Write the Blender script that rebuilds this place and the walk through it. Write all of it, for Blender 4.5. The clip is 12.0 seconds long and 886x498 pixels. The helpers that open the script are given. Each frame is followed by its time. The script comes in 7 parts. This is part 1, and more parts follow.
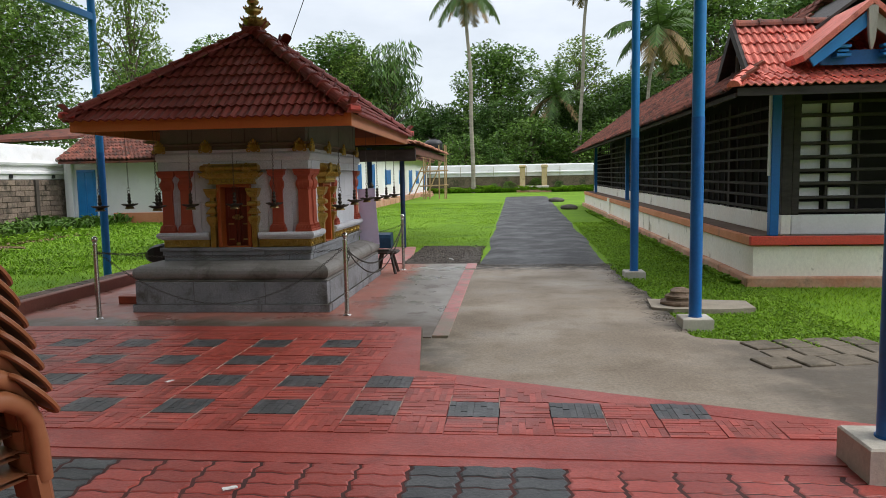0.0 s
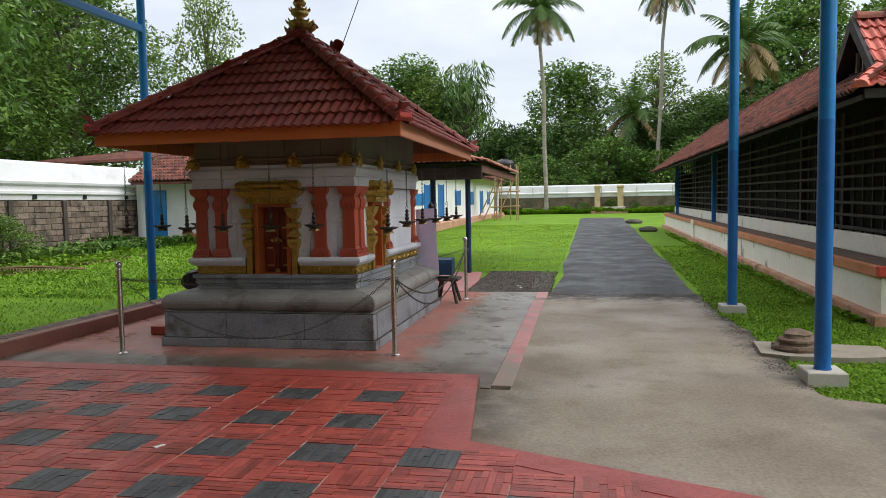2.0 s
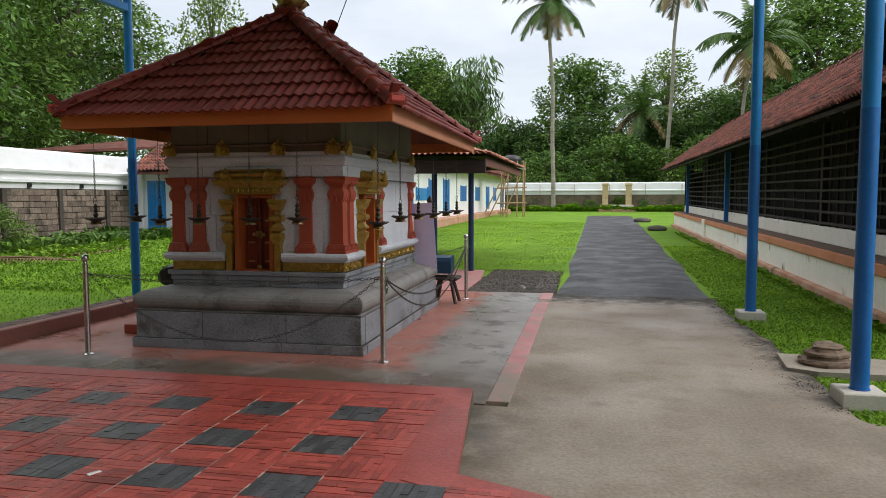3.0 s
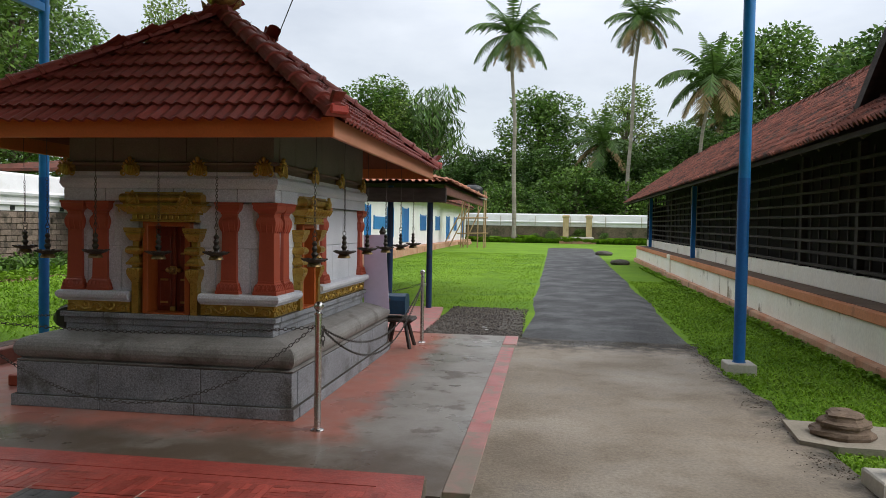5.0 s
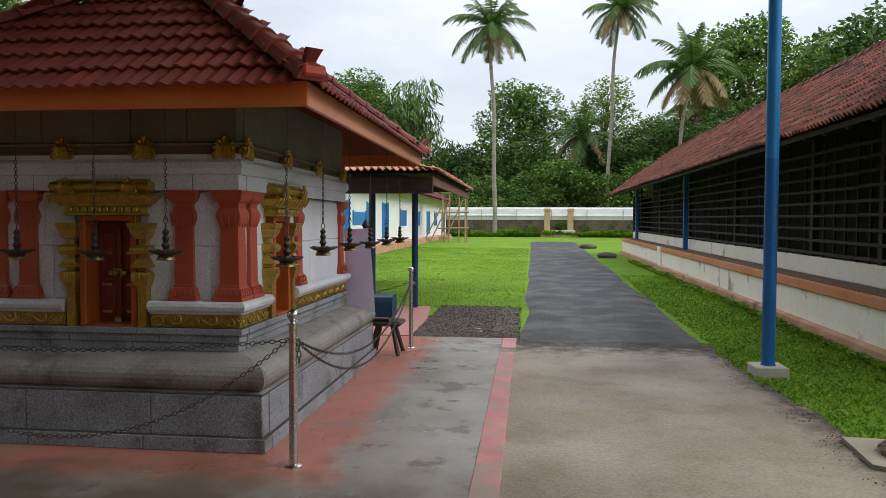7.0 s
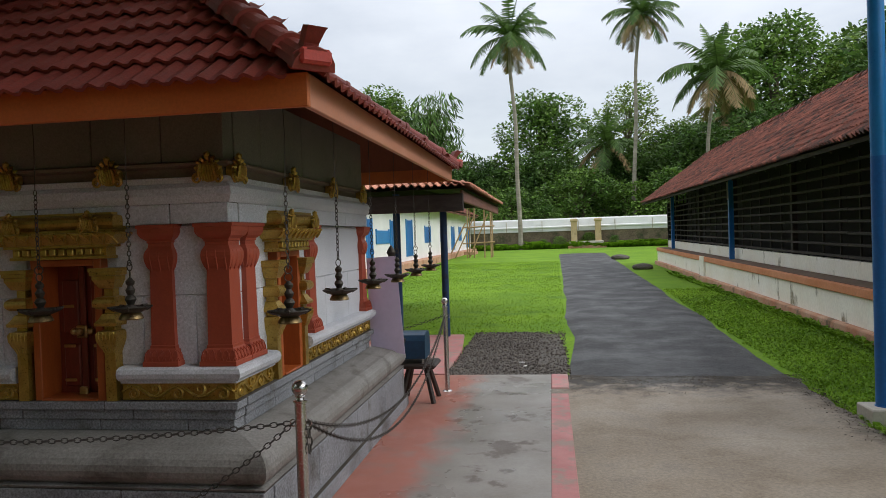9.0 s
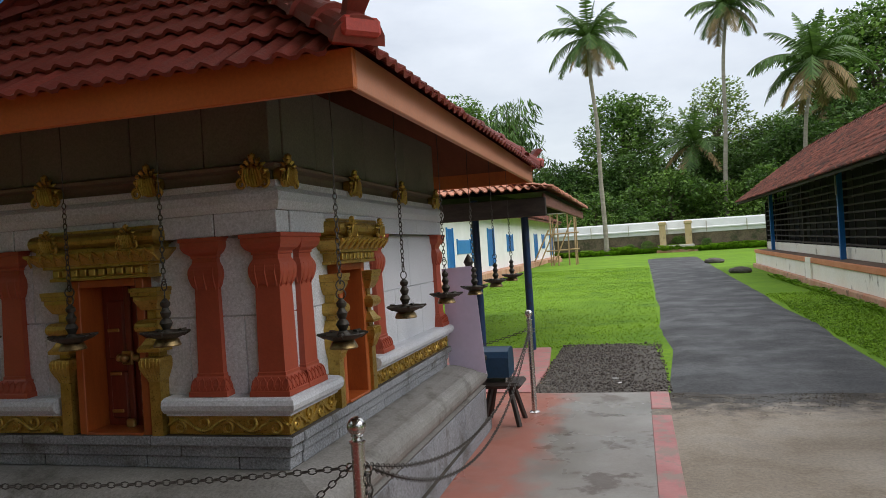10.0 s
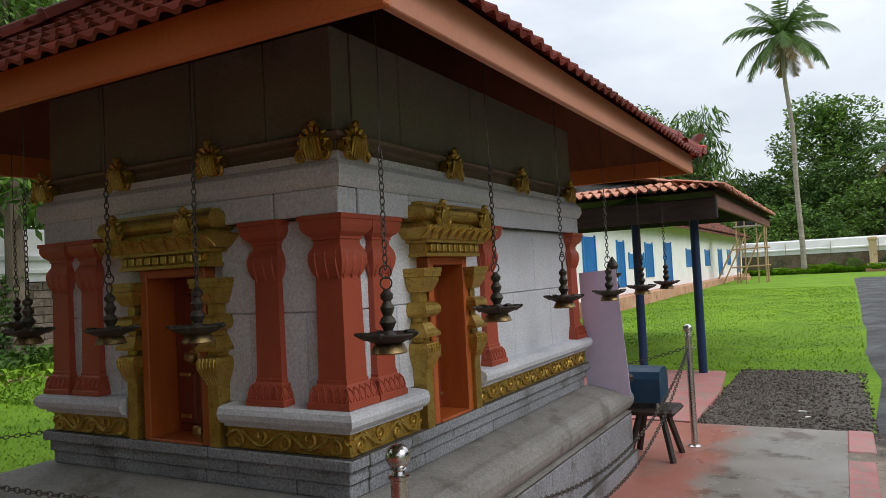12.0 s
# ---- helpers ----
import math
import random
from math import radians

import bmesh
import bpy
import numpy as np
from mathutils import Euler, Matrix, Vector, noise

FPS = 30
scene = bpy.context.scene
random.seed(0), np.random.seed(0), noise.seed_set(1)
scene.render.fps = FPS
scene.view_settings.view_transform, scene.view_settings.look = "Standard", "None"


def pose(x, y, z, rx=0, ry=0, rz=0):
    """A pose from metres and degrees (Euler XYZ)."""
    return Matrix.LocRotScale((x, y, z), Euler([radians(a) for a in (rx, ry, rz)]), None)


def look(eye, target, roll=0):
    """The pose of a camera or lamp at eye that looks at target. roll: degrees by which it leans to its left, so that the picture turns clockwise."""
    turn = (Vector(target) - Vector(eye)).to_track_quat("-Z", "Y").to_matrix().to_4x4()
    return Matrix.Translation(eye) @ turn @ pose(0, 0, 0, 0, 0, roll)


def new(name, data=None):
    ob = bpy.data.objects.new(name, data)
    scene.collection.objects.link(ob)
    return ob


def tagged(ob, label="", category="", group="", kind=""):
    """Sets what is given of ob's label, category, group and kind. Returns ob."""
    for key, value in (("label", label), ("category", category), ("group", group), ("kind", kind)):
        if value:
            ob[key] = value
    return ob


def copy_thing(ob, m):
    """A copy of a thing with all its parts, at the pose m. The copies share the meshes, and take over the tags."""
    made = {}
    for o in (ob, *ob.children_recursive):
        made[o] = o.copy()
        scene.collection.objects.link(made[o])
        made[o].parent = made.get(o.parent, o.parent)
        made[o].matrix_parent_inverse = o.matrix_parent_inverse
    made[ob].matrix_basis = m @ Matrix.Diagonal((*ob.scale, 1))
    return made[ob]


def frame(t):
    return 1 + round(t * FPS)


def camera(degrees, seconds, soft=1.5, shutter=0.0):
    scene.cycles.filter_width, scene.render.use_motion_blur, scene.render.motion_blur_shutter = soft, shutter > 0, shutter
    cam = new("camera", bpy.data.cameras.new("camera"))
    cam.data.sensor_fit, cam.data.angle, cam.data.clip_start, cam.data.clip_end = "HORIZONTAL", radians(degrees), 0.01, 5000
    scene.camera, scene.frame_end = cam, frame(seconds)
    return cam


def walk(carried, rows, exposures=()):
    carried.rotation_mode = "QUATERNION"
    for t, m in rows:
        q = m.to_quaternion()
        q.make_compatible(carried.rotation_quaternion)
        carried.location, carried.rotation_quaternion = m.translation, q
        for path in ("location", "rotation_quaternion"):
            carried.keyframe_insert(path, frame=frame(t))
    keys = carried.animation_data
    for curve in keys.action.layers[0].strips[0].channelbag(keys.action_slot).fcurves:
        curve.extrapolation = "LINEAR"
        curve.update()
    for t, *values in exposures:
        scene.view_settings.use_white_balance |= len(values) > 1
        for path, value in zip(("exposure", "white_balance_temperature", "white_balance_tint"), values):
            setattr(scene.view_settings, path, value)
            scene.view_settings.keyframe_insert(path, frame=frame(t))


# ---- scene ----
cam = camera(63.5, 12.0, soft=0.6)
PATH = [
    (0, (0.168, 0.125, 1.528), (-0.018, 2.107, 1.335), -1.0),
    (0.5, (0.165, 0.43, 1.516), (-0.135, 2.397, 1.318), -1.3),
    (1, (0.185, 0.727, 1.532), (-0.176, 2.685, 1.339), -1.1),
    (1.5, (0.146, 1.015, 1.524), (-0.228, 2.975, 1.389), -0.8),
    (2, (0.14, 1.296, 1.502), (-0.245, 3.254, 1.371), -1.0),
    (2.5, (0.143, 1.632, 1.507), (-0.254, 3.588, 1.38), -0.9),
    (3, (0.12, 1.927, 1.48), (-0.282, 3.881, 1.337), -0.1),
    (4.8, (-0.04, 2.904, 1.516), (-0.412, 4.868, 1.454), 1.1),
    (5, (-0.028, 2.997, 1.517), (-0.321, 4.975, 1.455), 1.0),
    (5.5, (-0.043, 3.226, 1.519), (-0.288, 5.21, 1.462), 0.5),
    (6, (-0.112, 3.487, 1.493), (-0.355, 5.472, 1.435), 0.3),
    (6.5, (-0.233, 3.709, 1.514), (-0.469, 5.694, 1.46), 0.2),
    (7, (-0.294, 3.893, 1.476), (-0.528, 5.878, 1.402), 0.2),
    (7.2, (-0.3, 3.972, 1.48), (-0.542, 5.956, 1.408), 0.5),
    (8.8, (-0.57, 4.876, 1.573), (-0.852, 6.856, 1.532), -1.5),
    (9, (-0.557, 4.978, 1.572), (-0.856, 6.955, 1.538), -1.9),
    (9.5, (-0.583, 5.265, 1.547), (-1.01, 7.219, 1.524), -2.8),
    (10, (-0.629, 5.529, 1.555), (-1.153, 7.459, 1.559), -3.6),
    (10.5, (-0.606, 5.681, 1.492), (-1.33, 7.545, 1.527), -4.9),
    (11, (-0.543, 5.831, 1.43), (-1.567, 7.547, 1.516), -2.7),
    (11.5, (-0.534, 6.064, 1.407), (-1.548, 7.786, 1.48), -2.2),
    (12, (-0.545, 6.291, 1.424), (-1.517, 8.037, 1.501), -2.9),
]
walk(cam, [(r[0], look(*r[1:])) for r in PATH],
     exposures=((0, 0.02), (0.5, 0.06), (3, 0.03), (5, -0.10), (6.5, -0.09), (7.2, 0.02), (9, -0.14), (10, -0.09), (11, -0.05), (12, -0.06)))

# ---------------------------------------------------------------- world and light
world = bpy.data.worlds.new("overcast_sky")
scene.world = world
world.use_nodes = True
wn, wl = world.node_tree.nodes, world.node_tree.links
wn.clear()
SUN_EL, SUN_AZ = radians(43), radians(94)
w_out = wn.new("ShaderNodeOutputWorld")
w_bg = wn.new("ShaderNodeBackground")
w_sky = wn.new("ShaderNodeTexSky")
w_sky.sky_type, w_sky.sun_disc = "NISHITA", False
w_sky.sun_elevation, w_sky.sun_rotation = SUN_EL, SUN_AZ
w_co = wn.new("ShaderNodeTexCoord")
w_sep = wn.new("ShaderNodeSeparateXYZ")
w_map = wn.new("ShaderNodeMapping")
w_map.inputs["Scale"].default_value = (1.0, 1.0, 2.6)
w_noise = wn.new("ShaderNodeTexNoise")
w_noise.inputs["Scale"].default_value = 2.3
w_noise.inputs["Detail"].default_value = 7
w_noise.inputs["Roughness"].default_value = 0.55
w_ramp = wn.new("ShaderNodeValToRGB")
w_ramp.color_ramp.elements[0].position, w_ramp.color_ramp.elements[0].color = 0.33, (0.60, 0.625, 0.67, 1)
w_ramp.color_ramp.elements[1].position, w_ramp.color_ramp.elements[1].color = 0.70, (0.95, 0.965, 0.99, 1)
# an overcast sky is about three times brighter overhead than at the horizon
w_lift = wn.new("ShaderNodeMapRange")
w_lift.inputs["From Min"].default_value, w_lift.inputs["From Max"].default_value = 0.22, 1.0
w_lift.inputs["To Min"].default_value, w_lift.inputs["To Max"].default_value = 0.84, 2.3
w_mul = wn.new("ShaderNodeVectorMath")
w_mul.operation = "SCALE"
w_tint = wn.new("ShaderNodeVectorMath")
w_tint.operation = "SCALE"
w_tint.inputs["Scale"].default_value = 0.05
w_add = wn.new("ShaderNodeVectorMath")
w_add.operation = "ADD"
wl.new(w_co.outputs["Generated"], w_map.inputs["Vector"])
wl.new(w_map.outputs["Vector"], w_noise.inputs["Vector"])
wl.new(w_noise.outputs["Fac"], w_ramp.inputs["Fac"])
wl.new(w_co.outputs["Generated"], w_sep.inputs["Vector"])
wl.new(w_sep.outputs["Z"], w_lift.inputs["Value"])
wl.new(w_ramp.outputs["Color"], w_mul.inputs[0])
wl.new(w_lift.outputs["Result"], w_mul.inputs["Scale"])
wl.new(w_sky.outputs["Color"], w_tint.inputs[0])
wl.new(w_mul.outputs["Vector"], w_add.inputs[0])
wl.new(w_tint.outputs["Vector"], w_add.inputs[1])
wl.new(w_add.outputs["Vector"], w_bg.inputs["Color"])
w_bg.inputs["Strength"].default_value = 1.03
wl.new(w_bg.outputs["Background"], w_out.inputs["Surface"])

sun = new("sun", bpy.data.lights.new("sun", "SUN"))
sun.data.energy, sun.data.angle, sun.data.color = 1.6, radians(30), (1.0, 0.97, 0.93)
sun.matrix_world = look((0, 0, 0), (-math.sin(SUN_AZ) * math.cos(SUN_EL), -math.cos(SUN_AZ) * math.cos(SUN_EL), -math.sin(SUN_EL)))
sun.location = (30, 20, 50)
scene.view_settings.exposure = 0.0


# ---------------------------------------------------------------- materials
def mat(name, c1, c2, scale=2.0, rough=0.75, metal=0.0, bump=0.25, bscale=45.0, grain=0.25, rnd=0.0, island=0.0,
        stain=None, stain_scale=1.3, stain_at=0.58, stain_soft=0.12, stretch=(1, 1, 1), spec=0.5, wet=0.0):
    """A surface with broad variation from c1 to c2, fine grain with relief, and stains of their own shape."""
    m = bpy.data.materials.new(name)
    m.use_nodes = True
    n, l = m.node_tree.nodes, m.node_tree.links
    b = n["Principled BSDF"]
    geo = n.new("ShaderNodeNewGeometry")
    mp = n.new("ShaderNodeMapping")
    mp.inputs["Scale"].default_value = stretch
    l.new(geo.outputs["Position"], mp.inputs["Vector"])

    def tex(s, detail=5.0, r=0.6):
        t = n.new("ShaderNodeTexNoise")
        t.inputs["Scale"].default_value, t.inputs["Detail"].default_value, t.inputs["Roughness"].default_value = s, detail, r
        l.new(mp.outputs["Vector"], t.inputs["Vector"])
        return t.outputs["Fac"]

    def span(v, a0, a1, b0, b1):
        r = n.new("ShaderNodeMapRange")
        for k, x in (("From Min", a0), ("From Max", a1), ("To Min", b0), ("To Max", b1)):
            r.inputs[k].default_value = x
        l.new(v, r.inputs["Value"])
        return r.outputs["Result"]

    def mix(f, a, c):
        x = n.new("ShaderNodeMix")
        x.data_type = "RGBA"
        l.new(f, x.inputs[0])
        for sock, v in ((x.inputs[6], a), (x.inputs[7], c)):
            if isinstance(v, tuple):
                sock.default_value = (*v, 1)
            else:
                l.new(v, sock)
        return x.outputs[2]

    col = mix(span(tex(scale), 0.32, 0.68, 0, 1), c1, c2)
    fine = tex(bscale, 4.0, 0.7)
    if stain:
        col = mix(span(tex(stain_scale, 8.0, 0.65), stain_at, stain_at + stain_soft, 0, 0.9), col, stain)
    val = span(fine, 0.25, 0.75, 1 - grain, 1 + grain)
    if rnd or island:
        src = n.new("ShaderNodeObjectInfo").outputs["Random"] if rnd else geo.outputs["Random Per Island"]
        k = rnd or island
        mm = n.new("ShaderNodeMath")
        mm.operation = "MULTIPLY"
        l.new(val, mm.inputs[0])
        l.new(span(src, 0, 1, 1 - k, 1 + k), mm.inputs[1])
        val = mm.outputs[0]
    hsv = n.new("ShaderNodeHueSaturation")
    l.new(col, hsv.inputs["Color"])
    l.new(val, hsv.inputs["Value"])
    l.new(hsv.outputs["Color"], b.inputs["Base Color"])
    b.inputs["Metallic"].default_value = metal
    b.inputs["Specular IOR Level"].default_value = spec
    if wet:
        l.new(span(tex(1.1, 5.0, 0.6), 0.4, 0.62, rough, wet), b.inputs["Roughness"])
    else:
        l.new(span(fine, 0.2, 0.8, max(0.02, rough - 0.1), min(1, rough + 0.1)), b.inputs["Roughness"])
    if bump:
        bp = n.new("ShaderNodeBump")
        bp.inputs["Strength"].default_value, bp.inputs["Distance"].default_value = bump, 0.01
        l.new(fine, bp.inputs["Height"])
        l.new(bp.outputs["Normal"], b.inputs["Normal"])
    return m


def masked(name, base_fn, over, axis_tests, soft=0.15, nscale=3.0, namp=0.35):
    """A floor material over whose base a second worn coat lies; the coat's worn edge follows tests on x and y."""
    m = base_fn
    n, l = m.node_tree.nodes, m.node_tree.links
    b = n["Principled BSDF"]
    src = b.inputs["Base Color"].links[0].from_socket
    geo = n.new("ShaderNodeNewGeometry")
    sep = n.new("ShaderNodeSeparateXYZ")
    l.new(geo.outputs["Position"], sep.inputs["Vector"])
    nz = n.new("ShaderNodeTexNoise")
    nz.inputs["Scale"].default_value, nz.inputs["Detail"].default_value, nz.inputs["Roughness"].default_value = nscale, 7, 0.65
    l.new(geo.outputs["Position"], nz.inputs["Vector"])
    total = None
    for axis, sign, edge in axis_tests:
        a = n.new("ShaderNodeMath")
        a.operation = "MULTIPLY_ADD"
        l.new(sep.outputs[axis], a.inputs[0])
        a.inputs[1].default_value, a.inputs[2].default_value = sign, -sign * edge
        w = n.new("ShaderNodeMath")
        w.operation = "MULTIPLY_ADD"
        l.new(nz.outputs["Fac"], w.inputs[0])
        w.inputs[1].default_value = namp * 2
        l.new(a.outputs[0], w.inputs[2])
        r = n.new("ShaderNodeMapRange")
        r.inputs["From Min"].default_value, r.inputs["From Max"].default_value = namp - soft, namp + soft
        l.new(w.outputs[0], r.inputs["Value"])
        if total is None:
            total = r.outputs["Result"]
        else:
            mm = n.new("ShaderNodeMath")
            mm.operation = "MULTIPLY"
            l.new(total, mm.inputs[0])
            l.new(r.outputs["Result"], mm.inputs[1])
            total = mm.outputs[0]
    wear = n.new("ShaderNodeMapRange")
    wear.inputs["From Min"].default_value, wear.inputs["From Max"].default_value = 0.34, 0.5
    wear.inputs["To Min"].default_value, wear.inputs["To Max"].default_value = 0.55, 1.0
    l.new(nz.outputs["Fac"], wear.inputs["Value"])
    mm = n.new("ShaderNodeMath")
    mm.operation = "MULTIPLY"
    l.new(total, mm.inputs[0])
    l.new(wear.outputs["Result"], mm.inputs[1])
    x = n.new("ShaderNodeMix")
    x.data_type = "RGBA"
    l.new(mm.outputs[0], x.inputs[0])
    l.new(src, x.inputs[6])
    x.inputs[7].default_value = (*over, 1)
    l.new(x.outputs[2], b.inputs["Base Color"])
    m.name = name
    return m


M_GRANITE = mat("pale_granite", (0.52, 0.535, 0.575), (0.66, 0.675, 0.715), 1.5, 0.7, bump=0.3, bscale=95, grain=0.34, stain=(0.40, 0.385, 0.37), stain_at=0.62)
# same granite as the walls; shade is put into this darker grey, with grime
M_GRANITE_D = mat("shaded_grey_granite", (0.19, 0.198, 0.215), (0.29, 0.30, 0.32), 2.2, 0.75, bump=0.8, bscale=85, grain=0.75, stain=(0.11, 0.105, 0.095), stain_scale=3.2, stain_at=0.53, stain_soft=0.14)
M_GRANITE_T = mat("worn_granite_roll", (0.19, 0.18, 0.165), (0.27, 0.26, 0.245), 2.5, 0.65, bump=0.35, bscale=70, grain=0.4, stain=(0.105, 0.095, 0.08), stain_scale=3.0, stain_at=0.53, stain_soft=0.14)
# dark stone for the band between cove and roof
M_EAVE_STONE = mat("dark_eave_stone", (0.165, 0.157, 0.135), (0.23, 0.215, 0.185), 1.2, 0.85, bump=0.3, bscale=90, grain=0.25, stain=(0.12, 0.11, 0.095), stain_at=0.56)
M_COVE = mat("brown_cove_paint", (0.15, 0.115, 0.085), (0.2, 0.155, 0.115), 2, 0.8, bump=0.2, bscale=90)
M_PILLAR = mat("red_oxide_paint", (0.34, 0.06, 0.028), (0.40, 0.078, 0.038), 3, 0.5, bump=0.15, bscale=70, grain=0.12, stain=(0.28, 0.05, 0.03), stain_at=0.57)
M_GOLD = mat("gold_paint", (0.40, 0.26, 0.05), (0.54, 0.37, 0.09), 14, 0.32, metal=0.72, bump=0.35, bscale=90, grain=0.2, stain=(0.2, 0.125, 0.03), stain_scale=30, stain_at=0.58)
M_BRASS = mat("aged_brass", (0.48, 0.33, 0.12), (0.6, 0.44, 0.18), 9, 0.36, metal=0.85, bump=0.15, bscale=80, stain=(0.16, 0.1, 0.05), stain_scale=8, stain_at=0.55)
M_LAMP = mat("blackened_brass", (0.045, 0.04, 0.035), (0.08, 0.07, 0.055), 12, 0.5, metal=0.6, bump=0.3, bscale=120)
M_SOOTBRASS = mat("sooty_brass", (0.20, 0.14, 0.06), (0.31, 0.22, 0.10), 12, 0.38, metal=0.8, bump=0.15, bscale=90, stain=(0.07, 0.05, 0.03), stain_scale=18, stain_at=0.52)
M_CHAIN = mat("dull_chain_steel", (0.05, 0.046, 0.042), (0.09, 0.08, 0.07), 20, 0.55, metal=0.6, bump=0.1, bscale=200)
M_STEEL = mat("stainless_steel", (0.55, 0.53, 0.51), (0.63, 0.61, 0.59), 6, 0.24, metal=1.0, bump=0.04, bscale=120, grain=0.06)
M_FRAME = mat("varnished_door_frame", (0.34, 0.075, 0.016), (0.43, 0.105, 0.022), 3, 0.4, bump=0.12, bscale=60, stretch=(6, 6, 1), grain=0.2)
M_DOOR = mat("dark_red_door_wood", (0.15, 0.024, 0.012), (0.22, 0.04, 0.018), 4, 0.38, bump=0.15, bscale=50, stretch=(6, 6, 1), grain=0.25)
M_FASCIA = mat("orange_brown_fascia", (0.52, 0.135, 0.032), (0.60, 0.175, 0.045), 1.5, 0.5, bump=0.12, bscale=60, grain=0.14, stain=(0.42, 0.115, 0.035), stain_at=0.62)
# paler than the front fascia: skylight on this side put into colour, plus fading
M_FASCIA_R = mat("skylit_faded_fascia", (0.53, 0.215, 0.12), (0.61, 0.27, 0.165), 1.5, 0.5, bump=0.12, bscale=60, grain=0.1)
M_SOFFIT = mat("red_brown_soffit_boards", (0.21, 0.07, 0.032), (0.27, 0.095, 0.045), 2, 0.8, stretch=(5, 1, 1))
M_TILE = mat("maroon_roof_tile", (0.20, 0.032, 0.024), (0.28, 0.052, 0.036), 1.3, 0.62, bump=0.3, bscale=60, grain=0.22, rnd=0.16, stain=(0.19, 0.045, 0.035), stain_at=0.6)
M_TILE_EDGE = mat("bright_red_hip_paint", (0.52, 0.05, 0.04), (0.6, 0.08, 0.06), 3, 0.6, bump=0.2, bscale=60, grain=0.15, rnd=0.1)
M_OLD_TILE = mat("mossy_old_roof_tile", (0.13, 0.042, 0.03), (0.24, 0.078, 0.048), 2.2, 0.85, bump=0.5, bscale=40, grain=0.45, rnd=0.45, stain=(0.055, 0.04, 0.032), stain_scale=3.5, stain_at=0.5)
M_OLD_TILE_S = mat("mossy_old_roof_tiles", (0.13, 0.042, 0.03), (0.24, 0.078, 0.048), 2.2, 0.85, bump=0.5, bscale=40, grain=0.45, island=0.45, stain=(0.055, 0.04, 0.032), stain_scale=3.5, stain_at=0.5)
M_RED_TILE = mat("red_painted_tile", (0.60, 0.13, 0.09), (0.70, 0.22, 0.16), 5, 0.7, bump=0.4, bscale=45, grain=0.3, rnd=0.2, stain=(0.25, 0.06, 0.05), stain_scale=6, stain_at=0.56)
M_BLUE = mat("blue_enamel", (0.012, 0.19, 0.50), (0.02, 0.235, 0.58), 2, 0.33, bump=0.06, bscale=40, grain=0.08, stain=(0.05, 0.22, 0.44), stain_scale=5, stain_at=0.66)
M_BLUE_D = mat("dark_blue_enamel", (0.006, 0.115, 0.38), (0.012, 0.15, 0.46), 2, 0.4, bump=0.08, bscale=40, grain=0.15, stain=(0.25, 0.33, 0.4), stain_scale=9, stain_at=0.72)
M_BLUE_TANK = mat("dark_teal_tin", (0.008, 0.035, 0.075), (0.012, 0.055, 0.11), 3, 0.45, bump=0.1, bscale=30)
M_WHITE = mat("whitewash", (0.74, 0.74, 0.74), (0.82, 0.82, 0.82), 1.2, 0.85, bump=0.2, bscale=30, grain=0.06, stain=(0.58, 0.57, 0.53), stain_scale=0.9, stain_at=0.6, stain_soft=0.2)
M_CREAM = mat("stained_cream_plaster", (0.84, 0.79, 0.68), (0.9, 0.875, 0.80), 1.1, 0.85, bump=0.3, bscale=28, grain=0.1, stain=(0.2, 0.165, 0.085), stain_scale=1.7, stain_at=0.6, stain_soft=0.08, stretch=(1, 1, 0.6))
M_TERRA = mat("terracotta_ledge", (0.55, 0.2, 0.085), (0.66, 0.28, 0.15), 1.5, 0.8, bump=0.3, bscale=30, grain=0.16, stain=(0.3, 0.13, 0.07), stain_at=0.6)
M_TERRA_W = mat("worn_footing", (0.46, 0.2, 0.11), (0.56, 0.36, 0.25), 2.2, 0.85, bump=0.4, bscale=25, grain=0.2, stain=(0.14, 0.1, 0.06), stain_scale=3, stain_at=0.56)
M_LEDGE_TOP = mat("dusty_brown_ledge_top", (0.13, 0.085, 0.06), (0.2, 0.13, 0.09), 2, 0.85, bump=0.3, bscale=30)
M_BLACKWOOD = mat("black_weathered_timber", (0.022, 0.017, 0.014), (0.05, 0.04, 0.034), 4, 0.75, bump=0.4, bscale=60, grain=0.4, stretch=(1, 1, 4))
# near-black colour stands in for the unlit inside of the hall
M_DARK = mat("hall_interior_shade", (0.012, 0.01, 0.009), (0.02, 0.017, 0.015), 1, 0.9)
M_GREYWOOD = mat("grey_weathered_board", (0.28, 0.25, 0.22), (0.38, 0.35, 0.31), 3, 0.8, bump=0.3, bscale=60, stretch=(4, 4, 1))
M_LATERITE = mat("mossy_laterite_block", (0.17, 0.125, 0.095), (0.27, 0.21, 0.16), 1.6, 0.95, bump=0.9, bscale=18, grain=0.5, rnd=0.3, stain=(0.06, 0.05, 0.035), stain_scale=1.6, stain_at=0.5)
M_LATERITE_F = mat("far_laterite_wall", (0.12, 0.09, 0.06), (0.2, 0.16, 0.10), 1.2, 0.95, bump=0.9, bscale=9, grain=0.5, stain=(0.05, 0.065, 0.025), stain_scale=0.8, stain_at=0.5)
M_MORTAR = mat("dark_mortar", (0.05, 0.042, 0.034), (0.09, 0.075, 0.06), 3, 0.95, bump=0.4, bscale=25)
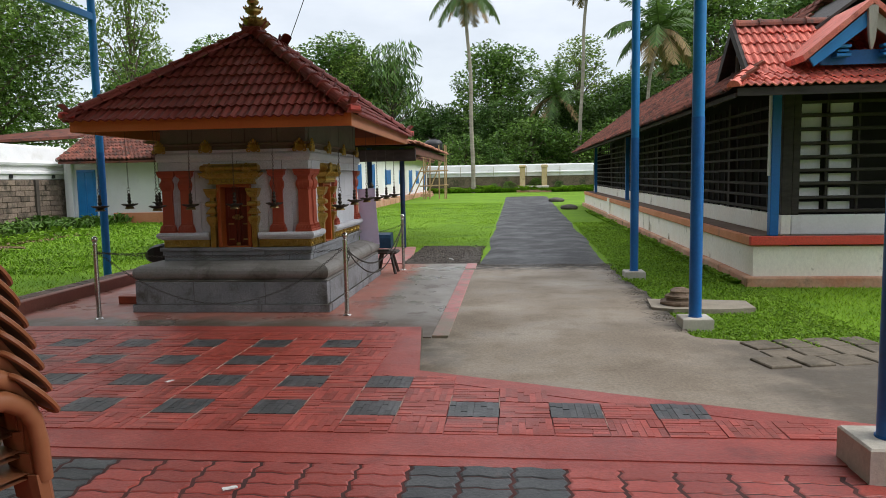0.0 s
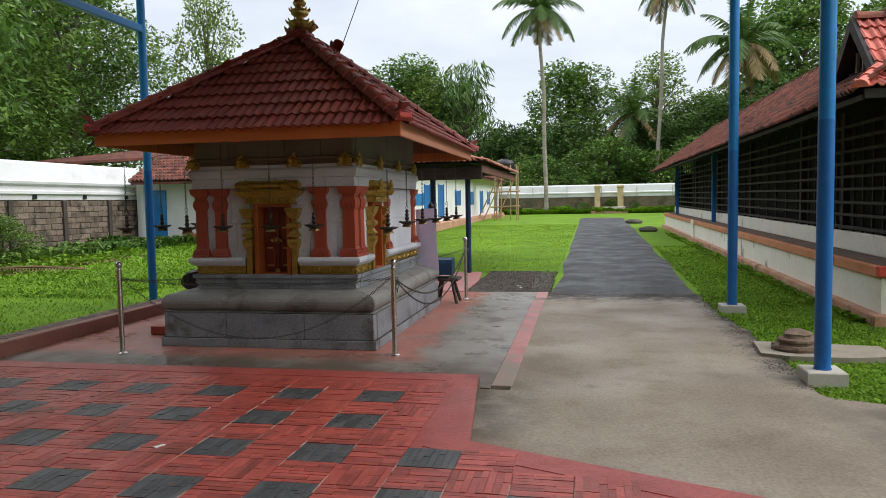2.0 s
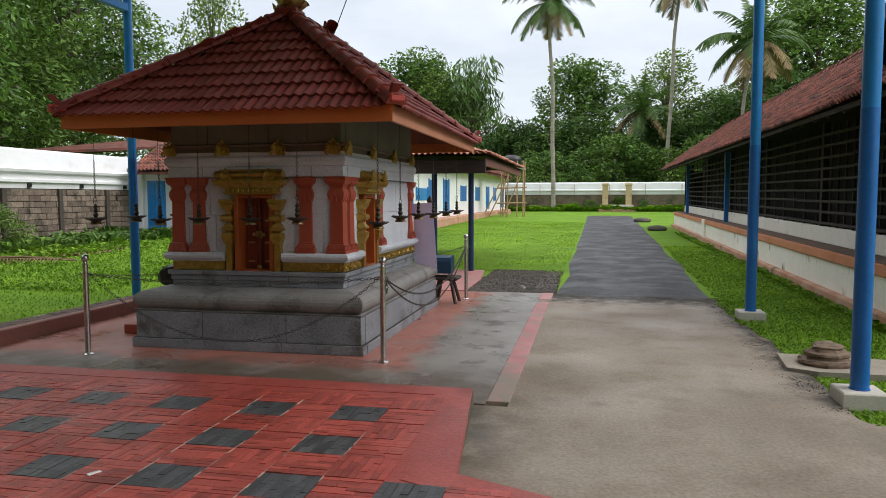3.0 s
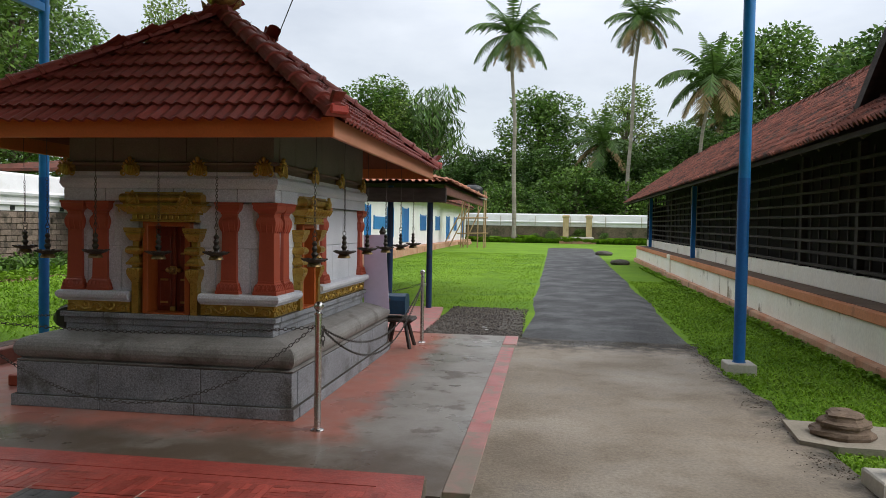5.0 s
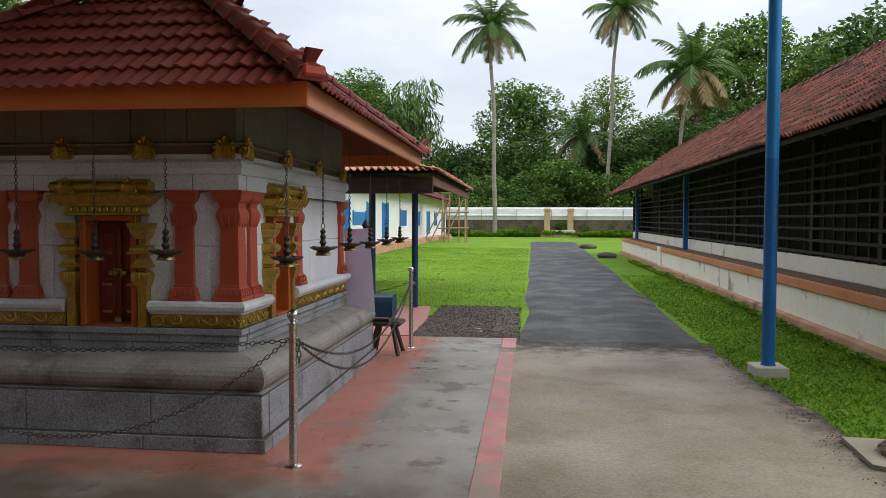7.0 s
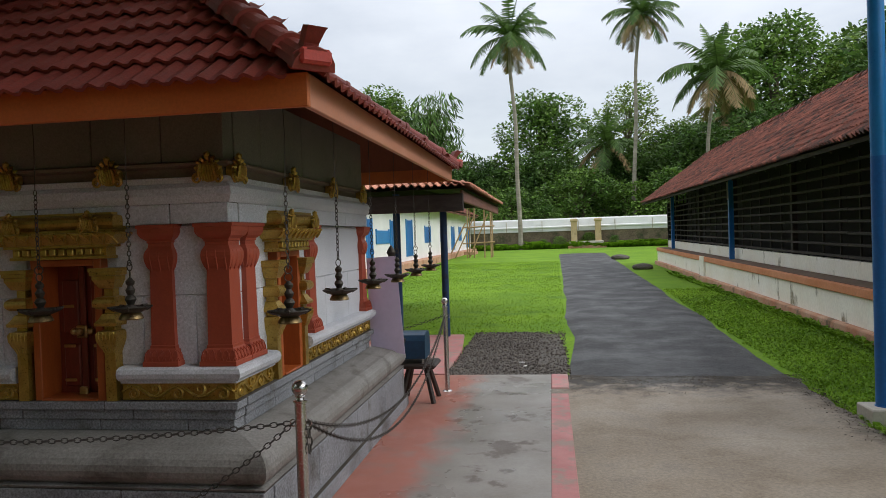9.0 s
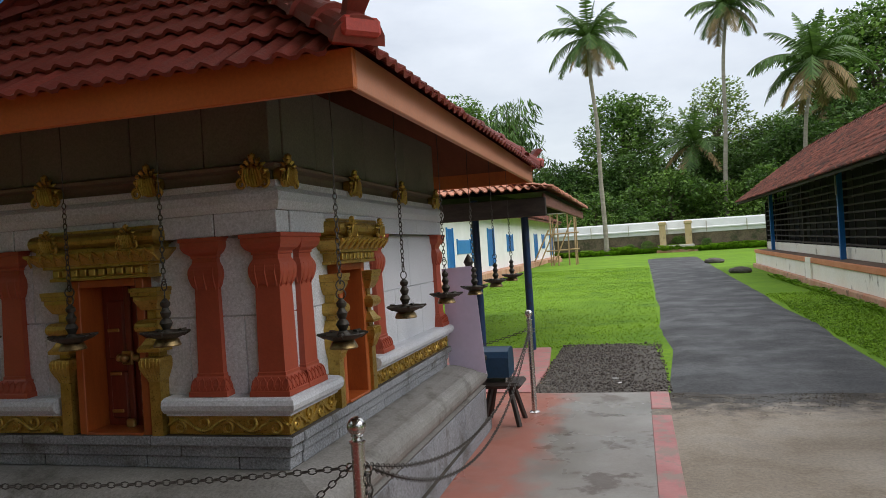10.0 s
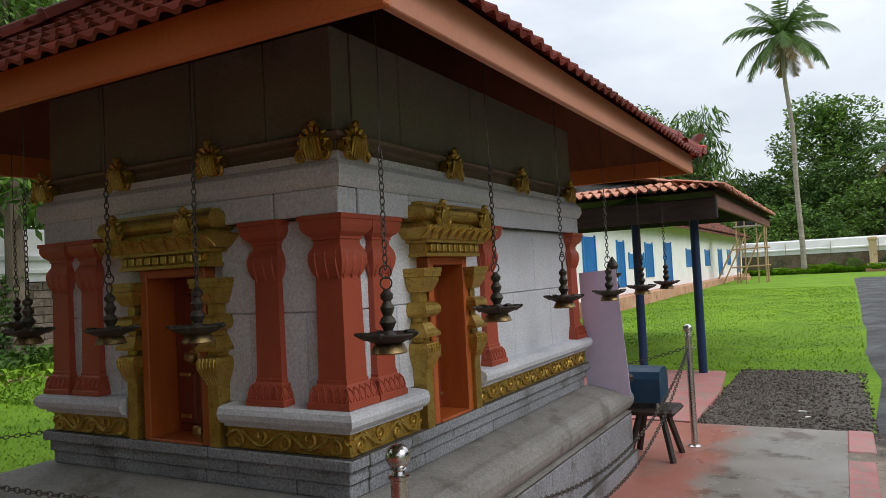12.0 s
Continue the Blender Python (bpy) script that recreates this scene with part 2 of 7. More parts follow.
M_CONC = masked("apron_concrete", mat("c0", (0.21, 0.168, 0.123), (0.365, 0.302, 0.228), 1.1, 0.85, bump=0.5, bscale=38, grain=0.32,
                stain=(0.155, 0.12, 0.084), stain_scale=2.2, stain_at=0.52, stain_soft=0.2, wet=0.5), (0.045, 0.036, 0.027), ((1, 1.0, 12.25),), soft=0.28, nscale=5.5, namp=0.8)
M_CONC = masked("apron_concrete", M_CONC, (0.045, 0.036, 0.024), ((0, 1.0, 1.78), (1, 1.0, 7.3)), soft=0.16, nscale=5.0, namp=0.32)
M_CONC = masked("apron_concrete", M_CONC, (0.11, 0.09, 0.066), ((0, 1.0, 2.0), (1, -1.0, 7.0)), soft=0.4, nscale=2.4, namp=0.5)
M_CONC = masked("apron_concrete", M_CONC, (0.085, 0.07, 0.045), ((0, -1.0, -0.38), (1, -1.0, 7.0), (1, 1.0, 5.6)), soft=0.3, nscale=3.4, namp=0.3)
M_SLAB = masked("shrine_slab", mat("s0", (0.22, 0.198, 0.172), (0.315, 0.29, 0.262), 1.4, 0.55, bump=0.12, bscale=50, grain=0.1,
                stain=(0.12, 0.09, 0.07), stain_scale=2.4, stain_at=0.56, stain_soft=0.06, wet=0.22), (0.40, 0.155, 0.115), ((0, -1.0, -1.42), (1, 1.0, 7.72)), soft=0.12, nscale=2.6, namp=0.3)
M_SLAB = masked("shrine_slab", M_SLAB, (0.115, 0.085, 0.06), ((1, -1.0, 7.75),), soft=0.3, nscale=1.7, namp=0.55)
M_PINK = mat("worn_pink_paint", (0.45, 0.17, 0.165), (0.52, 0.24, 0.225), 3, 0.6, bump=0.15, bscale=50, grain=0.12, stain=(0.33, 0.24, 0.20), stain_scale=6, stain_at=0.49, stain_soft=0.1)
M_STRIP = masked("worn_strip_paint", mat("p0", (0.43, 0.155, 0.15), (0.52, 0.23, 0.215), 3, 0.6, bump=0.15, bscale=50, grain=0.12, stain=(0.31, 0.23, 0.19), stain_scale=5, stain_at=0.5, stain_soft=0.1),
                 (0.25, 0.205, 0.16), ((1, -1.0, 7.9),), soft=0.35, nscale=3.2, namp=0.5)
M_KERB = mat("dull_red_kerb", (0.26, 0.1, 0.075), (0.34, 0.15, 0.11), 2, 0.6, bump=0.3, bscale=40, grain=0.2, stain=(0.12, 0.075, 0.06), stain_at=0.55)
M_KERB_STONE = mat("brown_paving_stone", (0.10, 0.06, 0.045), (0.17, 0.10, 0.075), 3, 0.75, bump=0.5, bscale=45, grain=0.35, rnd=0.3, stain=(0.06, 0.045, 0.035), stain_scale=4, stain_at=0.53)
M_ASPHALT = mat("worn_asphalt", (0.034, 0.034, 0.036), (0.072, 0.071, 0.071), 1.7, 0.85, bump=0.9, bscale=34, grain=0.7, stain=(0.028, 0.027, 0.027), stain_scale=5.5, stain_at=0.52, stain_soft=0.2, wet=0.52)
M_REDFLOOR = mat("red_oxide_flooring", (0.31, 0.052, 0.04), (0.42, 0.088, 0.068), 2.6, 0.5, bump=0.4, bscale=45, grain=0.28, stain=(0.23, 0.045, 0.038), stain_scale=2.8, stain_at=0.55, wet=0.3)
M_REDTILE_F = mat("red_floor_tile", (0.31, 0.052, 0.04), (0.42, 0.088, 0.068), 1.6, 0.5, bump=0.4, bscale=60, grain=0.25, rnd=0.16, stain=(0.22, 0.045, 0.038), stain_scale=3.2, stain_at=0.55, wet=0.3)
M_DARKTILE = mat("charcoal_floor_tile", (0.045, 0.048, 0.05), (0.085, 0.088, 0.09), 4, 0.5, bump=0.4, bscale=50, grain=0.35, rnd=0.2, stain=(0.16, 0.1, 0.085), stain_scale=7, stain_at=0.63, wet=0.32)
M_REDRIB = mat("red_tile_bars", (0.33, 0.056, 0.04), (0.44, 0.092, 0.07), 2.2, 0.5, bump=0.4, bscale=60, grain=0.25, island=0.3, stain=(0.22, 0.05, 0.034), stain_scale=2.6, stain_at=0.56, wet=0.3)
M_DARKRIB = mat("charcoal_tile_bars", (0.05, 0.053, 0.055), (0.095, 0.098, 0.1), 4, 0.5, bump=0.4, bscale=50, grain=0.35, island=0.3, stain=(0.16, 0.1, 0.085), stain_scale=7, stain_at=0.66, wet=0.32)
M_SALT = mat("pale_joint_salts", (0.40, 0.26, 0.21), (0.5, 0.36, 0.3), 9, 0.8, bump=0.3, stain=(0.2, 0.06, 0.05), stain_scale=12, stain_at=0.52)
M_GROUT = mat("dark_red_grout", (0.05, 0.018, 0.016), (0.09, 0.028, 0.024), 4, 0.85)
M_PLASTIC = mat("brown_moulded_plastic", (0.26, 0.095, 0.042), (0.31, 0.12, 0.055), 3, 0.4, bump=0.05, bscale=60, grain=0.05)
M_PAD = mat("pale_cement_pad", (0.48, 0.44, 0.37), (0.56, 0.52, 0.45), 4, 0.85, bump=0.35, bscale=40, grain=0.15, stain=(0.3, 0.28, 0.2), stain_scale=5, stain_at=0.6)
M_BOARD = mat("lilac_flex_board", (0.62, 0.525, 0.70), (0.67, 0.575, 0.75), 2, 0.45, bump=0.05, bscale=20, grain=0.05)
M_STOOL = mat("dark_stool_wood", (0.025, 0.017, 0.013), (0.045, 0.03, 0.024), 4, 0.6, bump=0.2, bscale=60, stretch=(1, 1, 5))
M_STONE = mat("carved_brown_stone", (0.12, 0.08, 0.052), (0.23, 0.16, 0.11), 9, 0.85, bump=0.6, bscale=50, grain=0.3)
M_GRASSLAND = mat("lawn", (0.105, 0.21, 0.012), (0.17, 0.30, 0.018), 0.5, 0.9, bump=0.8, bscale=28, grain=0.45, stain=(0.07, 0.15, 0.02), stain_scale=0.7, stain_at=0.55, stain_soft=0.2, spec=0.2)
M_BLADE = mat("grass_blades", (0.16, 0.29, 0.016), (0.25, 0.41, 0.026), 0.5, 0.7, bump=0, grain=0.2, bscale=12, island=0.35, stain=(0.09, 0.19, 0.025), stain_scale=0.7, stain_at=0.56, spec=0.25)
M_WEED = mat("leafy_weeds", (0.125, 0.24, 0.017), (0.22, 0.37, 0.028), 0.8, 0.65, bump=0, grain=0.2, bscale=12, island=0.4, spec=0.3)
M_GRAVEL = mat("dark_gravel", (0.075, 0.062, 0.052), (0.15, 0.128, 0.108), 6, 0.8, bump=0.5, bscale=70, grain=0.3, island=0.5)
M_CRUMB = mat("dark_soil_crumbs", (0.05, 0.039, 0.026), (0.095, 0.075, 0.05), 6, 0.95, bump=0.4, bscale=70, grain=0.3, island=0.5)
M_SOIL = mat("gravelly_soil", (0.075, 0.065, 0.055), (0.12, 0.105, 0.09), 5, 0.9, bump=0.9, bscale=30, grain=0.4)
M_LEAF = mat("broad_leaves", (0.062, 0.14, 0.024), (0.165, 0.27, 0.048), 0.35, 0.5, bump=0, grain=0.25, bscale=2, island=0.6, spec=0.3)
M_LEAF_Y = mat("yellow_green_leaves", (0.10, 0.175, 0.03), (0.22, 0.31, 0.06), 0.35, 0.5, bump=0, grain=0.25, bscale=2, island=0.6, spec=0.3)
M_LEAF_D = mat("dark_leaves", (0.045, 0.105, 0.022), (0.12, 0.205, 0.043), 0.35, 0.5, bump=0, grain=0.25, bscale=2, island=0.6, spec=0.3)
M_FROND = mat("palm_leaflets", (0.055, 0.12, 0.022), (0.11, 0.19, 0.04), 0.6, 0.55, bump=0, grain=0.1, bscale=5, island=0.35, spec=0.35)
M_FROND_DRY = mat("dry_palm_leaflets", (0.22, 0.15, 0.06), (0.32, 0.22, 0.1), 0.6, 0.8, bump=0, grain=0.1, bscale=5, island=0.3)
M_BARK = mat("grey_brown_bark", (0.11, 0.085, 0.06), (0.19, 0.15, 0.11), 1.5, 0.9, bump=0.7, bscale=12, grain=0.35, stretch=(1, 1, 0.3))
M_PALMBARK = mat("palm_bark", (0.24, 0.21, 0.17), (0.36, 0.32, 0.27), 1.2, 0.9, bump=0.6, bscale=8, grain=0.3, stretch=(0.3, 0.3, 3))


def translucent(m, share):
    """Lets part of the light through thin leaves."""
    n, l = m.node_tree.nodes, m.node_tree.links
    b = n["Principled BSDF"]
    t = n.new("ShaderNodeBsdfTranslucent")
    l.new(b.inputs["Base Color"].links[0].from_socket, t.inputs["Color"])
    x = n.new("ShaderNodeMixShader")
    x.inputs["Fac"].default_value = share
    l.new(b.outputs["BSDF"], x.inputs[1])
    l.new(t.outputs["BSDF"], x.inputs[2])
    l.new(x.outputs["Shader"], n["Material Output"].inputs["Surface"])


for leaf_material in (M_LEAF, M_LEAF_Y, M_LEAF_D, M_FROND, M_BLADE, M_WEED):
    translucent(leaf_material, 0.28)
M_WORNPAD = mat("worn_tan_slab", (0.27, 0.235, 0.18), (0.35, 0.30, 0.235), 3, 0.85, bump=0.4, bscale=40, grain=0.2, stain=(0.16, 0.14, 0.1), stain_scale=3, stain_at=0.56)
M_SUNKEN = mat("soil_stained_stone", (0.12, 0.098, 0.07), (0.21, 0.172, 0.125), 2.5, 0.9, bump=0.6, bscale=35, grain=0.3, stain=(0.07, 0.06, 0.04), stain_scale=3, stain_at=0.52)
M_BLACK = mat("black_plastic", (0.012, 0.012, 0.013), (0.022, 0.022, 0.024), 2, 0.4, bump=0.05)
M_BAMBOO = mat("bamboo_pole", (0.36, 0.22, 0.11), (0.46, 0.31, 0.17), 4, 0.7, stretch=(1, 1, 3))
M_DRYFROND = mat("dry_brown_debris", (0.16, 0.1, 0.05), (0.25, 0.17, 0.09), 3, 0.9, island=0.3)
M_ARM_DISH = mat("dark_brown_plastic", (0.05, 0.03, 0.022), (0.09, 0.055, 0.04), 6, 0.35, bump=0.05, bscale=60)
M_PAPER = mat("white_paper", (0.75, 0.75, 0.73), (0.8, 0.8, 0.79), 3, 0.8, bump=0)


# ---------------------------------------------------------------- mesh helpers
def mesh_from(name, bm, material, smooth=False):
    me = bpy.data.meshes.new(name)
    bmesh.ops.recalc_face_normals(bm, faces=bm.faces)
    bm.to_mesh(me)
    bm.free()
    me.materials.append(material)
    if smooth:
        me.polygons.foreach_set("use_smooth", [True] * len(me.polygons))
        me.set_sharp_from_angle(angle=radians(40))
    return me


def group_at(name, x, y, z, label, category, group="", kind=""):
    ob = new(name)
    ob.empty_display_size = 0.1
    ob.location = (x, y, z)
    return tagged(ob, label, category, group, kind)


def origin_of(ob):
    p = Vector((0, 0, 0))
    while ob:
        p += ob.location
        ob = ob.parent
    return p


def part(name, bm, material, parent=None, label="", smooth=False):
    """Links a bmesh, built in world coordinates, as one mesh object under a thing or a part."""
    if parent:
        bmesh.ops.translate(bm, verts=bm.verts, vec=-origin_of(parent))
    ob = new(name, mesh_from(name, bm, material, smooth))
    ob.parent = parent
    return tagged(ob, label) if label else ob


def piece(name, me, parent, m):
    """One more object on a shared mesh, at the world pose m, under a parent that is not turned."""
    ob = bpy.data.objects.new(name, me)
    scene.collection.objects.link(ob)
    ob.parent = parent
    ob.matrix_basis = Matrix.Translation(-origin_of(parent)) @ m
    return ob


def struct(name, bm, material, label, category="", smooth=False):
    ob = new(name, mesh_from(name, bm, material, smooth))
    return tagged(ob, label, category or name.split("_")[0], kind="structure")


def box(bm, x0, x1, y0, y1, z0, z1, bevel=0.0, m=None):
    vs = [bm.verts.new((x, y, z)) for x in (x0, x1) for y in (y0, y1) for z in (z0, z1)]
    fs = [bm.faces.new([vs[i] for i in f]) for f in ((0, 1, 3, 2), (4, 6, 7, 5), (0, 4, 5, 1), (2, 3, 7, 6), (0, 2, 6, 4), (1, 5, 7, 3))]
    if m is not None:
        for v in vs:
            v.co = m @ v.co
    if bevel:
        es = list({e for f in fs for e in f.edges})
        bmesh.ops.bevel(bm, geom=es, offset=bevel, segments=1, affect="EDGES", profile=0.5)
    return bm


def boxed(*a, **k):
    return box(bmesh.new(), *a, **k)


def loft(bm, rings, close=True):
    """Joins rings of equal length, with end caps."""
    rows = [[bm.verts.new(p) for p in r] for r in rings]
    n = len(rows[0])
    for a, b in zip(rows, rows[1:]):
        for i in range(n):
            j = (i + 1) % n
            bm.faces.new((a[i], a[j], b[j], b[i]))
    if close:
        bm.faces.new(rows[0][::-1])
        bm.faces.new(rows[-1])
    return bm


def square_loft(bm, cx, cy, profile):
    """profile: (half width, half depth, height) from the bottom up."""
    return loft(bm, [[(cx - a, cy - b, z), (cx + a, cy - b, z), (cx + a, cy + b, z), (cx - a, cy + b, z)] for a, b, z in profile])


def lathe(bm, cx, cy, profile, n=16):
    return loft(bm, [[(cx + r * math.cos(2 * math.pi * i / n), cy + r * math.sin(2 * math.pi * i / n), z) for i in range(n)] for r, z in profile])


def tube(bm, pts, radius, n=6, radii=None):
    pts = [Vector(p) for p in pts]
    rings = []
    side = None
    for i, p in enumerate(pts):
        d = (pts[min(i + 1, len(pts) - 1)] - pts[max(i - 1, 0)]).normalized()
        if side is None:
            side = d.orthogonal().normalized()
        side = (side - d * side.dot(d)).normalized()
        up = d.cross(side)
        r = radii[i] if radii else radius
        rings.append([p + side * (r * math.cos(2 * math.pi * k / n)) + up * (r * math.sin(2 * math.pi * k / n)) for k in range(n)])
    return loft(bm, rings)


def prism(bm, outline, z0, z1):
    a = [bm.verts.new((x, y, z0)) for x, y in outline]
    b = [bm.verts.new((x, y, z1)) for x, y in outline]
    n = len(outline)
    for i in range(n):
        j = (i + 1) % n
        bm.faces.new((a[i], a[j], b[j], b[i]))
    bm.faces.new(a[::-1])
    bm.faces.new(b)
    return bm


# ---------------------------------------------------------------- ground, paths, floors
def sheet(outline_fn, nu, nv):
    bm = bmesh.new()
    vs = [[bm.verts.new(outline_fn(i / nu, j / nv)) for i in range(nu + 1)] for j in range(nv + 1)]
    for j in range(nv):
        for i in range(nu):
            bm.faces.new((vs[j][i], vs[j][i + 1], vs[j + 1][i + 1], vs[j + 1][i]))
    return bm


def ground_point(u, v):
    x = (u - 0.5) * 2
    y = (v - 0.5) * 2
    x, y = math.copysign(abs(x) ** 3, x) * 1500, math.copysign(abs(y) ** 3, y) * 1500 + 12
    near = max(0.0, 1 - math.hypot(x, y - 14) / 60)
    return (x, y, min(0.31, max(0.0, y - 13) * 0.006) - 0.035 + 0.02 * near * (noise.noise((x * 0.35, y * 0.35, 0))))


struct("ground", sheet(ground_point, 160, 160), M_GRASSLAND, "bright green short lawn stretching across the temple yard", "lawn")

# asphalt path with its slightly uneven edges
bm = bmesh.new()
edge = []
for k in range(61):
    y = 12.88 + (51.5 - 12.88) * k / 60
    t = k / 60
    edge.append((-0.41 + 0.26 * t + 0.035 * noise.noise((0, y * 1.3, 3)), 1.98 + 0.93 * t + 0.04 * noise.noise((5, y * 1.1, 3)), y))
lo = [[bm.verts.new((l + (r - l) * i / 8, y, max(0, y - 12.9) * 0.006 - 0.008 + (0.011 if 0 < i < 8 else -0.04) + 0.0012 * noise.noise((i, y, 1)))) for i in range(9)] for l, r, y in edge]
for a, b in zip(lo, lo[1:]):
    for i in range(8):
        bm.faces.new((a[i], a[i + 1], b[i + 1], b[i]))
struct("road_asphalt_path", bm, M_ASPHALT, "dark worn asphalt path running across the lawn", "path", smooth=True)

# concrete apron, with its worn right-hand edge
pts = [(-0.44, 12.98)]
for k in range(64):
    y = 12.98 - (12.98 - 7.0) * k / 63
    pts.append((1.90 + 0.05 * math.sin(y * 0.9) + 0.07 * noise.noise((y * 1.7, 0, 0)) + 0.06 * noise.noise((y * 6.1, 4, 0)), y))
pts += [(2.25, 6.85), (2.8, 6.4), (4.2, 5.7), (6.5, 5.2), (6.5, 2.0), (-0.8, 2.0), (-0.8, 6.9), (-0.44, 6.9)]
prism_bm = prism(bmesh.new(), pts[::-1], -0.25, 0.0)
struct("pavement_apron", prism_bm, M_CONC, "stained grey-brown concrete apron beside the shrine", "pavement")

struct("pavement_slab", prism(bmesh.new(), [(-5.62, 6.9), (-0.60, 6.9), (-0.60, 12.95), (-5.62, 12.95)], -0.25, 0.012), M_SLAB,
       "damp grey cement slab with worn red oxide round the shrine", "pavement")
struct("trim_pink_strip", boxed(-0.60, -0.435, 6.98, 12.0, -0.2, 0.012, bevel=0.004), M_STRIP, "faded pink painted strip along the slab's edge", "edging")
struct("trim_strip_end", boxed(-0.60, -0.42, 12.25, 12.97, -0.2, 0.016, bevel=0.01), M_PINK, "chipped pink end block of the painted strip", "edging")
struct("trim_strip_gap", boxed(-0.60, -0.43, 12.0, 12.25, -0.2, 0.005), M_CONC, "bare broken cement gap in the painted strip", "edging")
struct("trim_kerb", boxed(-5.72, -5.62, 4.0, 13.2, -0.2, 0.17, bevel=0.012), M_KERB, "dull red raised kerb between lawn and slab", "kerb")
kerb_bed = struct("trim_kerb_bed", boxed(-5.955, -5.722, 4.0, 13.2, -0.2, 0.150), M_MORTAR, "dark brown paved strip behind the red kerb", "kerb")
KERB_STONE = mesh_from("paving_stone", boxed(-0.056, 0.056, -0.098, 0.098, -0.02, 0.016, bevel=0.006), M_KERB_STONE)
rk = random.Random(8)
for k in range(46):
    for q in (0, 1):
        piece("paving_stone", KERB_STONE, kerb_bed, pose(-5.896 + 0.117 * q, 4.1 + 0.2 * k + 0.1 * q - 0.05, 0.152 + rk.uniform(-0.004, 0.003), rk.uniform(-1.5, 1.5), rk.uniform(-2, 2), rk.uniform(-1.5, 1.5)))
struct("trim_kerb_back", boxed(-5.86, -4.4, 13.2, 13.42, -0.2, 0.17, bevel=0.012), M_KERB, "dull red raised kerb behind the slab", "kerb")
struct("trim_kerb_top", boxed(-6.01, -5.957, 4.0, 13.2, -0.2, 0.155, bevel=0.008), M_PAD, "pale cement edging beside the red kerb", "kerb")

# red platform: raised floor, then border, tiles and pavers
plat = [(-9.0, 6.97), (-0.70, 6.97), (-0.55, 5.36), (1.92, 4.40), (3.4, 3.85), (3.4, -3.0), (-9.0, -3.0)]
platform = struct("floor_platform", prism(bmesh.new(), plat[::-1], -0.2, 0.088), M_GROUT, "raised red-tiled forecourt platform", "floor")
PLAT_TOP = 0.1


def slab_piece(w, d, h, bev):
    """A flat floor piece centred on its origin, its top at z 0, with bevelled top edges."""
    bm = bmesh.new()
    loft(bm, [[(-w / 2, -d / 2, -h), (w / 2, -d / 2, -h), (w / 2, d / 2, -h), (-w / 2, d / 2, -h)],
              [(-w / 2, -d / 2, -bev), (w / 2, -d / 2, -bev), (w / 2, d / 2, -bev), (-w / 2, d / 2, -bev)],
              [(-w / 2 + bev, -d / 2 + bev, 0), (w / 2 - bev, -d / 2 + bev, 0), (w / 2 - bev, d / 2 - bev, 0), (-w / 2 + bev, d / 2 - bev, 0)]])
    return bm


def inside(x, y, poly):
    c = False
    for (x0, y0), (x1, y1) in zip(poly, poly[1:] + poly[:1]):
        if (y0 > y) != (y1 > y) and x < (x1 - x0) * (y - y0) / (y1 - y0) + x0:
            c = not c
    return c


# cement skirting on the platform's open edges
for (xa, ya), (xb, yb) in (((-9.0, 6.97), (-0.70, 6.97)), ((-0.70, 6.97), (-0.55, 5.36)), ((-0.55, 5.36), (1.92, 4.40)), ((1.92, 4.40), (3.4, 3.85))):
    d = Vector((xb - xa, yb - ya, 0)).normalized()
    nrm = Vector((-d.y, d.x, 0)) * 0.012
    part("edge_face", prism(bmesh.new(), [(xa, ya), (xb, yb), (xb + nrm.x, yb + nrm.y), (xa + nrm.x, ya + nrm.y)], -0.05, 0.086), M_CONC, platform)

# border bands, plain red cement
for name, o in (("border_back", [(-9.0, 6.97), (-9.0, 6.76), (-0.93, 6.76), (-0.78, 5.24), (-0.52, 5.37), (-0.70, 6.97)]),
                ("border_front", [(-0.78, 5.24), (1.84, 4.22), (3.3, 3.68), (3.4, 3.85), (1.92, 4.40), (-0.52, 5.37)]),
                ("border_cross", [(-9.0, 4.06), (-9.0, 3.84), (3.3, 3.66), (2.1, 4.12), (1.9, 4.06)])):
    b = prism(bmesh.new(), o, 0.05, 0.1 if name != "border_cross" else 0.098)
    part(name, b, M_REDFLOOR, platform)
part("border_fill", prism(bmesh.new(), [(-0.90, 4.98), (1.50, 4.06), (2.1, 4.06), (1.85, 4.23), (-0.78, 5.245)], 0.05, 0.0965), M_REDFLOOR, platform)
for o in ([(-1.12, 6.77), (-1.12, 5.0), (-0.77, 5.2), (-0.925, 6.77)], [(-9.0, 6.765), (-9.0, 6.6), (-1.12, 6.6), (-1.12, 6.765)], [(-9.0, 4.2), (-9.0, 4.055), (2.0, 4.055), (1.9, 4.2)]):
    part("border_fill", prism(bmesh.new(), o, 0.05, 0.0962), M_REDFLOOR, platform)
part("border_step", prism(bmesh.new(), [(-9.0, 3.86), (-9.0, 3.72), (3.35, 3.54), (3.35, 3.68)], 0.04, 0.092), M_REDFLOOR, platform)

TW, TD = 0.3135, 0.2935
TX0, TY0 = -0.22, 4.61
MESH_HALF = {}
for key, material in (("red", M_REDTILE_F), ("dark", M_DARKTILE)):
    b = slab_piece(TW / 2 - 0.008, TD - 0.009, 0.02, 0.003)
    # five raised bars across each half tile, staggered as the cast pattern is
    MESH_HALF[key, 0] = mesh_from("tile", b, material)
    b = slab_piece(TW - 0.008, TD / 2 - 0.008, 0.02, 0.003)
    MESH_HALF[key, 1] = mesh_from("tile", b, material)
rib_a, rib_b = bmesh.new(), bmesh.new()
rng = random.Random(4)
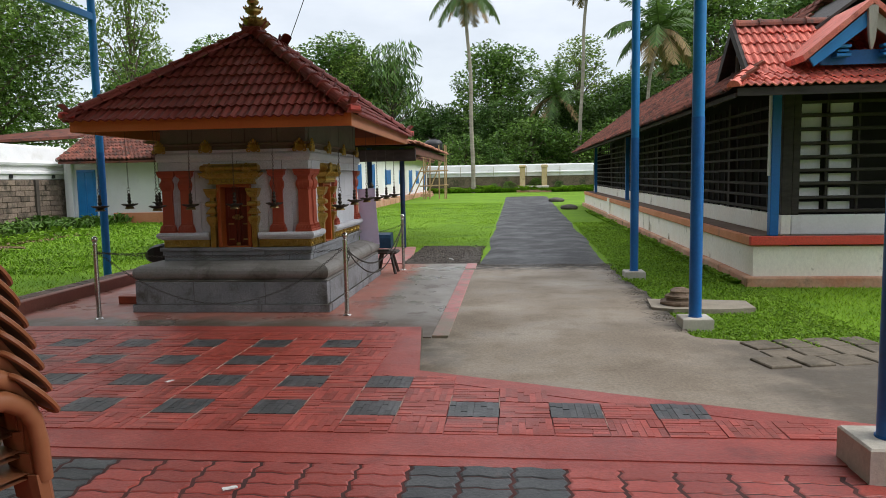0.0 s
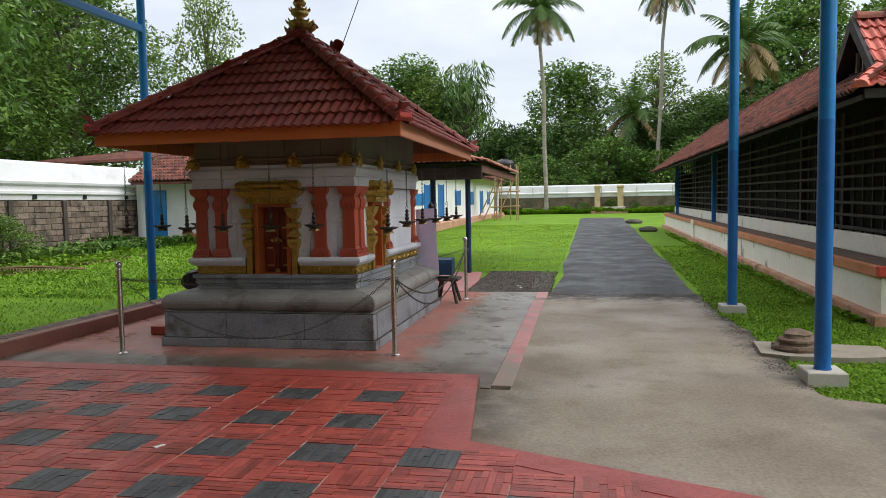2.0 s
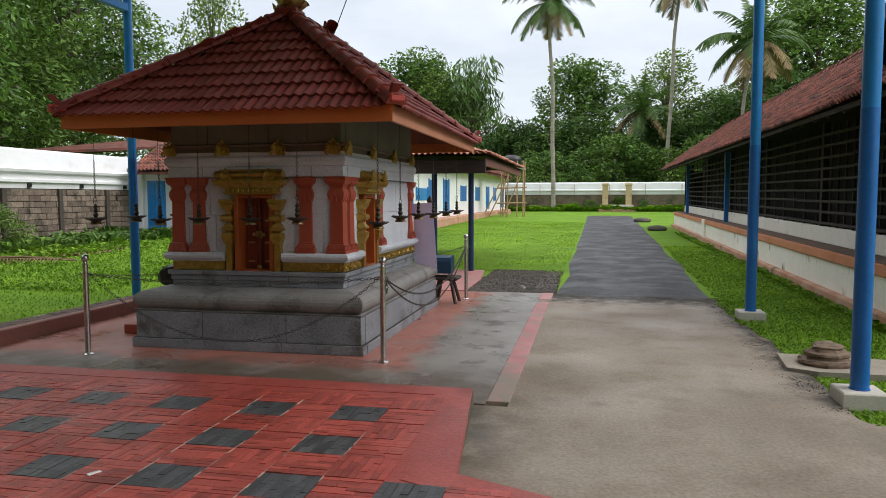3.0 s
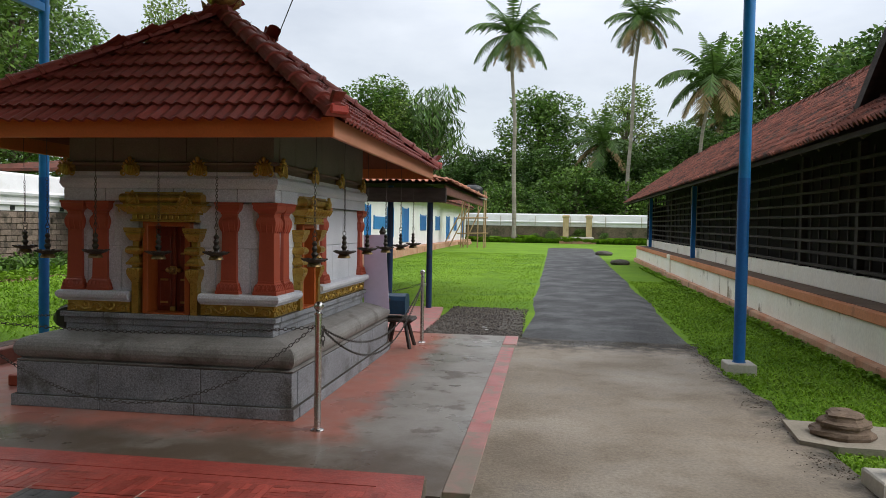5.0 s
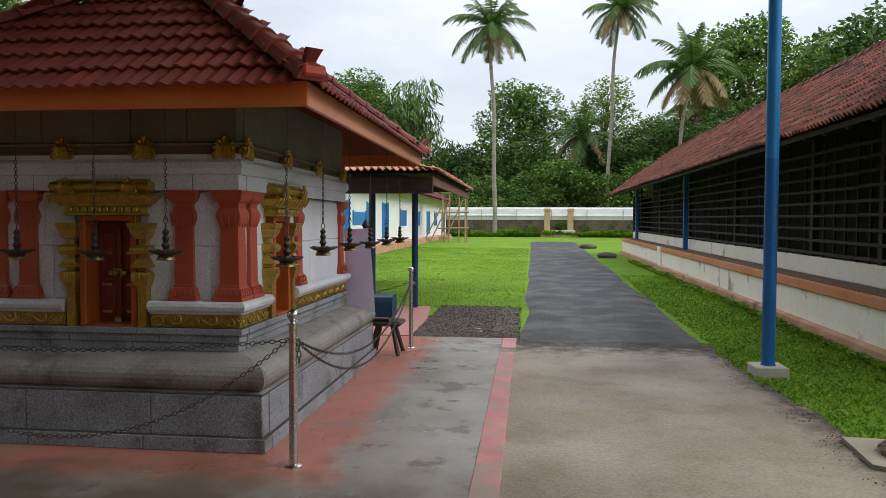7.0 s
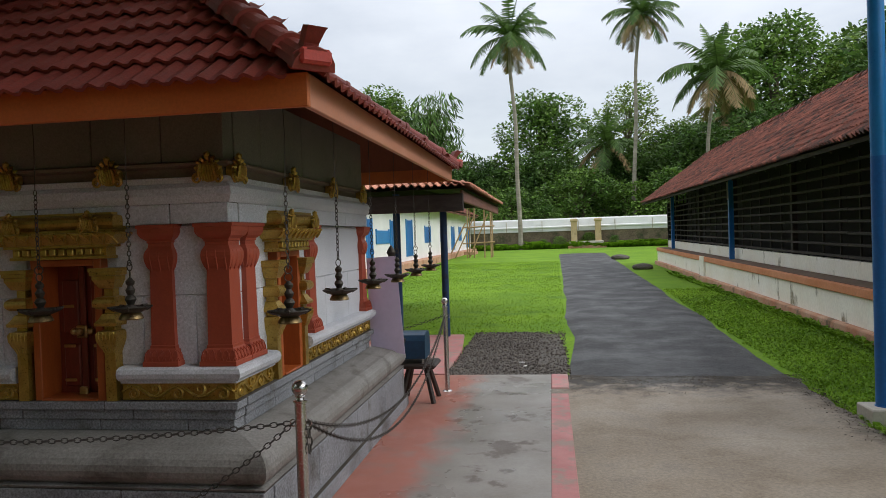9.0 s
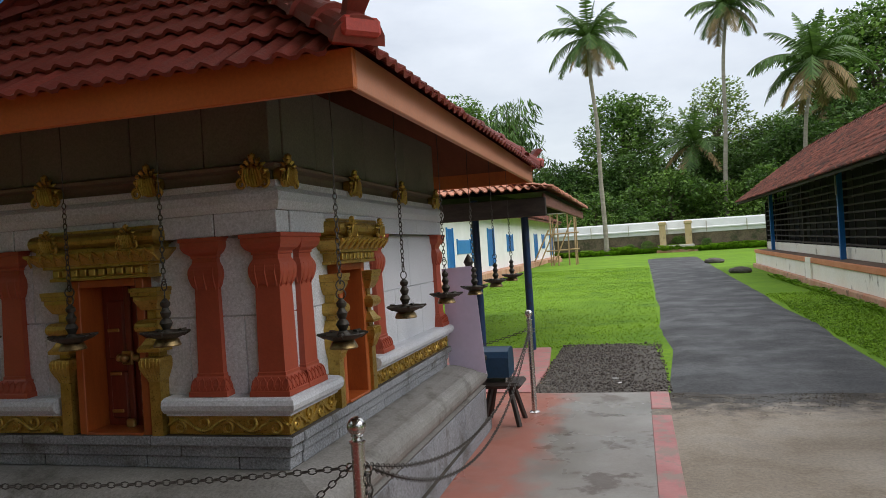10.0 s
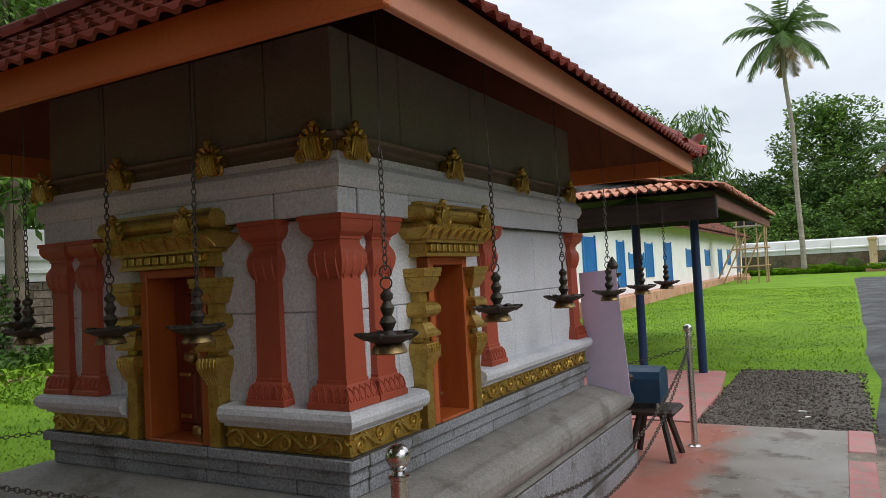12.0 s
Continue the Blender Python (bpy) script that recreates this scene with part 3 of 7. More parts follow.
inner = [(-9.0, 6.76), (-0.93, 6.76), (-0.82, 5.27), (1.82, 4.24), (2.0, 4.07), (-9.0, 4.07)]
tile_jobs = []
for i in range(-22, 10):
    for j in range(-2, 8):
        cx, cy = TX0 + TW * (i + 0.5), TY0 - TD * 0.5 + TD * j
        if not inside(cx, cy, inner) or cx < -6.6:
            continue
        tile_jobs.append((cx, cy, i % 2 == 0 and j % 2 == 0, (i + j) % 2))
n_tile = 0
rest_red = bmesh.new()
for cx, cy, dark, turn in sorted(tile_jobs, key=lambda q: math.hypot(q[0] - 0, q[1] - 4)):
    turn = 0 if dark else turn
    for s in (-1, 1):
        ox, oy = (s * TW / 4, 0) if turn == 0 else (0, s * TD / 4)
        z = PLAT_TOP + rng.uniform(-0.002, 0.002)
        if n_tile < 430:
            piece("tile", MESH_HALF["dark" if dark else "red", turn], platform, pose(cx + ox, cy + oy, z, rng.uniform(-0.3, 0.3), rng.uniform(-0.3, 0.3), 0))
            n_tile += 1
        else:
            w, d = (TW / 4 - 0.002, TD / 2 - 0.003) if turn == 0 else (TW / 2 - 0.002, TD / 4 - 0.002)
            box(rest_red, cx + ox - w, cx + ox + w, cy + oy - d, cy + oy + d, 0.08, z)
        # cast bars on the tile's face, each broken once across, none quite level with the next
        bars = 4
        for k in range(bars):
            lng, pitch = (TD, TW / 2 / bars) if turn == 0 else (TW, TD / 2 / bars)
            o, cut, h = (k - (bars - 1) / 2) * pitch, rng.choice((-0.17, 0.17, 0.2, -0.2, 0.02)) * lng, lng / 2 - 0.006
            for e0, e1 in ((-h, cut - 0.002), (cut + 0.002, h)):
                hw, zt = pitch / 2 - 0.0012, z + rng.uniform(0.0015, 0.0055)
                if turn == 0:
                    box(rib_b if dark else rib_a, cx + ox + o - hw, cx + ox + o + hw, cy + oy + e0, cy + oy + e1, z - 0.004, zt)
                else:
                    box(rib_b if dark else rib_a, cx + ox + e0, cx + ox + e1, cy + oy + o - hw, cy + oy + o + hw, z - 0.004, zt)
part("tile_ribs", rib_a, M_REDRIB, platform)["kind"] = "stuff"
part("dark_tile_ribs", rib_b, M_DARKRIB, platform)["kind"] = "stuff"
# pale salts in the open joints between the tile columns
rj = random.Random(6)
for i in range(-9, 9):
    for j in range(-2, 7):
        x, y = TX0 + TW * i, TY0 - TD * 0.5 + TD * (j + 0.5)
        if rj.random() < 0.62 and inside(x - 0.1, y - 0.2, inner) and inside(x + 0.1, y + 0.2, inner):
            part("pale_joint", boxed(x - 0.003, x + 0.003, y - TD * rj.uniform(0.2, 0.5), y + TD * rj.uniform(0.2, 0.5), 0.085, 0.1042), M_SALT, platform)
part("far_tiles", rest_red, M_REDFLOOR, platform)["kind"] = "stuff"

# zigzag pavers in the near part of the platform, with charcoal blocks every so often
PW, PD = 0.258, 0.128


def zigzag(material):
    g = 0.0065
    top = [(-PW / 2, PD / 2), (-PW / 6, PD / 2 + 0.012), (PW / 6, PD / 2 - 0.012), (PW / 2, PD / 2)]
    right = [(PW / 2 + 0.012, PD / 6), (PW / 2 - 0.012, -PD / 6)]
    bot = [(PW / 2, -PD / 2), (PW / 6, -PD / 2 - 0.012), (-PW / 6, -PD / 2 + 0.012), (-PW / 2, -PD / 2)]
    left = [(-PW / 2 - 0.012, -PD / 6), (-PW / 2 + 0.012, PD / 6)]
    o = top + right + [(PW / 2, -PD / 2), (PW / 6, -PD / 2 - 0.012), (-PW / 6, -PD / 2 + 0.012), (-PW / 2, -PD / 2)] + [(-PW / 2 - 0.012, -PD / 6), (-PW / 2 + 0.012, PD / 6)]
    bm = bmesh.new()
    s0, s1 = 1 - g / PD, 1 - 3 * g / PD
    loft(bm, [[(x * s0, y * s0, -0.03) for x, y in o], [(x * s0, y * s0, -0.005) for x, y in o], [(x * s1, y * s1, 0) for x, y in o]])
    return mesh_from("paver", bm, material)


PAVER_R, PAVER_D = zigzag(M_REDTILE_F), zigzag(M_DARKTILE)
cnt = 0
for j in range(14):
    for i in range(-13, 14):
        cx, cy = 0.045 + PW * i, 3.60 - PD * (j + 0.5)
        if abs(cx) > 3.2 or cy < 1.9 and abs(cx) > 2.2:
            continue
        dark = (i % 9) in (8, 0, 1) and (j % 14) < 5
        if cnt >= 300 or cy < 1.8:
            continue
        piece("paver", PAVER_D if dark else PAVER_R, platform, pose(cx, cy, 0.092 + rng.uniform(-0.002, 0.002), rng.uniform(-0.6, 0.6), rng.uniform(-0.4, 0.4), 0))
        cnt += 1
struct("floor_forecourt", boxed(-9, 3.4, -3.0, 1.85, 0.05, 0.0925), M_REDFLOOR, "plain red oxide floor of the forecourt", "floor")


# ---------------------------------------------------------------- the shrine
SX, SY = -3.12, 9.86
HX, HY = 0.92, 1.39
FX, FY = SX + HX, SY - HY          # right face and front face of the pillars
shrine = group_at("shrine", SX, SY, 0.012, "small granite shrine with red pillars, gilded doors and tiled roof", "shrine")


def course(name, z0, z1, out, material, mid=None, label="", bevel=0.006):
    """One stone course round the body; out: how far it stands proud of the pillar faces; mid: a rounded profile."""
    bm = bmesh.new()
    if mid:
        square_loft(bm, SX, SY, [(HX + o, HY + o, z) for o, z in mid])
    else:
        square_loft(bm, SX, SY, [(HX + out - bevel, HY + out - bevel, z0), (HX + out, HY + out, z0 + bevel), (HX + out, HY + out, z1 - bevel), (HX + out - bevel, HY + out - bevel, z1)])
    return part(name, bm, material, shrine, label)


def blocks(name, z0, z1, out, material, cuts_x, cuts_y, shift=0.0):
    """A course of separate granite blocks with narrow joints between them."""
    core = course("core", z0, z1, out - 0.009, M_MORTAR, bevel=0.0)
    core.name = name + "_core"
    o = HX + out
    p = HY + out
    g = 0.003
    for s in (-1, 1):
        e = [-o + 0.004] + [c + shift for c in cuts_x] + [o - 0.004]
        for a, b in zip(e, e[1:]):
            y0, y1 = (SY - p, SY - p + 0.12) if s < 0 else (SY + p - 0.12, SY + p)
            part("stone_block", boxed(SX + a + g, SX + b - g, y0, y1, z0 + 0.001, z1 - 0.001, bevel=0.004), material, shrine)
        e = [-p + 0.004] + [c + shift for c in cuts_y] + [p - 0.004]
        for a, b in zip(e, e[1:]):
            a2, b2 = max(a, -p + 0.12), min(b, p - 0.12)
            x0, x1 = (SX - o, SX - o + 0.12) if s < 0 else (SX + o - 0.12, SX + o)
            part("stone_block", boxed(x0, x1, SY + a2 + g, SY + b2 - g, z0 + 0.001, z1 - 0.001, bevel=0.004), material, shrine)


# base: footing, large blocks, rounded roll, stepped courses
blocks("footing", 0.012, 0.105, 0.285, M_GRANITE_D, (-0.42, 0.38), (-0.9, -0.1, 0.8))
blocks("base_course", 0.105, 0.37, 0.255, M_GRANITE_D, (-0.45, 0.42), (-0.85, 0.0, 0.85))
roll = [(0.235, 0.368), (0.246, 0.374), (0.254, 0.385)]
for k in range(9):
    a = radians(-60 + 150 * k / 8)
    roll.append((0.165 + 0.105 * math.cos(a), 0.475 + 0.095 * math.sin(a)))
roll += [(0.1, 0.588), (0.03, 0.60)]
course("stone_roll", 0, 0, 0, M_GRANITE_T, mid=roll, label="smooth rounded granite moulding")
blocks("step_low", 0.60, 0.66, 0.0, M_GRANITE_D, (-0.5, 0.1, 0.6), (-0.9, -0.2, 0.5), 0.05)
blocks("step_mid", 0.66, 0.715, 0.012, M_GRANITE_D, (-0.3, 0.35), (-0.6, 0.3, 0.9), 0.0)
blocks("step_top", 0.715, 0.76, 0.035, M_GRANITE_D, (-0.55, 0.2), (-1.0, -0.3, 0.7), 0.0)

# walls, left open at the two doorways that show
WZ0, WZ1 = 0.745, 1.70
wo = 0.055
x0, x1, y0, y1 = SX - HX + wo, FX - wo, FY + wo, SY + HY - wo
DX0, DX1 = -3.335, -2.93
DY0, DY1 = 9.12, 9.47
DZ1 = 1.50
wall = part("wall", boxed(x0, DX0, y0, y0 + 0.2, WZ0, WZ1), M_GRANITE, shrine)
part("wall", boxed(DX1, x1, y0, y0 + 0.2, WZ0, WZ1), M_GRANITE, shrine)
part("wall", boxed(DX0, DX1, y0, y0 + 0.2, DZ1, WZ1), M_GRANITE, shrine)
part("wall", boxed(x1 - 0.2, x1, y0 + 0.2, DY0, WZ0, WZ1), M_GRANITE, shrine)
part("wall", boxed(x1 - 0.2, x1, DY1, y1, WZ0, WZ1), M_GRANITE, shrine)
part("wall", boxed(x1 - 0.2, x1, DY0, DY1, DZ1, WZ1), M_GRANITE, shrine)
part("wall", boxed(x0, x0 + 0.2, y0 + 0.2, y1, WZ0, WZ1), M_GRANITE, shrine)
part("wall", boxed(x0 + 0.2, x1 - 0.2, y1 - 0.2, y1, WZ0, WZ1), M_GRANITE, shrine)

# thin facing slabs with open joints on the walls that show
def facing(axis, a, b, zs, cuts):
    for (z0, z1), cc in zip(zs, cuts):
        e = [a] + [c for c in cc if a < c < b] + [b]
        for p, q in zip(e, e[1:]):
            g = 0.002
            if axis == "y":
                part("facing_slab", boxed(p + g, q - g, y0 - 0.014, y0 + 0.002, z0 + g, z1 - g, bevel=0.003), M_GRANITE, shrine)
            else:
                part("facing_slab", boxed(x1 - 0.002, x1 + 0.014, p + g, q - g, z0 + g, z1 - g, bevel=0.003), M_GRANITE, shrine)


ZS = [(0.94, 1.31), (1.31, 1.68)]
facing("y", x0, DX0 - 0.06, ZS, [(-3.86, -3.56), (-3.98, -3.62)])
facing("y", DX1 + 0.06, x1, ZS, [(-2.72, -2.42), (-2.58, -2.3)])
facing("x", y0, DY0 - 0.06, ZS, [(8.66, 8.9), (8.78,)])
facing("x", DY1 + 0.06, y1, ZS, [(10.15, 10.75), (9.95, 10.5)])


# gilded frieze with scroll relief, and the rounded stone sill above it
def spiral(cx, cz, r, turns, a0, hand, n=18):
    return [(cx + r * (1 - 0.8 * k / n) * math.cos(a0 + hand * turns * 2 * math.pi * k / n), cz + r * (1 - 0.8 * k / n) * math.sin(a0 + hand * turns * 2 * math.pi * k / n)) for k in range(n + 1)]


def frieze(axis, a, b, plane, out):
    back = 0.03
    if axis == "y":
        band = part("frieze", boxed(a, b, plane, plane + back, 0.762, 0.852), M_GOLD, shrine, "gilded scrollwork frieze")
    else:
        band = part("frieze", boxed(plane - back, plane, a, b, 0.762, 0.852), M_GOLD, shrine, "gilded scrollwork frieze")
    bm = bmesh.new()
    n = max(2, round((b - a) / 0.115))
    w = (b - a) / n
    put = (lambda u, z, d: (u, plane - d, z)) if axis == "y" else (lambda u, z, d: (plane + d, u, z))
    wave = [put(a + (b - a) * k / (n * 8), 0.807 + 0.028 * math.sin(math.pi * k / 8), 0.003) for k in range(n * 8 + 1)]
    tube(bm, wave, 0.0085, 5)
    for k in range(n):
        up = 1 if k % 2 == 0 else -1
        c = a + w * (k + 0.5)
        sp = spiral(c, 0.807 - up * 0.012, 0.033, 1.3, radians(90 * up), -up)
        tube(bm, [put(u, z, 0.004) for u, z in sp], 0.0055, 5, radii=[0.009 - 0.004 * i / 18 for i in range(19)])
        for q in (-1, 1):
            tube(bm, [put(c + q * 0.03, 0.807 + up * 0.034, 0.003), put(c + q * 0.045, 0.807 + up * 0.02, 0.006), put(c + q * 0.05, 0.807 - up * 0.005, 0.003)], 0.005, 4, radii=[0.002, 0.007, 0.002])
    for z in (0.766, 0.848):
        tube(bm, [put(a, z, 0.001), put(b, z, 0.001)], 0.004, 4)
    part("scrollwork", bm, M_GOLD, band)


GX0, GX1 = DX0 - 0.115, DX1 + 0.10
GY0, GY1 = DY0 - 0.14, DY1 + 0.08
FO = 0.0
frieze("y", SX - HX + 0.02, GX0, FY - FO, 0)
frieze("y", GX1, FX - 0.001, FY - FO, 0)
frieze("x", FY + 0.001, GY0, FX + FO, 0)
frieze("x", GY1, SY + HY, FX + FO, 0)
part("frieze", boxed(SX - HX, SX - HX + 0.03, FY + 0.03, SY + HY, 0.762, 0.852), M_GOLD, shrine, "gilded plain frieze")
part("frieze", boxed(SX - HX + 0.03, FX - 0.03, SY + HY - 0.03, SY + HY, 0.762, 0.852), M_GOLD, shrine, "gilded plain frieze")

SILL = [(0.0, 0.852), (0.018, 0.853), (0.018, 0.866), (0.035, 0.868), (0.052, 0.885), (0.058, 0.908), (0.05, 0.93), (0.03, 0.94), (-0.05, 0.944)]


def sill_run(a, b, axis, plane, mitre0, mitre1):
    """A rounded stone sill along one face, mitred where two meet."""
    bm = bmesh.new()
    rows = []
    for end, mit in ((a, mitre0), (b, mitre1)):
        row = []
        for o, z in SILL + [(-0.07, 0.944), (-0.07, 0.852)]:
            u = end + mit * o
            row.append((u, plane - o, z) if axis == "y" else (plane + o, u, z))
        rows.append(row)
    loft(bm, rows)
    part("sill", bm, M_GRANITE, shrine)


sill_run(SX - HX, GX0, "y", FY, -1, 0)
sill_run(GX1, FX, "y", FY, 0, 1)
sill_run(FY, GY0, "x", FX, -1, 0)
sill_run(GY1, SY + HY, "x", FX, 0, 1)
bm = bmesh.new()
loft(bm, [[(SX - HX - o, y, z) for o, z in SILL + [(-0.07, 0.944), (-0.07, 0.852)]] for y in (FY, SY + HY)])
part("sill", bm, M_GRANITE, shrine)
bm = bmesh.new()
loft(bm, [[(x, SY + HY + o, z) for o, z in SILL + [(-0.07, 0.944), (-0.07, 0.852)]] for x in (SX - HX, FX)])
part("sill", bm, M_GRANITE, shrine)


# pillars
def pillar_mesh(w):
    """A square red pillar, its foot at z 0 and 0.74 high, with lotus foot, cushion and wide abacus."""
    h = w / 2
    k = 0.88
    bm = bmesh.new()
    prof = [(1.42, 0), (1.42, 0.022), (1.36, 0.026), (1.30, 0.05), (1.08, 0.085), (1.0, 0.092), (1.0, 0.105), (0.94, 0.108), (0.87, 0.505),
            (0.93, 0.509), (1.0, 0.518), (1.06, 0.53), (1.14, 0.552), (1.17, 0.572), (1.15, 0.59), (1.08, 0.605), (0.98, 0.618), (0.92, 0.626), (0.9, 0.645),
            (0.98, 0.648), (0.98, 0.658), (1.08, 0.664), (1.26, 0.674), (1.38, 0.688), (1.44, 0.70), (1.44, 0.722), (1.52, 0.724), (1.52, 0.742)]
    square_loft(bm, 0, 0, [(h * a, h * a, z) for a, z in prof])
    # lotus petals carved on the foot, and hanging leaf tips under the cushion
    for face in range(4):
        r = Matrix.Rotation(face * math.pi / 2, 4, "Z")
        for q in range(5):
            u = (q - 2) * h * 0.52
            for s in (-1, 1):
                tube(bm, [r @ Vector((u, -h * 1.14, 0.084)), r @ Vector((u + s * h * 0.2, -h * 1.24, 0.068)), r @ Vector((u + s * h * 0.22, -h * 1.33, 0.045)), r @ Vector((u + s * h * 0.1, -h * 1.38, 0.029))], 0.003, 4)
        for q in range(3):
            u = (q - 1) * h * 0.7
            tube(bm, [r @ Vector((u, -h * 1.11, 0.60)), r @ Vector((u, -h * 1.13, 0.56)), r @ Vector((u, -h * 1.0, 0.522)), r @ Vector((u, -h * 0.9, 0.496))], 0.006, 5, radii=[0.003, 0.007, 0.009, 0.003])
    return mesh_from("pillar", bm, M_PILLAR)


PW_ = 0.142
PILLAR = pillar_mesh(PW_)
ph = PW_ / 2
ZP = 0.942
for cx, cy in ((FX - ph - 0.005, FY + ph + 0.005), (-2.595, FY + ph + 0.005), (-3.735, FY + ph + 0.005), (SX - HX + ph + 0.005, FY + ph + 0.005),
               (FX - ph - 0.005, 8.755), (FX - ph - 0.005, 9.785), (FX - ph - 0.005, SY + HY - ph - 0.005), (SX - HX + ph + 0.005, SY + HY - ph - 0.005)):
    piece("pillar", PILLAR, shrine, pose(cx, cy, ZP))

# architrave, cove and the darker wall under the eaves
blocks("architrave_low", 1.684, 1.79, 0.012, M_GRANITE, (-0.55, 0.05, 0.6), (-0.9, -0.1, 0.7))
course("architrave_roll", 0, 0, 0, M_GRANITE, mid=[(0.012, 1.79), (0.02, 1.80), (0.034, 1.83), (0.03, 1.87), (0.012, 1.892), (0.006, 1.895), (0.006, 1.925), (-0.02, 1.93)])
course("cove", 0, 0, 0, M_COVE, mid=[(-0.02, 1.925), (-0.028, 1.955), (-0.03, 1.975), (0.012, 1.985), (0.016, 2.0), (0.0, 2.008)], label="brown cove with a cable round the stone")
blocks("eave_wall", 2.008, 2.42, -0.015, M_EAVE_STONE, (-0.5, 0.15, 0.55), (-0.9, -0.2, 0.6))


# gilded rosettes along the cove
def rosette_mesh():
    """Faces -y, its middle at the origin, about 0.13 high."""
    bm = bmesh.new()
    loft(bm, [[(0.062 * math.cos(a), y, 0.055 * math.sin(a) - 0.005) for a in [2 * math.pi * k / 14 for k in range(14)]] for y in (0.03, -0.004)])
    for k in range(-3, 4):
        u = k * 0.0125
        tube(bm, [(u * 0.45, -0.02, 0.05 - abs(k) * 0.005), (u * 0.95, -0.036, 0.022), (u * 1.2, -0.034, -0.015), (u * 1.05, -0.02, -0.055)], 0.006, 5, radii=[0.003, 0.0068, 0.0065, 0.003])
    for s in (-1, 1):
        sp = spiral(s * 0.058, -0.042, 0.026, 1.4, radians(90), -s, 16)
        tube(bm, [(x, -0.02, z) for x, z in sp], 0.0065, 5, radii=[0.009 - 0.005 * q / 16 for q in range(17)])
        sp = spiral(s * 0.05, 0.012, 0.018, 1.2, radians(-90), s, 12)
        tube(bm, [(x, -0.02, z) for x, z in sp], 0.005, 5)
        for k in range(5):
            a = radians(8 + 28 * k)
            x, z = s * math.cos(a) * 0.068, 0.005 + math.sin(a) * 0.064
            tube(bm, [(x * 0.62, -0.012, z * 0.62), (x * 0.95, -0.024, z * 0.95), (x * 1.15, -0.012, z * 1.15)], 0.006, 5, radii=[0.005, 0.0105, 0.003])
    bmesh.ops.create_icosphere(bm, subdivisions=1, radius=0.02, matrix=Matrix.Translation((0, -0.018, 0.078)))
    return mesh_from("rosette", bm, M_GOLD, smooth=True)


ROSETTE = rosette_mesh()
for x in (-4.02, -3.44, -2.85, -2.29):
    piece("rosette", ROSETTE, shrine, pose(x, FY - 0.012, 1.955))
for y in (8.56, 9.37, 10.22, 11.08):
    piece("rosette", ROSETTE, shrine, pose(FX + 0.012, y, 1.955, 0, 0, 90))
for x in (-3.9, -3.1, -2.4):
    piece("rosette", ROSETTE, shrine, pose(x, SY + HY + 0.012, 1.955, 0, 0, 180))


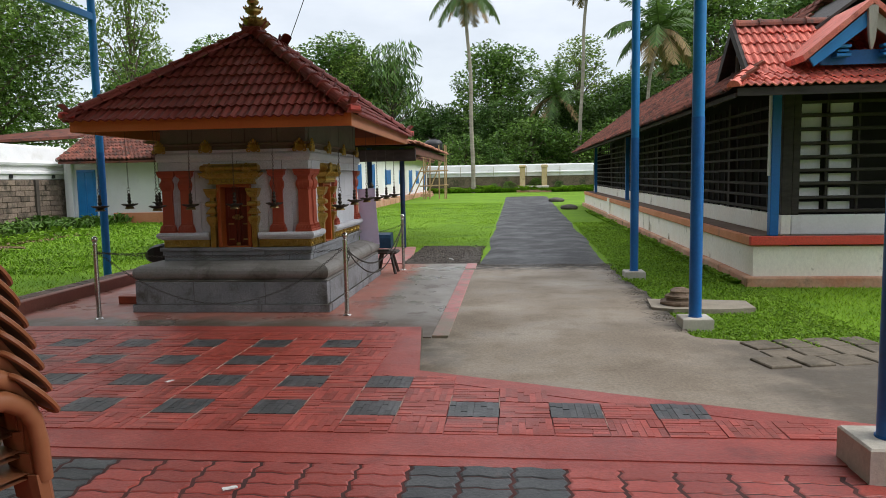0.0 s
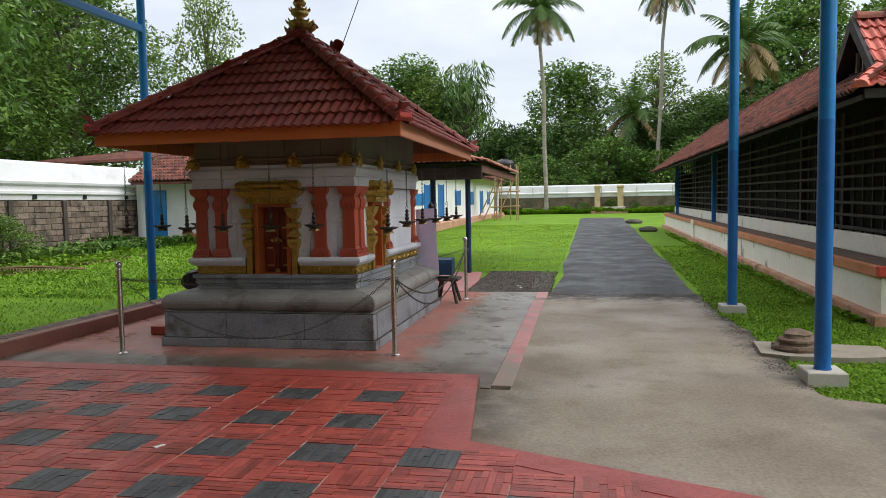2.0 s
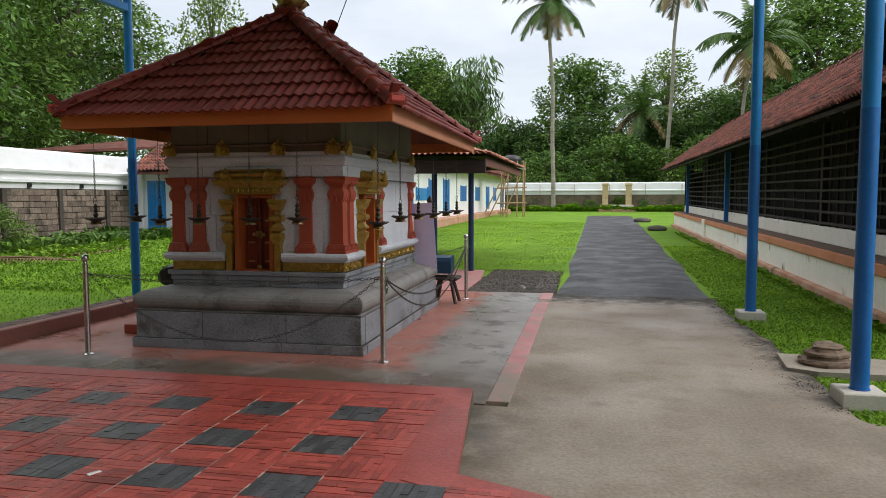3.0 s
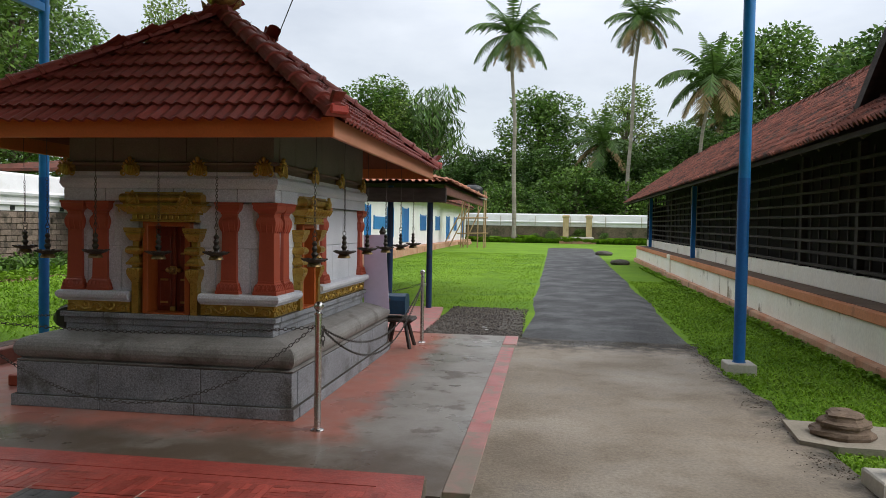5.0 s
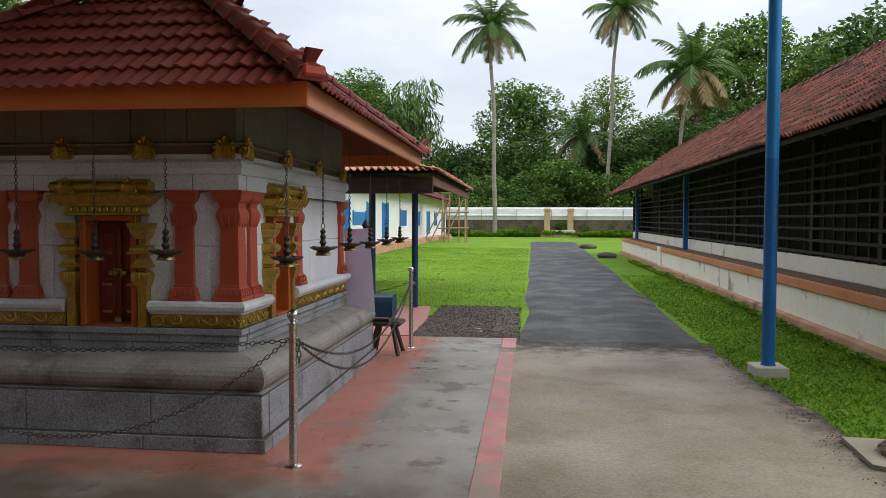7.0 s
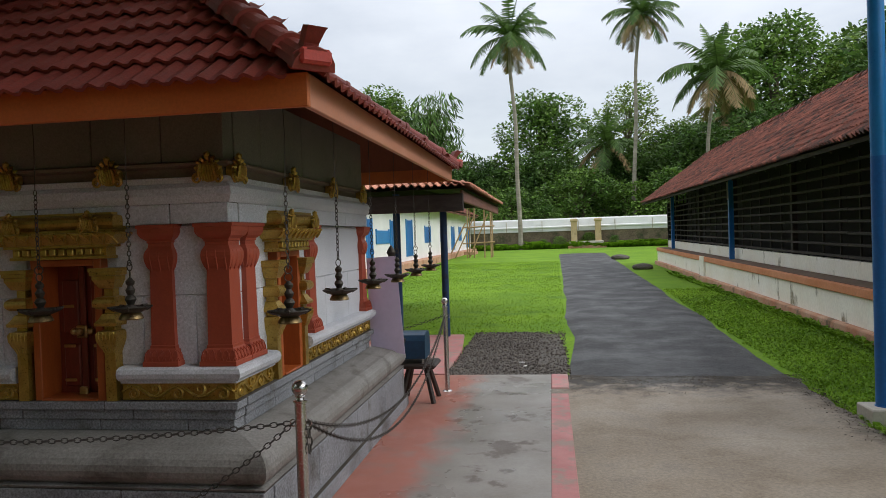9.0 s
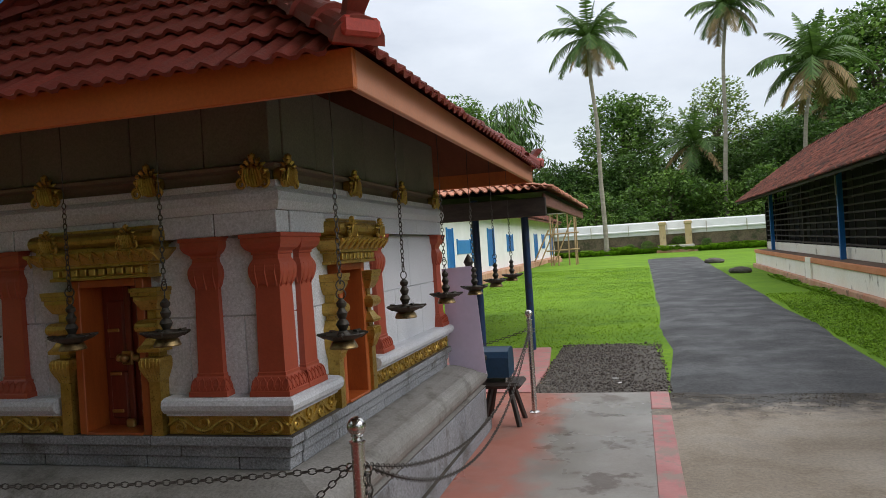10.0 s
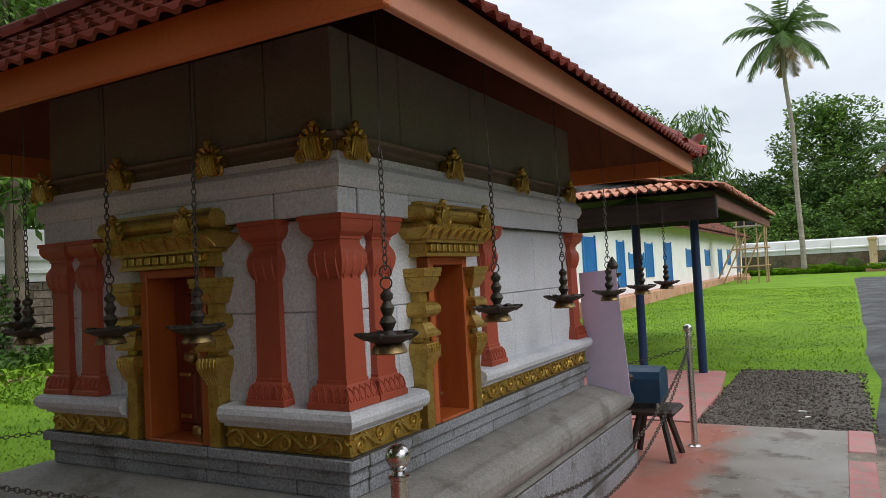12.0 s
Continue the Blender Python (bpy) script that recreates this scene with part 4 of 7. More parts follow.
# gilded doorways: turned side posts, stepped lintel, wooden frame and leaves. Built facing -y at the origin.
def doorway(name, m, width, post_l, post_r, closed):
    """width: clear opening; post_l, post_r: middle of the side posts from the opening's middle."""
    root = part(name, boxed(-0.001, 0.001, 0.02, 0.022, 0.3, 0.302), M_FRAME, None)
    root.parent = shrine
    root.matrix_basis = Matrix.Translation(-origin_of(shrine)) @ m
    rot = m

    def sub(pn, bm, material, parent=root, label=""):
        ob = new(pn, mesh_from(pn, bm, material))
        ob.parent = parent
        return tagged(ob, label) if label else ob

    hw = width / 2
    for c in (post_l, post_r):
        bm = bmesh.new()
        a = 0.042
        square_loft(bm, c, 0.0, [(a * w, d, h) for w, d, h in (
            (0.72, 0.036, 0.0), (0.72, 0.036, 0.27), (0.85, 0.042, 0.285), (1.1, 0.056, 0.31), (1.35, 0.068, 0.34), (1.4, 0.07, 0.372), (1.25, 0.06, 0.388), (0.7, 0.03, 0.394), (0.7, 0.03, 0.412),
            (1.45, 0.068, 0.418), (1.5, 0.07, 0.432), (1.15, 0.052, 0.452), (0.85, 0.036, 0.478), (0.6, 0.026, 0.482), (0.6, 0.026, 0.502), (1.2, 0.058, 0.506), (1.5, 0.072, 0.52), (1.58, 0.076, 0.537), (1.5, 0.072, 0.554), (1.2, 0.058, 0.568),
            (0.6, 0.026, 0.573), (0.6, 0.026, 0.612), (1.0, 0.045, 0.616), (1.2, 0.055, 0.632), (1.55, 0.07, 0.662), (1.55, 0.07, 0.68), (1.75, 0.078, 0.684), (1.75, 0.078, 0.70), (1.85, 0.082, 0.704), (1.85, 0.082, 0.722))])
        for q in range(-2, 3):
            tube(bm, [(c + q * a * 0.5, -0.066, 0.385), (c + q * a * 0.5, -0.068, 0.355), (c + q * a * 0.38, -0.052, 0.31), (c + q * a * 0.3, -0.039, 0.275)], 0.006, 5)
        sub("door_post", bm, M_GOLD, label="gilded turned door post")
    l0, l1 = post_l - 0.055, post_r + 0.055
    mid, lw = (l0 + l1) / 2, (l1 - l0) / 2
    bm = bmesh.new()
    prof = [(-0.03, 0.05, 0.772), (-0.03, 0.068, 0.774), (-0.03, 0.068, 0.788), (-0.04, 0.055, 0.79), (-0.04, 0.055, 0.832), (-0.01, 0.085, 0.834), (-0.01, 0.085, 0.848), (0.01, 0.092, 0.85),
            (0.03, 0.104, 0.868), (0.05, 0.122, 0.888), (0.062, 0.13, 0.898), (0.062, 0.13, 0.908), (0.02, 0.09, 0.91), (0.02, 0.09, 0.922)]
    prof += [(0.03 + 0.012 * math.cos(radians(b)), 0.078 + 0.04 * math.cos(radians(b)), 0.962 + 0.038 * math.sin(radians(b))) for b in range(-75, 76, 25)]
    prof += [(0.012, 0.075, 1.002), (0.012, 0.075, 1.014)]
    square_loft(bm, mid, 0.0, [(lw + w, d, h) for w, d, h in prof])
    nb = max(4, int(lw * 2 / 0.06))
    for k in range(nb):
        u = mid - lw + 0.05 + (lw * 2 - 0.10) * (k + 0.5) / nb
        box(bm, u - 0.019, u + 0.019, -0.078, -0.05, 0.794, 0.828, bevel=0.004)
        w = (lw * 2 + 0.10) / nb / 2
        uu = mid - lw - 0.05 + (lw * 2 + 0.10) * (k + 0.5) / nb
        tube(bm, [(uu - w, -0.094, 0.852), (uu - w * 0.75, -0.118, 0.878), (uu, -0.138, 0.903), (uu + w * 0.75, -0.118, 0.878), (uu + w, -0.094, 0.852)], 0.007, 5)
    lintel = sub("lintel", bm, M_GOLD, label="gilded stepped lintel with leaf edge")
    for s in (-0.72, 0.72):
        ob = new("rosette", ROSETTE)
        ob.parent = lintel
        ob.matrix_basis = pose(mid + s * lw, -0.115, 0.955) @ Matrix.Diagonal((0.72, 0.9, 0.72, 1))
    # wooden frame
    bm = bmesh.new()
    for s in (-1, 1):
        box(bm, min(s * hw, s * (hw + 0.045)), max(s * hw, s * (hw + 0.045)), -0.02, 0.25, 0.0, 0.772, bevel=0.004)
    box(bm, -hw, hw, -0.02, 0.25, 0.735, 0.772, bevel=0.004)
    box(bm, -hw, hw, -0.03, 0.25, -0.012, 0.026, bevel=0.004)
    sub("door_frame", bm, M_FRAME, label="varnished orange wooden door frame")
    for s in (-1, 1):
        bm = bmesh.new()
        y = 0.13
        x_in, x_out = (0.012 if s > 0 else -0.002), hw - 0.002
        a, b = sorted((s * x_in, s * x_out))
        box(bm, a, b, y, y + 0.03, 0.014, 0.733, bevel=0.004)
        for z0, z1 in ((0.06, 0.30), (0.36, 0.66)):
            box(bm, a + 0.03, b - 0.03, y - 0.012, y + 0.004, z0, z1, bevel=0.01)
        leaf = sub("door_leaf", bm, M_DOOR, label="dark red carved wooden door leaf")
        bm = bmesh.new()
        for z in (0.09, 0.28, 0.5):
            box(bm, s * 0.09 - 0.035, s * 0.09 + 0.035, y - 0.018, y - 0.01, z, z + 0.018, bevel=0.003)
        bmesh.ops.create_icosphere(bm, subdivisions=2, radius=0.022, matrix=Matrix.Translation((s * 0.05, y - 0.025, 0.37)))
        sub("door_fitting", bm, M_BRASS, leaf, "brass door fitting")
    bm = bmesh.new()
    box(bm, -0.018, 0.018, y - 0.022, y, 0.014, 0.733, bevel=0.006)
    sub("meeting_strip", bm, M_DOOR)
    bm = bmesh.new()
    box(bm, -0.032, 0.032, y - 0.04, y - 0.02, 0.335, 0.405, bevel=0.006)
    bmesh.ops.create_icosphere(bm, subdivisions=2, radius=0.024, matrix=Matrix.Translation((0, y - 0.05, 0.37)))
    sub("door_lock", bm, M_BRASS, label="square brass lock plate with boss")
    sub("door_bolt", boxed(-0.025, 0.025, y - 0.045, y - 0.02, 0.02, 0.065, bevel=0.008), M_BRASS, label="brass floor bolt")
    return root


dmid = (DX0 + DX1) / 2
doorway("doorway", pose(dmid, FY + 0.012, 0.745), DX1 - DX0 - 0.08, GX0 + 0.055 - dmid, GX1 - 0.05 - dmid, True)
dmy = (DY0 + DY1) / 2
doorway("doorway", pose(FX - 0.012, dmy, 0.745, 0, 0, 90), DY1 - DY0 - 0.06, GY0 + 0.06 - dmy, GY1 - 0.03 - dmy, True)

# ---- roof: fascia, soffit, tiles, hips, finial
RX0, RX1, RY0, RY1 = -4.72, -1.52, 7.80, 12.10
RZ = 2.27
APEX = 3.46
half_w = (RX1 - RX0) / 2
slope = math.atan2(APEX - RZ, half_w)
part("fascia", boxed(RX0, RX1, RY0, RY0 + 0.03, 2.125, 2.265, bevel=0.004), M_FASCIA, shrine, "orange-brown painted fascia board")
part("fascia", boxed(RX0, RX1, RY1 - 0.03, RY1, 2.125, 2.265, bevel=0.004), M_FASCIA, shrine, "orange-brown painted fascia board")
part("fascia", boxed(RX1 - 0.03, RX1, RY0 + 0.031, RY1 - 0.031, 2.125, 2.265, bevel=0.004), M_FASCIA_R, shrine, "salmon fascia board, its skylit and faded look painted in")
part("fascia", boxed(RX0, RX0 + 0.03, RY0 + 0.031, RY1 - 0.031, 2.125, 2.265, bevel=0.004), M_FASCIA, shrine, "orange-brown painted fascia board")
bm = bmesh.new()
rid0, rid1 = (SX, RY0 + half_w, APEX), (SX, RY1 - half_w, APEX)
c = [(RX0 + 0.03, RY0 + 0.03, 2.25), (RX1 - 0.03, RY0 + 0.03, 2.25), (RX1 - 0.03, RY1 - 0.03, 2.25), (RX0 + 0.03, RY1 - 0.03, 2.25)]
vs = [bm.verts.new(p) for p in c]
a, b = bm.verts.new((rid0[0], rid0[1], APEX - 0.02)), bm.verts.new((rid1[0], rid1[1], APEX - 0.02))
for f in ((vs[0], vs[1], a), (vs[1], vs[2], b, a), (vs[2], vs[3], b), (vs[3], vs[0], a, b)):
    bm.faces.new(f)
bmesh.ops.solidify(bm, geom=bm.faces[:], thickness=0.02)
part("roof_deck", bm, M_SOFFIT, shrine)


def tile_mesh(w, ln, material, amp=0.022):
    """A roof tile: u across, v up the slope, n out. Its lower edge in the middle of the front lies at the origin."""
    bm = bmesh.new()
    prof = [(-0.5, 0.55), (-0.4, 0.95), (-0.3, 0.6), (-0.2, 0.0), (-0.06, 0.0), (0.04, 0.7), (0.12, 1.0), (0.22, 0.6), (0.32, 0.0), (0.44, 0.0), (0.51, 0.5)]
    top = [[bm.verts.new((u * w, v, z * amp + lift)) for u, z in prof] for v, lift in ((0, 0.034), (ln, 0.004))]
    bot = [bm.verts.new((u * w, 0.0, z * amp + 0.034 - 0.016)) for u, z in prof]
    for i in range(len(prof) - 1):
        bm.faces.new((top[0][i], top[0][i + 1], top[1][i + 1], top[1][i]))
        bm.faces.new((bot[i], bot[i + 1], top[0][i + 1], top[0][i]))
    return mesh_from("roof_tile", bm, material)


TILE_W, TILE_L = 0.196, 0.235
TILE = tile_mesh(TILE_W, TILE_L + 0.03, M_TILE)


def slope_pose(corner, u, v, n, du, dv):
    p = Vector(corner) + u * du + v * dv
    return Matrix(((u.x, v.x, n.x, p.x), (u.y, v.y, n.y, p.y), (u.z, v.z, n.z, p.z), (0, 0, 0, 1)))


def tile_face(corner, u, into, length, as_parts, rest, seed):
    """Lays tiles in courses from the eave to the ridge, narrowing between two hips."""
    r = random.Random(seed)
    u, into = Vector(u), Vector(into)
    v = (into * math.cos(slope) + Vector((0, 0, math.sin(slope)))).normalized()
    n = u.cross(v).normalized()
    run = half_w / math.cos(slope) + 0.1
    k = 0
    while k * TILE_L < run:
        dv = k * TILE_L - 0.075
        inset = max(0.0, dv * math.cos(slope))
        a = (inset % TILE_W)
        i0 = math.ceil((inset - 0.02) / TILE_W)
        du = i0 * TILE_W + TILE_W / 2
        while du < length - inset + 0.02:
            m = slope_pose(corner, u, v, n, du, dv) @ pose(0, 0, -0.016 + r.uniform(0, 0.005), r.uniform(-0.5, 0.5), r.uniform(-0.6, 0.6), r.uniform(-0.6, 0.6))
            if as_parts:
                piece("roof_tile", TILE, shrine, m)
            else:
                rest.append(m)
            du += TILE_W
        k += 1


far_tiles = []
tile_face((RX0, RY0, RZ), (1, 0, 0), (0, 1, 0), RX1 - RX0, True, None, 1)
tile_face((RX1, RY0, RZ), (0, 1, 0), (-1, 0, 0), RY1 - RY0, True, None, 2)
tile_face((RX1, RY1, RZ), (-1, 0, 0), (0, -1, 0), RX1 - RX0, False, far_tiles, 3)
tile_face((RX0, RY1, RZ), (0, -1, 0), (1, 0, 0), RY1 - RY0, False, far_tiles, 4)


def merged(me, poses, name, material, parent, shift=None):
    """Many set copies of one mesh, joined into a single part."""
    nv = len(me.vertices)
    co = np.empty(nv * 3)
    me.vertices.foreach_get("co", co)
    co = co.reshape(-1, 3)
    faces = [tuple(p.vertices) for p in me.polygons]
    off = np.array(origin_of(parent)) if parent else np.zeros(3)
    allv, allf = [], []
    for i, m in enumerate(poses):
        mm = np.array(m)
        allv.append(co @ mm[:3, :3].T + mm[:3, 3] - off)
        allf += [tuple(q + i * nv for q in f) for f in faces]
    out = bpy.data.meshes.new(name)
    out.from_pydata(np.concatenate(allv).tolist(), [], allf)
    out.materials.append(material)
    ob = new(name, out)
    ob.parent = parent
    ob["kind"] = "stuff"
    return ob


merged(TILE, far_tiles, "far_roof_tiles", M_TILE, shrine)


def cap_mesh(r, ln, material, name="hip_tile"):
    """A half-round ridge tile along +y from the origin, wider at its lower end."""
    bm = bmesh.new()
    rows = []
    for v, k in ((0, 1.12), (ln * 0.12, 1.12), (ln * 0.14, 1.0), (ln, 0.88)):
        rows.append([bm.verts.new((r * k * math.cos(math.pi * i / 8), v, r * k * math.sin(math.pi * i / 8) - 0.02)) for i in range(9)])
    for p, q in zip(rows, rows[1:]):
        for i in range(8):
            bm.faces.new((p[i], p[i + 1], q[i + 1], q[i]))
    bm.faces.new(rows[0])
    return mesh_from(name, bm, material)


CAP = cap_mesh(0.085, 0.27, M_TILE)
for cx, cy, end in ((RX0, RY0, rid0), (RX1, RY0, rid0), (RX1, RY1, rid1), (RX0, RY1, rid1)):
    p0 = Vector((cx, cy, RZ)) + (Vector((cx, cy, RZ)) - Vector(end)).normalized() * 0.06
    d = (Vector(end) - p0)
    n = int(d.length / 0.235)
    d.normalize()
    side = d.cross(Vector((0, 0, 1))).normalized()
    up = side.cross(d)
    for k in range(n + 1):
        p = p0 + d * (0.235 * k) + up * 0.035
        piece("hip_tile", CAP, shrine, Matrix(((side.x, d.x, up.x, p.x), (side.y, d.y, up.y, p.y), (side.z, d.z, up.z, p.z), (0, 0, 0, 1))))
    # red end block and flared horn at the hip's foot
    bm = bmesh.new()
    box(bm, -0.07, 0.07, -0.045, 0.10, 0.034, 0.098, bevel=0.012)
    ang = math.atan2(d.y, d.x) - math.pi / 2
    m = Matrix.Translation(p0 + Vector((0, 0, 0.0))) @ Matrix.Rotation(ang, 4, "Z")
    bm.transform(m)
    blk = part("hip_end", bm, M_TILE_EDGE, shrine, "bright red painted hip end")
    bm = bmesh.new()
    loft(bm, [[(-0.05, 0.0, 0.08), (0.05, 0.0, 0.08), (0.05, 0.07, 0.10), (-0.05, 0.07, 0.10)], [(-0.045, -0.02, 0.12), (0.045, -0.02, 0.12), (0.045, 0.035, 0.14), (-0.045, 0.035, 0.14)],
              [(-0.055, -0.07, 0.17), (0.055, -0.07, 0.17), (0.05, 0.0, 0.185), (-0.05, 0.0, 0.185)], [(-0.06, -0.095, 0.185), (0.06, -0.095, 0.185), (0.055, -0.03, 0.205), (-0.055, -0.03, 0.205)]])
    bm.transform(m @ Matrix.Translation((0, 0.02, 0.03)) @ Matrix.Diagonal((0.72, 0.85, 0.8, 1)))
    part("hip_horn", bm, M_TILE, blk)
for k in range(int((rid1[1] - rid0[1]) / 0.235) + 1):
    piece("ridge_tile", CAP, shrine, pose(SX, rid0[1] + 0.235 * k, APEX + 0.03))
# crest ornament at the far end of the ridge
bm = bmesh.new()
for s in (-1, 1):
    tube(bm, [(SX, rid1[1] + 0.12, APEX + 0.03), (SX, rid1[1] + 0.12 + s * 0.06, APEX + 0.12), (SX, rid1[1] + 0.12 + s * 0.13, APEX + 0.14), (SX, rid1[1] + 0.12 + s * 0.15, APEX + 0.20)], 0.03, 6, radii=[0.05, 0.045, 0.035, 0.012])
part("ridge_crest", bm, M_TILE, shrine)
bm = bmesh.new()
fy = rid0[1]
square_loft(bm, SX, fy, [(0.13, 0.13, APEX - 0.03), (0.12, 0.12, APEX + 0.06), (0.10, 0.10, APEX + 0.075)])
plinth = part("finial_foot", bm, M_TILE, shrine)
bm = bmesh.new()
lathe(bm, SX, fy, [(0.06, APEX + 0.075), (0.085, APEX + 0.085), (0.125, APEX + 0.12), (0.14, APEX + 0.155), (0.13, APEX + 0.185), (0.085, APEX + 0.20), (0.05, APEX + 0.21), (0.045, APEX + 0.235), (0.07, APEX + 0.245), (0.10, APEX + 0.27), (0.105, APEX + 0.30), (0.09, APEX + 0.325), (0.05, APEX + 0.335),
                   (0.04, APEX + 0.36), (0.065, APEX + 0.37), (0.08, APEX + 0.40), (0.065, APEX + 0.43), (0.035, APEX + 0.44), (0.03, APEX + 0.47), (0.045, APEX + 0.49), (0.03, APEX + 0.53), (0.012, APEX + 0.60), (0.003, APEX + 0.68)], 20)
fin = part("finial", bm, M_BRASS, shrine, "aged brass pot-shaped roof finial", smooth=True)
for k in range(12):
    a = 2 * math.pi * k / 12
    ca, sa = math.cos(a), math.sin(a)
    for z, r in ((APEX + 0.175, 0.14), (APEX + 0.315, 0.105)):
        part("petal", tube(bmesh.new(), [(SX + ca * r * 0.9, fy + sa * r * 0.9, z - 0.01), (SX + ca * r * 1.15, fy + sa * r * 1.15, z + 0.008), (SX + ca * r * 1.2, fy + sa * r * 1.2, z + 0.028)], 0.01, 5, radii=[0.012, 0.012, 0.003]), M_BRASS, fin)
for q in (-1, 1):
    part("side_leaf", tube(bmesh.new(), [(SX + q * 0.12, fy, APEX + 0.05), (SX + q * 0.17, fy, APEX + 0.10), (SX + q * 0.20, fy, APEX + 0.15)], 0.02, 5, radii=[0.012, 0.028, 0.003]), M_BRASS, fin)


# ---------------------------------------------------------------- canopy on blue poles over shrine and forecourt
canopy = group_at("canopy_roof", -2.25, 3.0, 4.3, "grey sheet-metal canopy on blue steel beams over the forecourt", "canopy", kind="structure")
bm = bmesh.new()
rows = []
for x, z in ((-6.9, 6.0), (-2.25, 7.3), (2.3, 6.0)):
    rows.append([bm.verts.new((x, -7.0 + 18.8 * k / 100, z + (0.02 if k % 2 else 0))) for k in range(101)])
for p, q in zip(rows, rows[1:]):
    for k in range(100):
        bm.faces.new((p[k], p[k + 1], q[k + 1], q[k]))
M_SHEET = mat("grey_metal_sheet", (0.17, 0.17, 0.17), (0.22, 0.22, 0.22), 1, 0.6, bump=0.05)
part("roof_sheet", bm, M_SHEET, canopy)
for x in (-6.57, 2.04):
    part("beam", boxed(x - 0.045, x + 0.045, -6.8, 11.56, 4.2, 4.31, bevel=0.006), M_BLUE, canopy)



def pole(x, y, pad, z_pad, zb=0.0, label="blue enamelled steel pole on a pale cement pad"):
    root = group_at("canopy_pole", x, y, zb, label, "pole", "canopy poles")
    if pad:
        bm = bmesh.new()
        square_loft(bm, x, y, [(pad, pad, zb - 0.1), (pad, pad, zb + z_pad - 0.01), (pad - 0.01, pad - 0.01, zb + z_pad)])
        part("pad", bm, M_PAD, root, "chipped cement pad")
    part("lower_shaft", lathe(bmesh.new(), x, y, [(0.062, zb + z_pad - 0.02), (0.062, zb + 2.1)], 20), M_BLUE_D, root, "darker scuffed lower shaft", smooth=True)
    part("upper_shaft", lathe(bmesh.new(), x, y, [(0.0605, zb + 2.1), (0.0605, 6.05)], 20), M_BLUE, root, smooth=True)
    part("weld_collar", lathe(bmesh.new(), x, y, [(0.07, zb + z_pad), (0.07, zb + z_pad + 0.008)], 20), M_BLUE_D, root)
    return root


pole(2.035, 7.5, 0.15, 0.1)
pole(2.045, 11.15, 0.15, 0.1)
pole(1.98, 3.64, 0.17, 0.17, 0.09)
pole(-6.57, 11.5, 0, 0.0, -0.03, "blue enamelled steel pole standing in the lawn")
pole(-6.57, 3.6, 0, 0.0, -0.03, "blue enamelled steel pole standing in the lawn")

# ---------------------------------------------------------------- the long timber hall
hall = group_at("temple_hall", 3.56, 10.45, 0.0, "long low hall with black timber lattice and mossy tiled roof", "hall")
HL = 36.6
part("footing", boxed(3.44, 9.5, 10.33, HL, -0.15, 0.10, bevel=0.015), M_TERRA_W, hall, "weathered terracotta footing course")
part("plinth", boxed(3.56, 9.4, 10.45, HL, 0.10, 0.52), M_CREAM, hall, "cream plastered plinth with dark mould stains")
part("plinth_pier", boxed(3.50, 3.56, 26.3, 26.9, 0.0, 0.66, bevel=0.01), M_CREAM, hall)
part("ledge", boxed(3.52, 4.05, 10.47, HL, 0.52, 0.655, bevel=0.012), M_TERRA, hall, "terracotta-painted plinth ledge")
part("ledge_top", boxed(3.60, 4.0, 10.6, HL, 0.655, 0.662), M_LEDGE_TOP, hall)
M_REDBAND = mat("bright_red_band", (0.62, 0.05, 0.035), (0.68, 0.08, 0.05), 2, 0.6, bump=0.1)
part("front_ledge", boxed(3.50, 9.4, 10.38, 10.468, 0.545, 0.665, bevel=0.008), M_REDBAND, hall, "bright red painted front ledge")
part("front_ledge_top", boxed(4.05, 9.4, 10.47, 10.85, 0.55, 0.66), M_LEDGE_TOP, hall)
part("kerb_wall", boxed(4.0, 4.14, 10.70, HL, 0.66, 0.94, bevel=0.01), M_CREAM, hall, "cream low wall under the lattice")
part("front_kerb_wall", boxed(4.145, 9.3, 10.70, 10.84, 0.66, 0.94, bevel=0.01), M_WHITE, hall, "whitewashed low wall under the lattice")
# near-black walls and floor paint in the darkness behind the lattice
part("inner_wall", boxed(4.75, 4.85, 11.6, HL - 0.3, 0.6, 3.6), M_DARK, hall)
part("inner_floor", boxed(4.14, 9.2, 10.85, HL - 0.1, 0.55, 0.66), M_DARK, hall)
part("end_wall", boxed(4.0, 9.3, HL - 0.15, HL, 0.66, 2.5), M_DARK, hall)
for k in range(2):
    for j in range(8):
        x = 4.42 + 0.42 * k
        part("white_panel", boxed(x - 0.15, x + 0.15, 10.86, 10.89, 0.97 + 0.2 * j, 1.12 + 0.2 * j, bevel=0.004), M_WHITE, hall)
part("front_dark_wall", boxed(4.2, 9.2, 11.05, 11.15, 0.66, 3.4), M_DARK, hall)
# lattice: rails one above another on upright posts, each a piece of its own
RAIL_Z = [1.0 + 0.19 * k for k in range(9)]
SEG = 3.2
b = boxed(-0.035, 0.035, 0, SEG - 0.01, -0.022, 0.022, bevel=0.005)
RAIL = mesh_from("rail", b, M_BLACKWOOD)
b = boxed(-0.016, 0.016, -0.017, 0.017, 0, 1.72, bevel=0.004)
BAR = mesh_from("upright", b, M_BLACKWOOD)
b = boxed(-0.05, 0.05, -0.055, 0.055, 0, 1.8, bevel=0.006)
POST = mesh_from("post", b, M_BLACKWOOD)
rg = random.Random(9)
for z in RAIL_Z:
    for k in range(8):
        piece("rail", RAIL, hall, pose(4.05 + rg.uniform(-0.006, 0.006), 10.82 + SEG * k, z + rg.uniform(-0.006, 0.006), 0, rg.uniform(-4, 4), 0))
n_bar = 0
y = 11.1
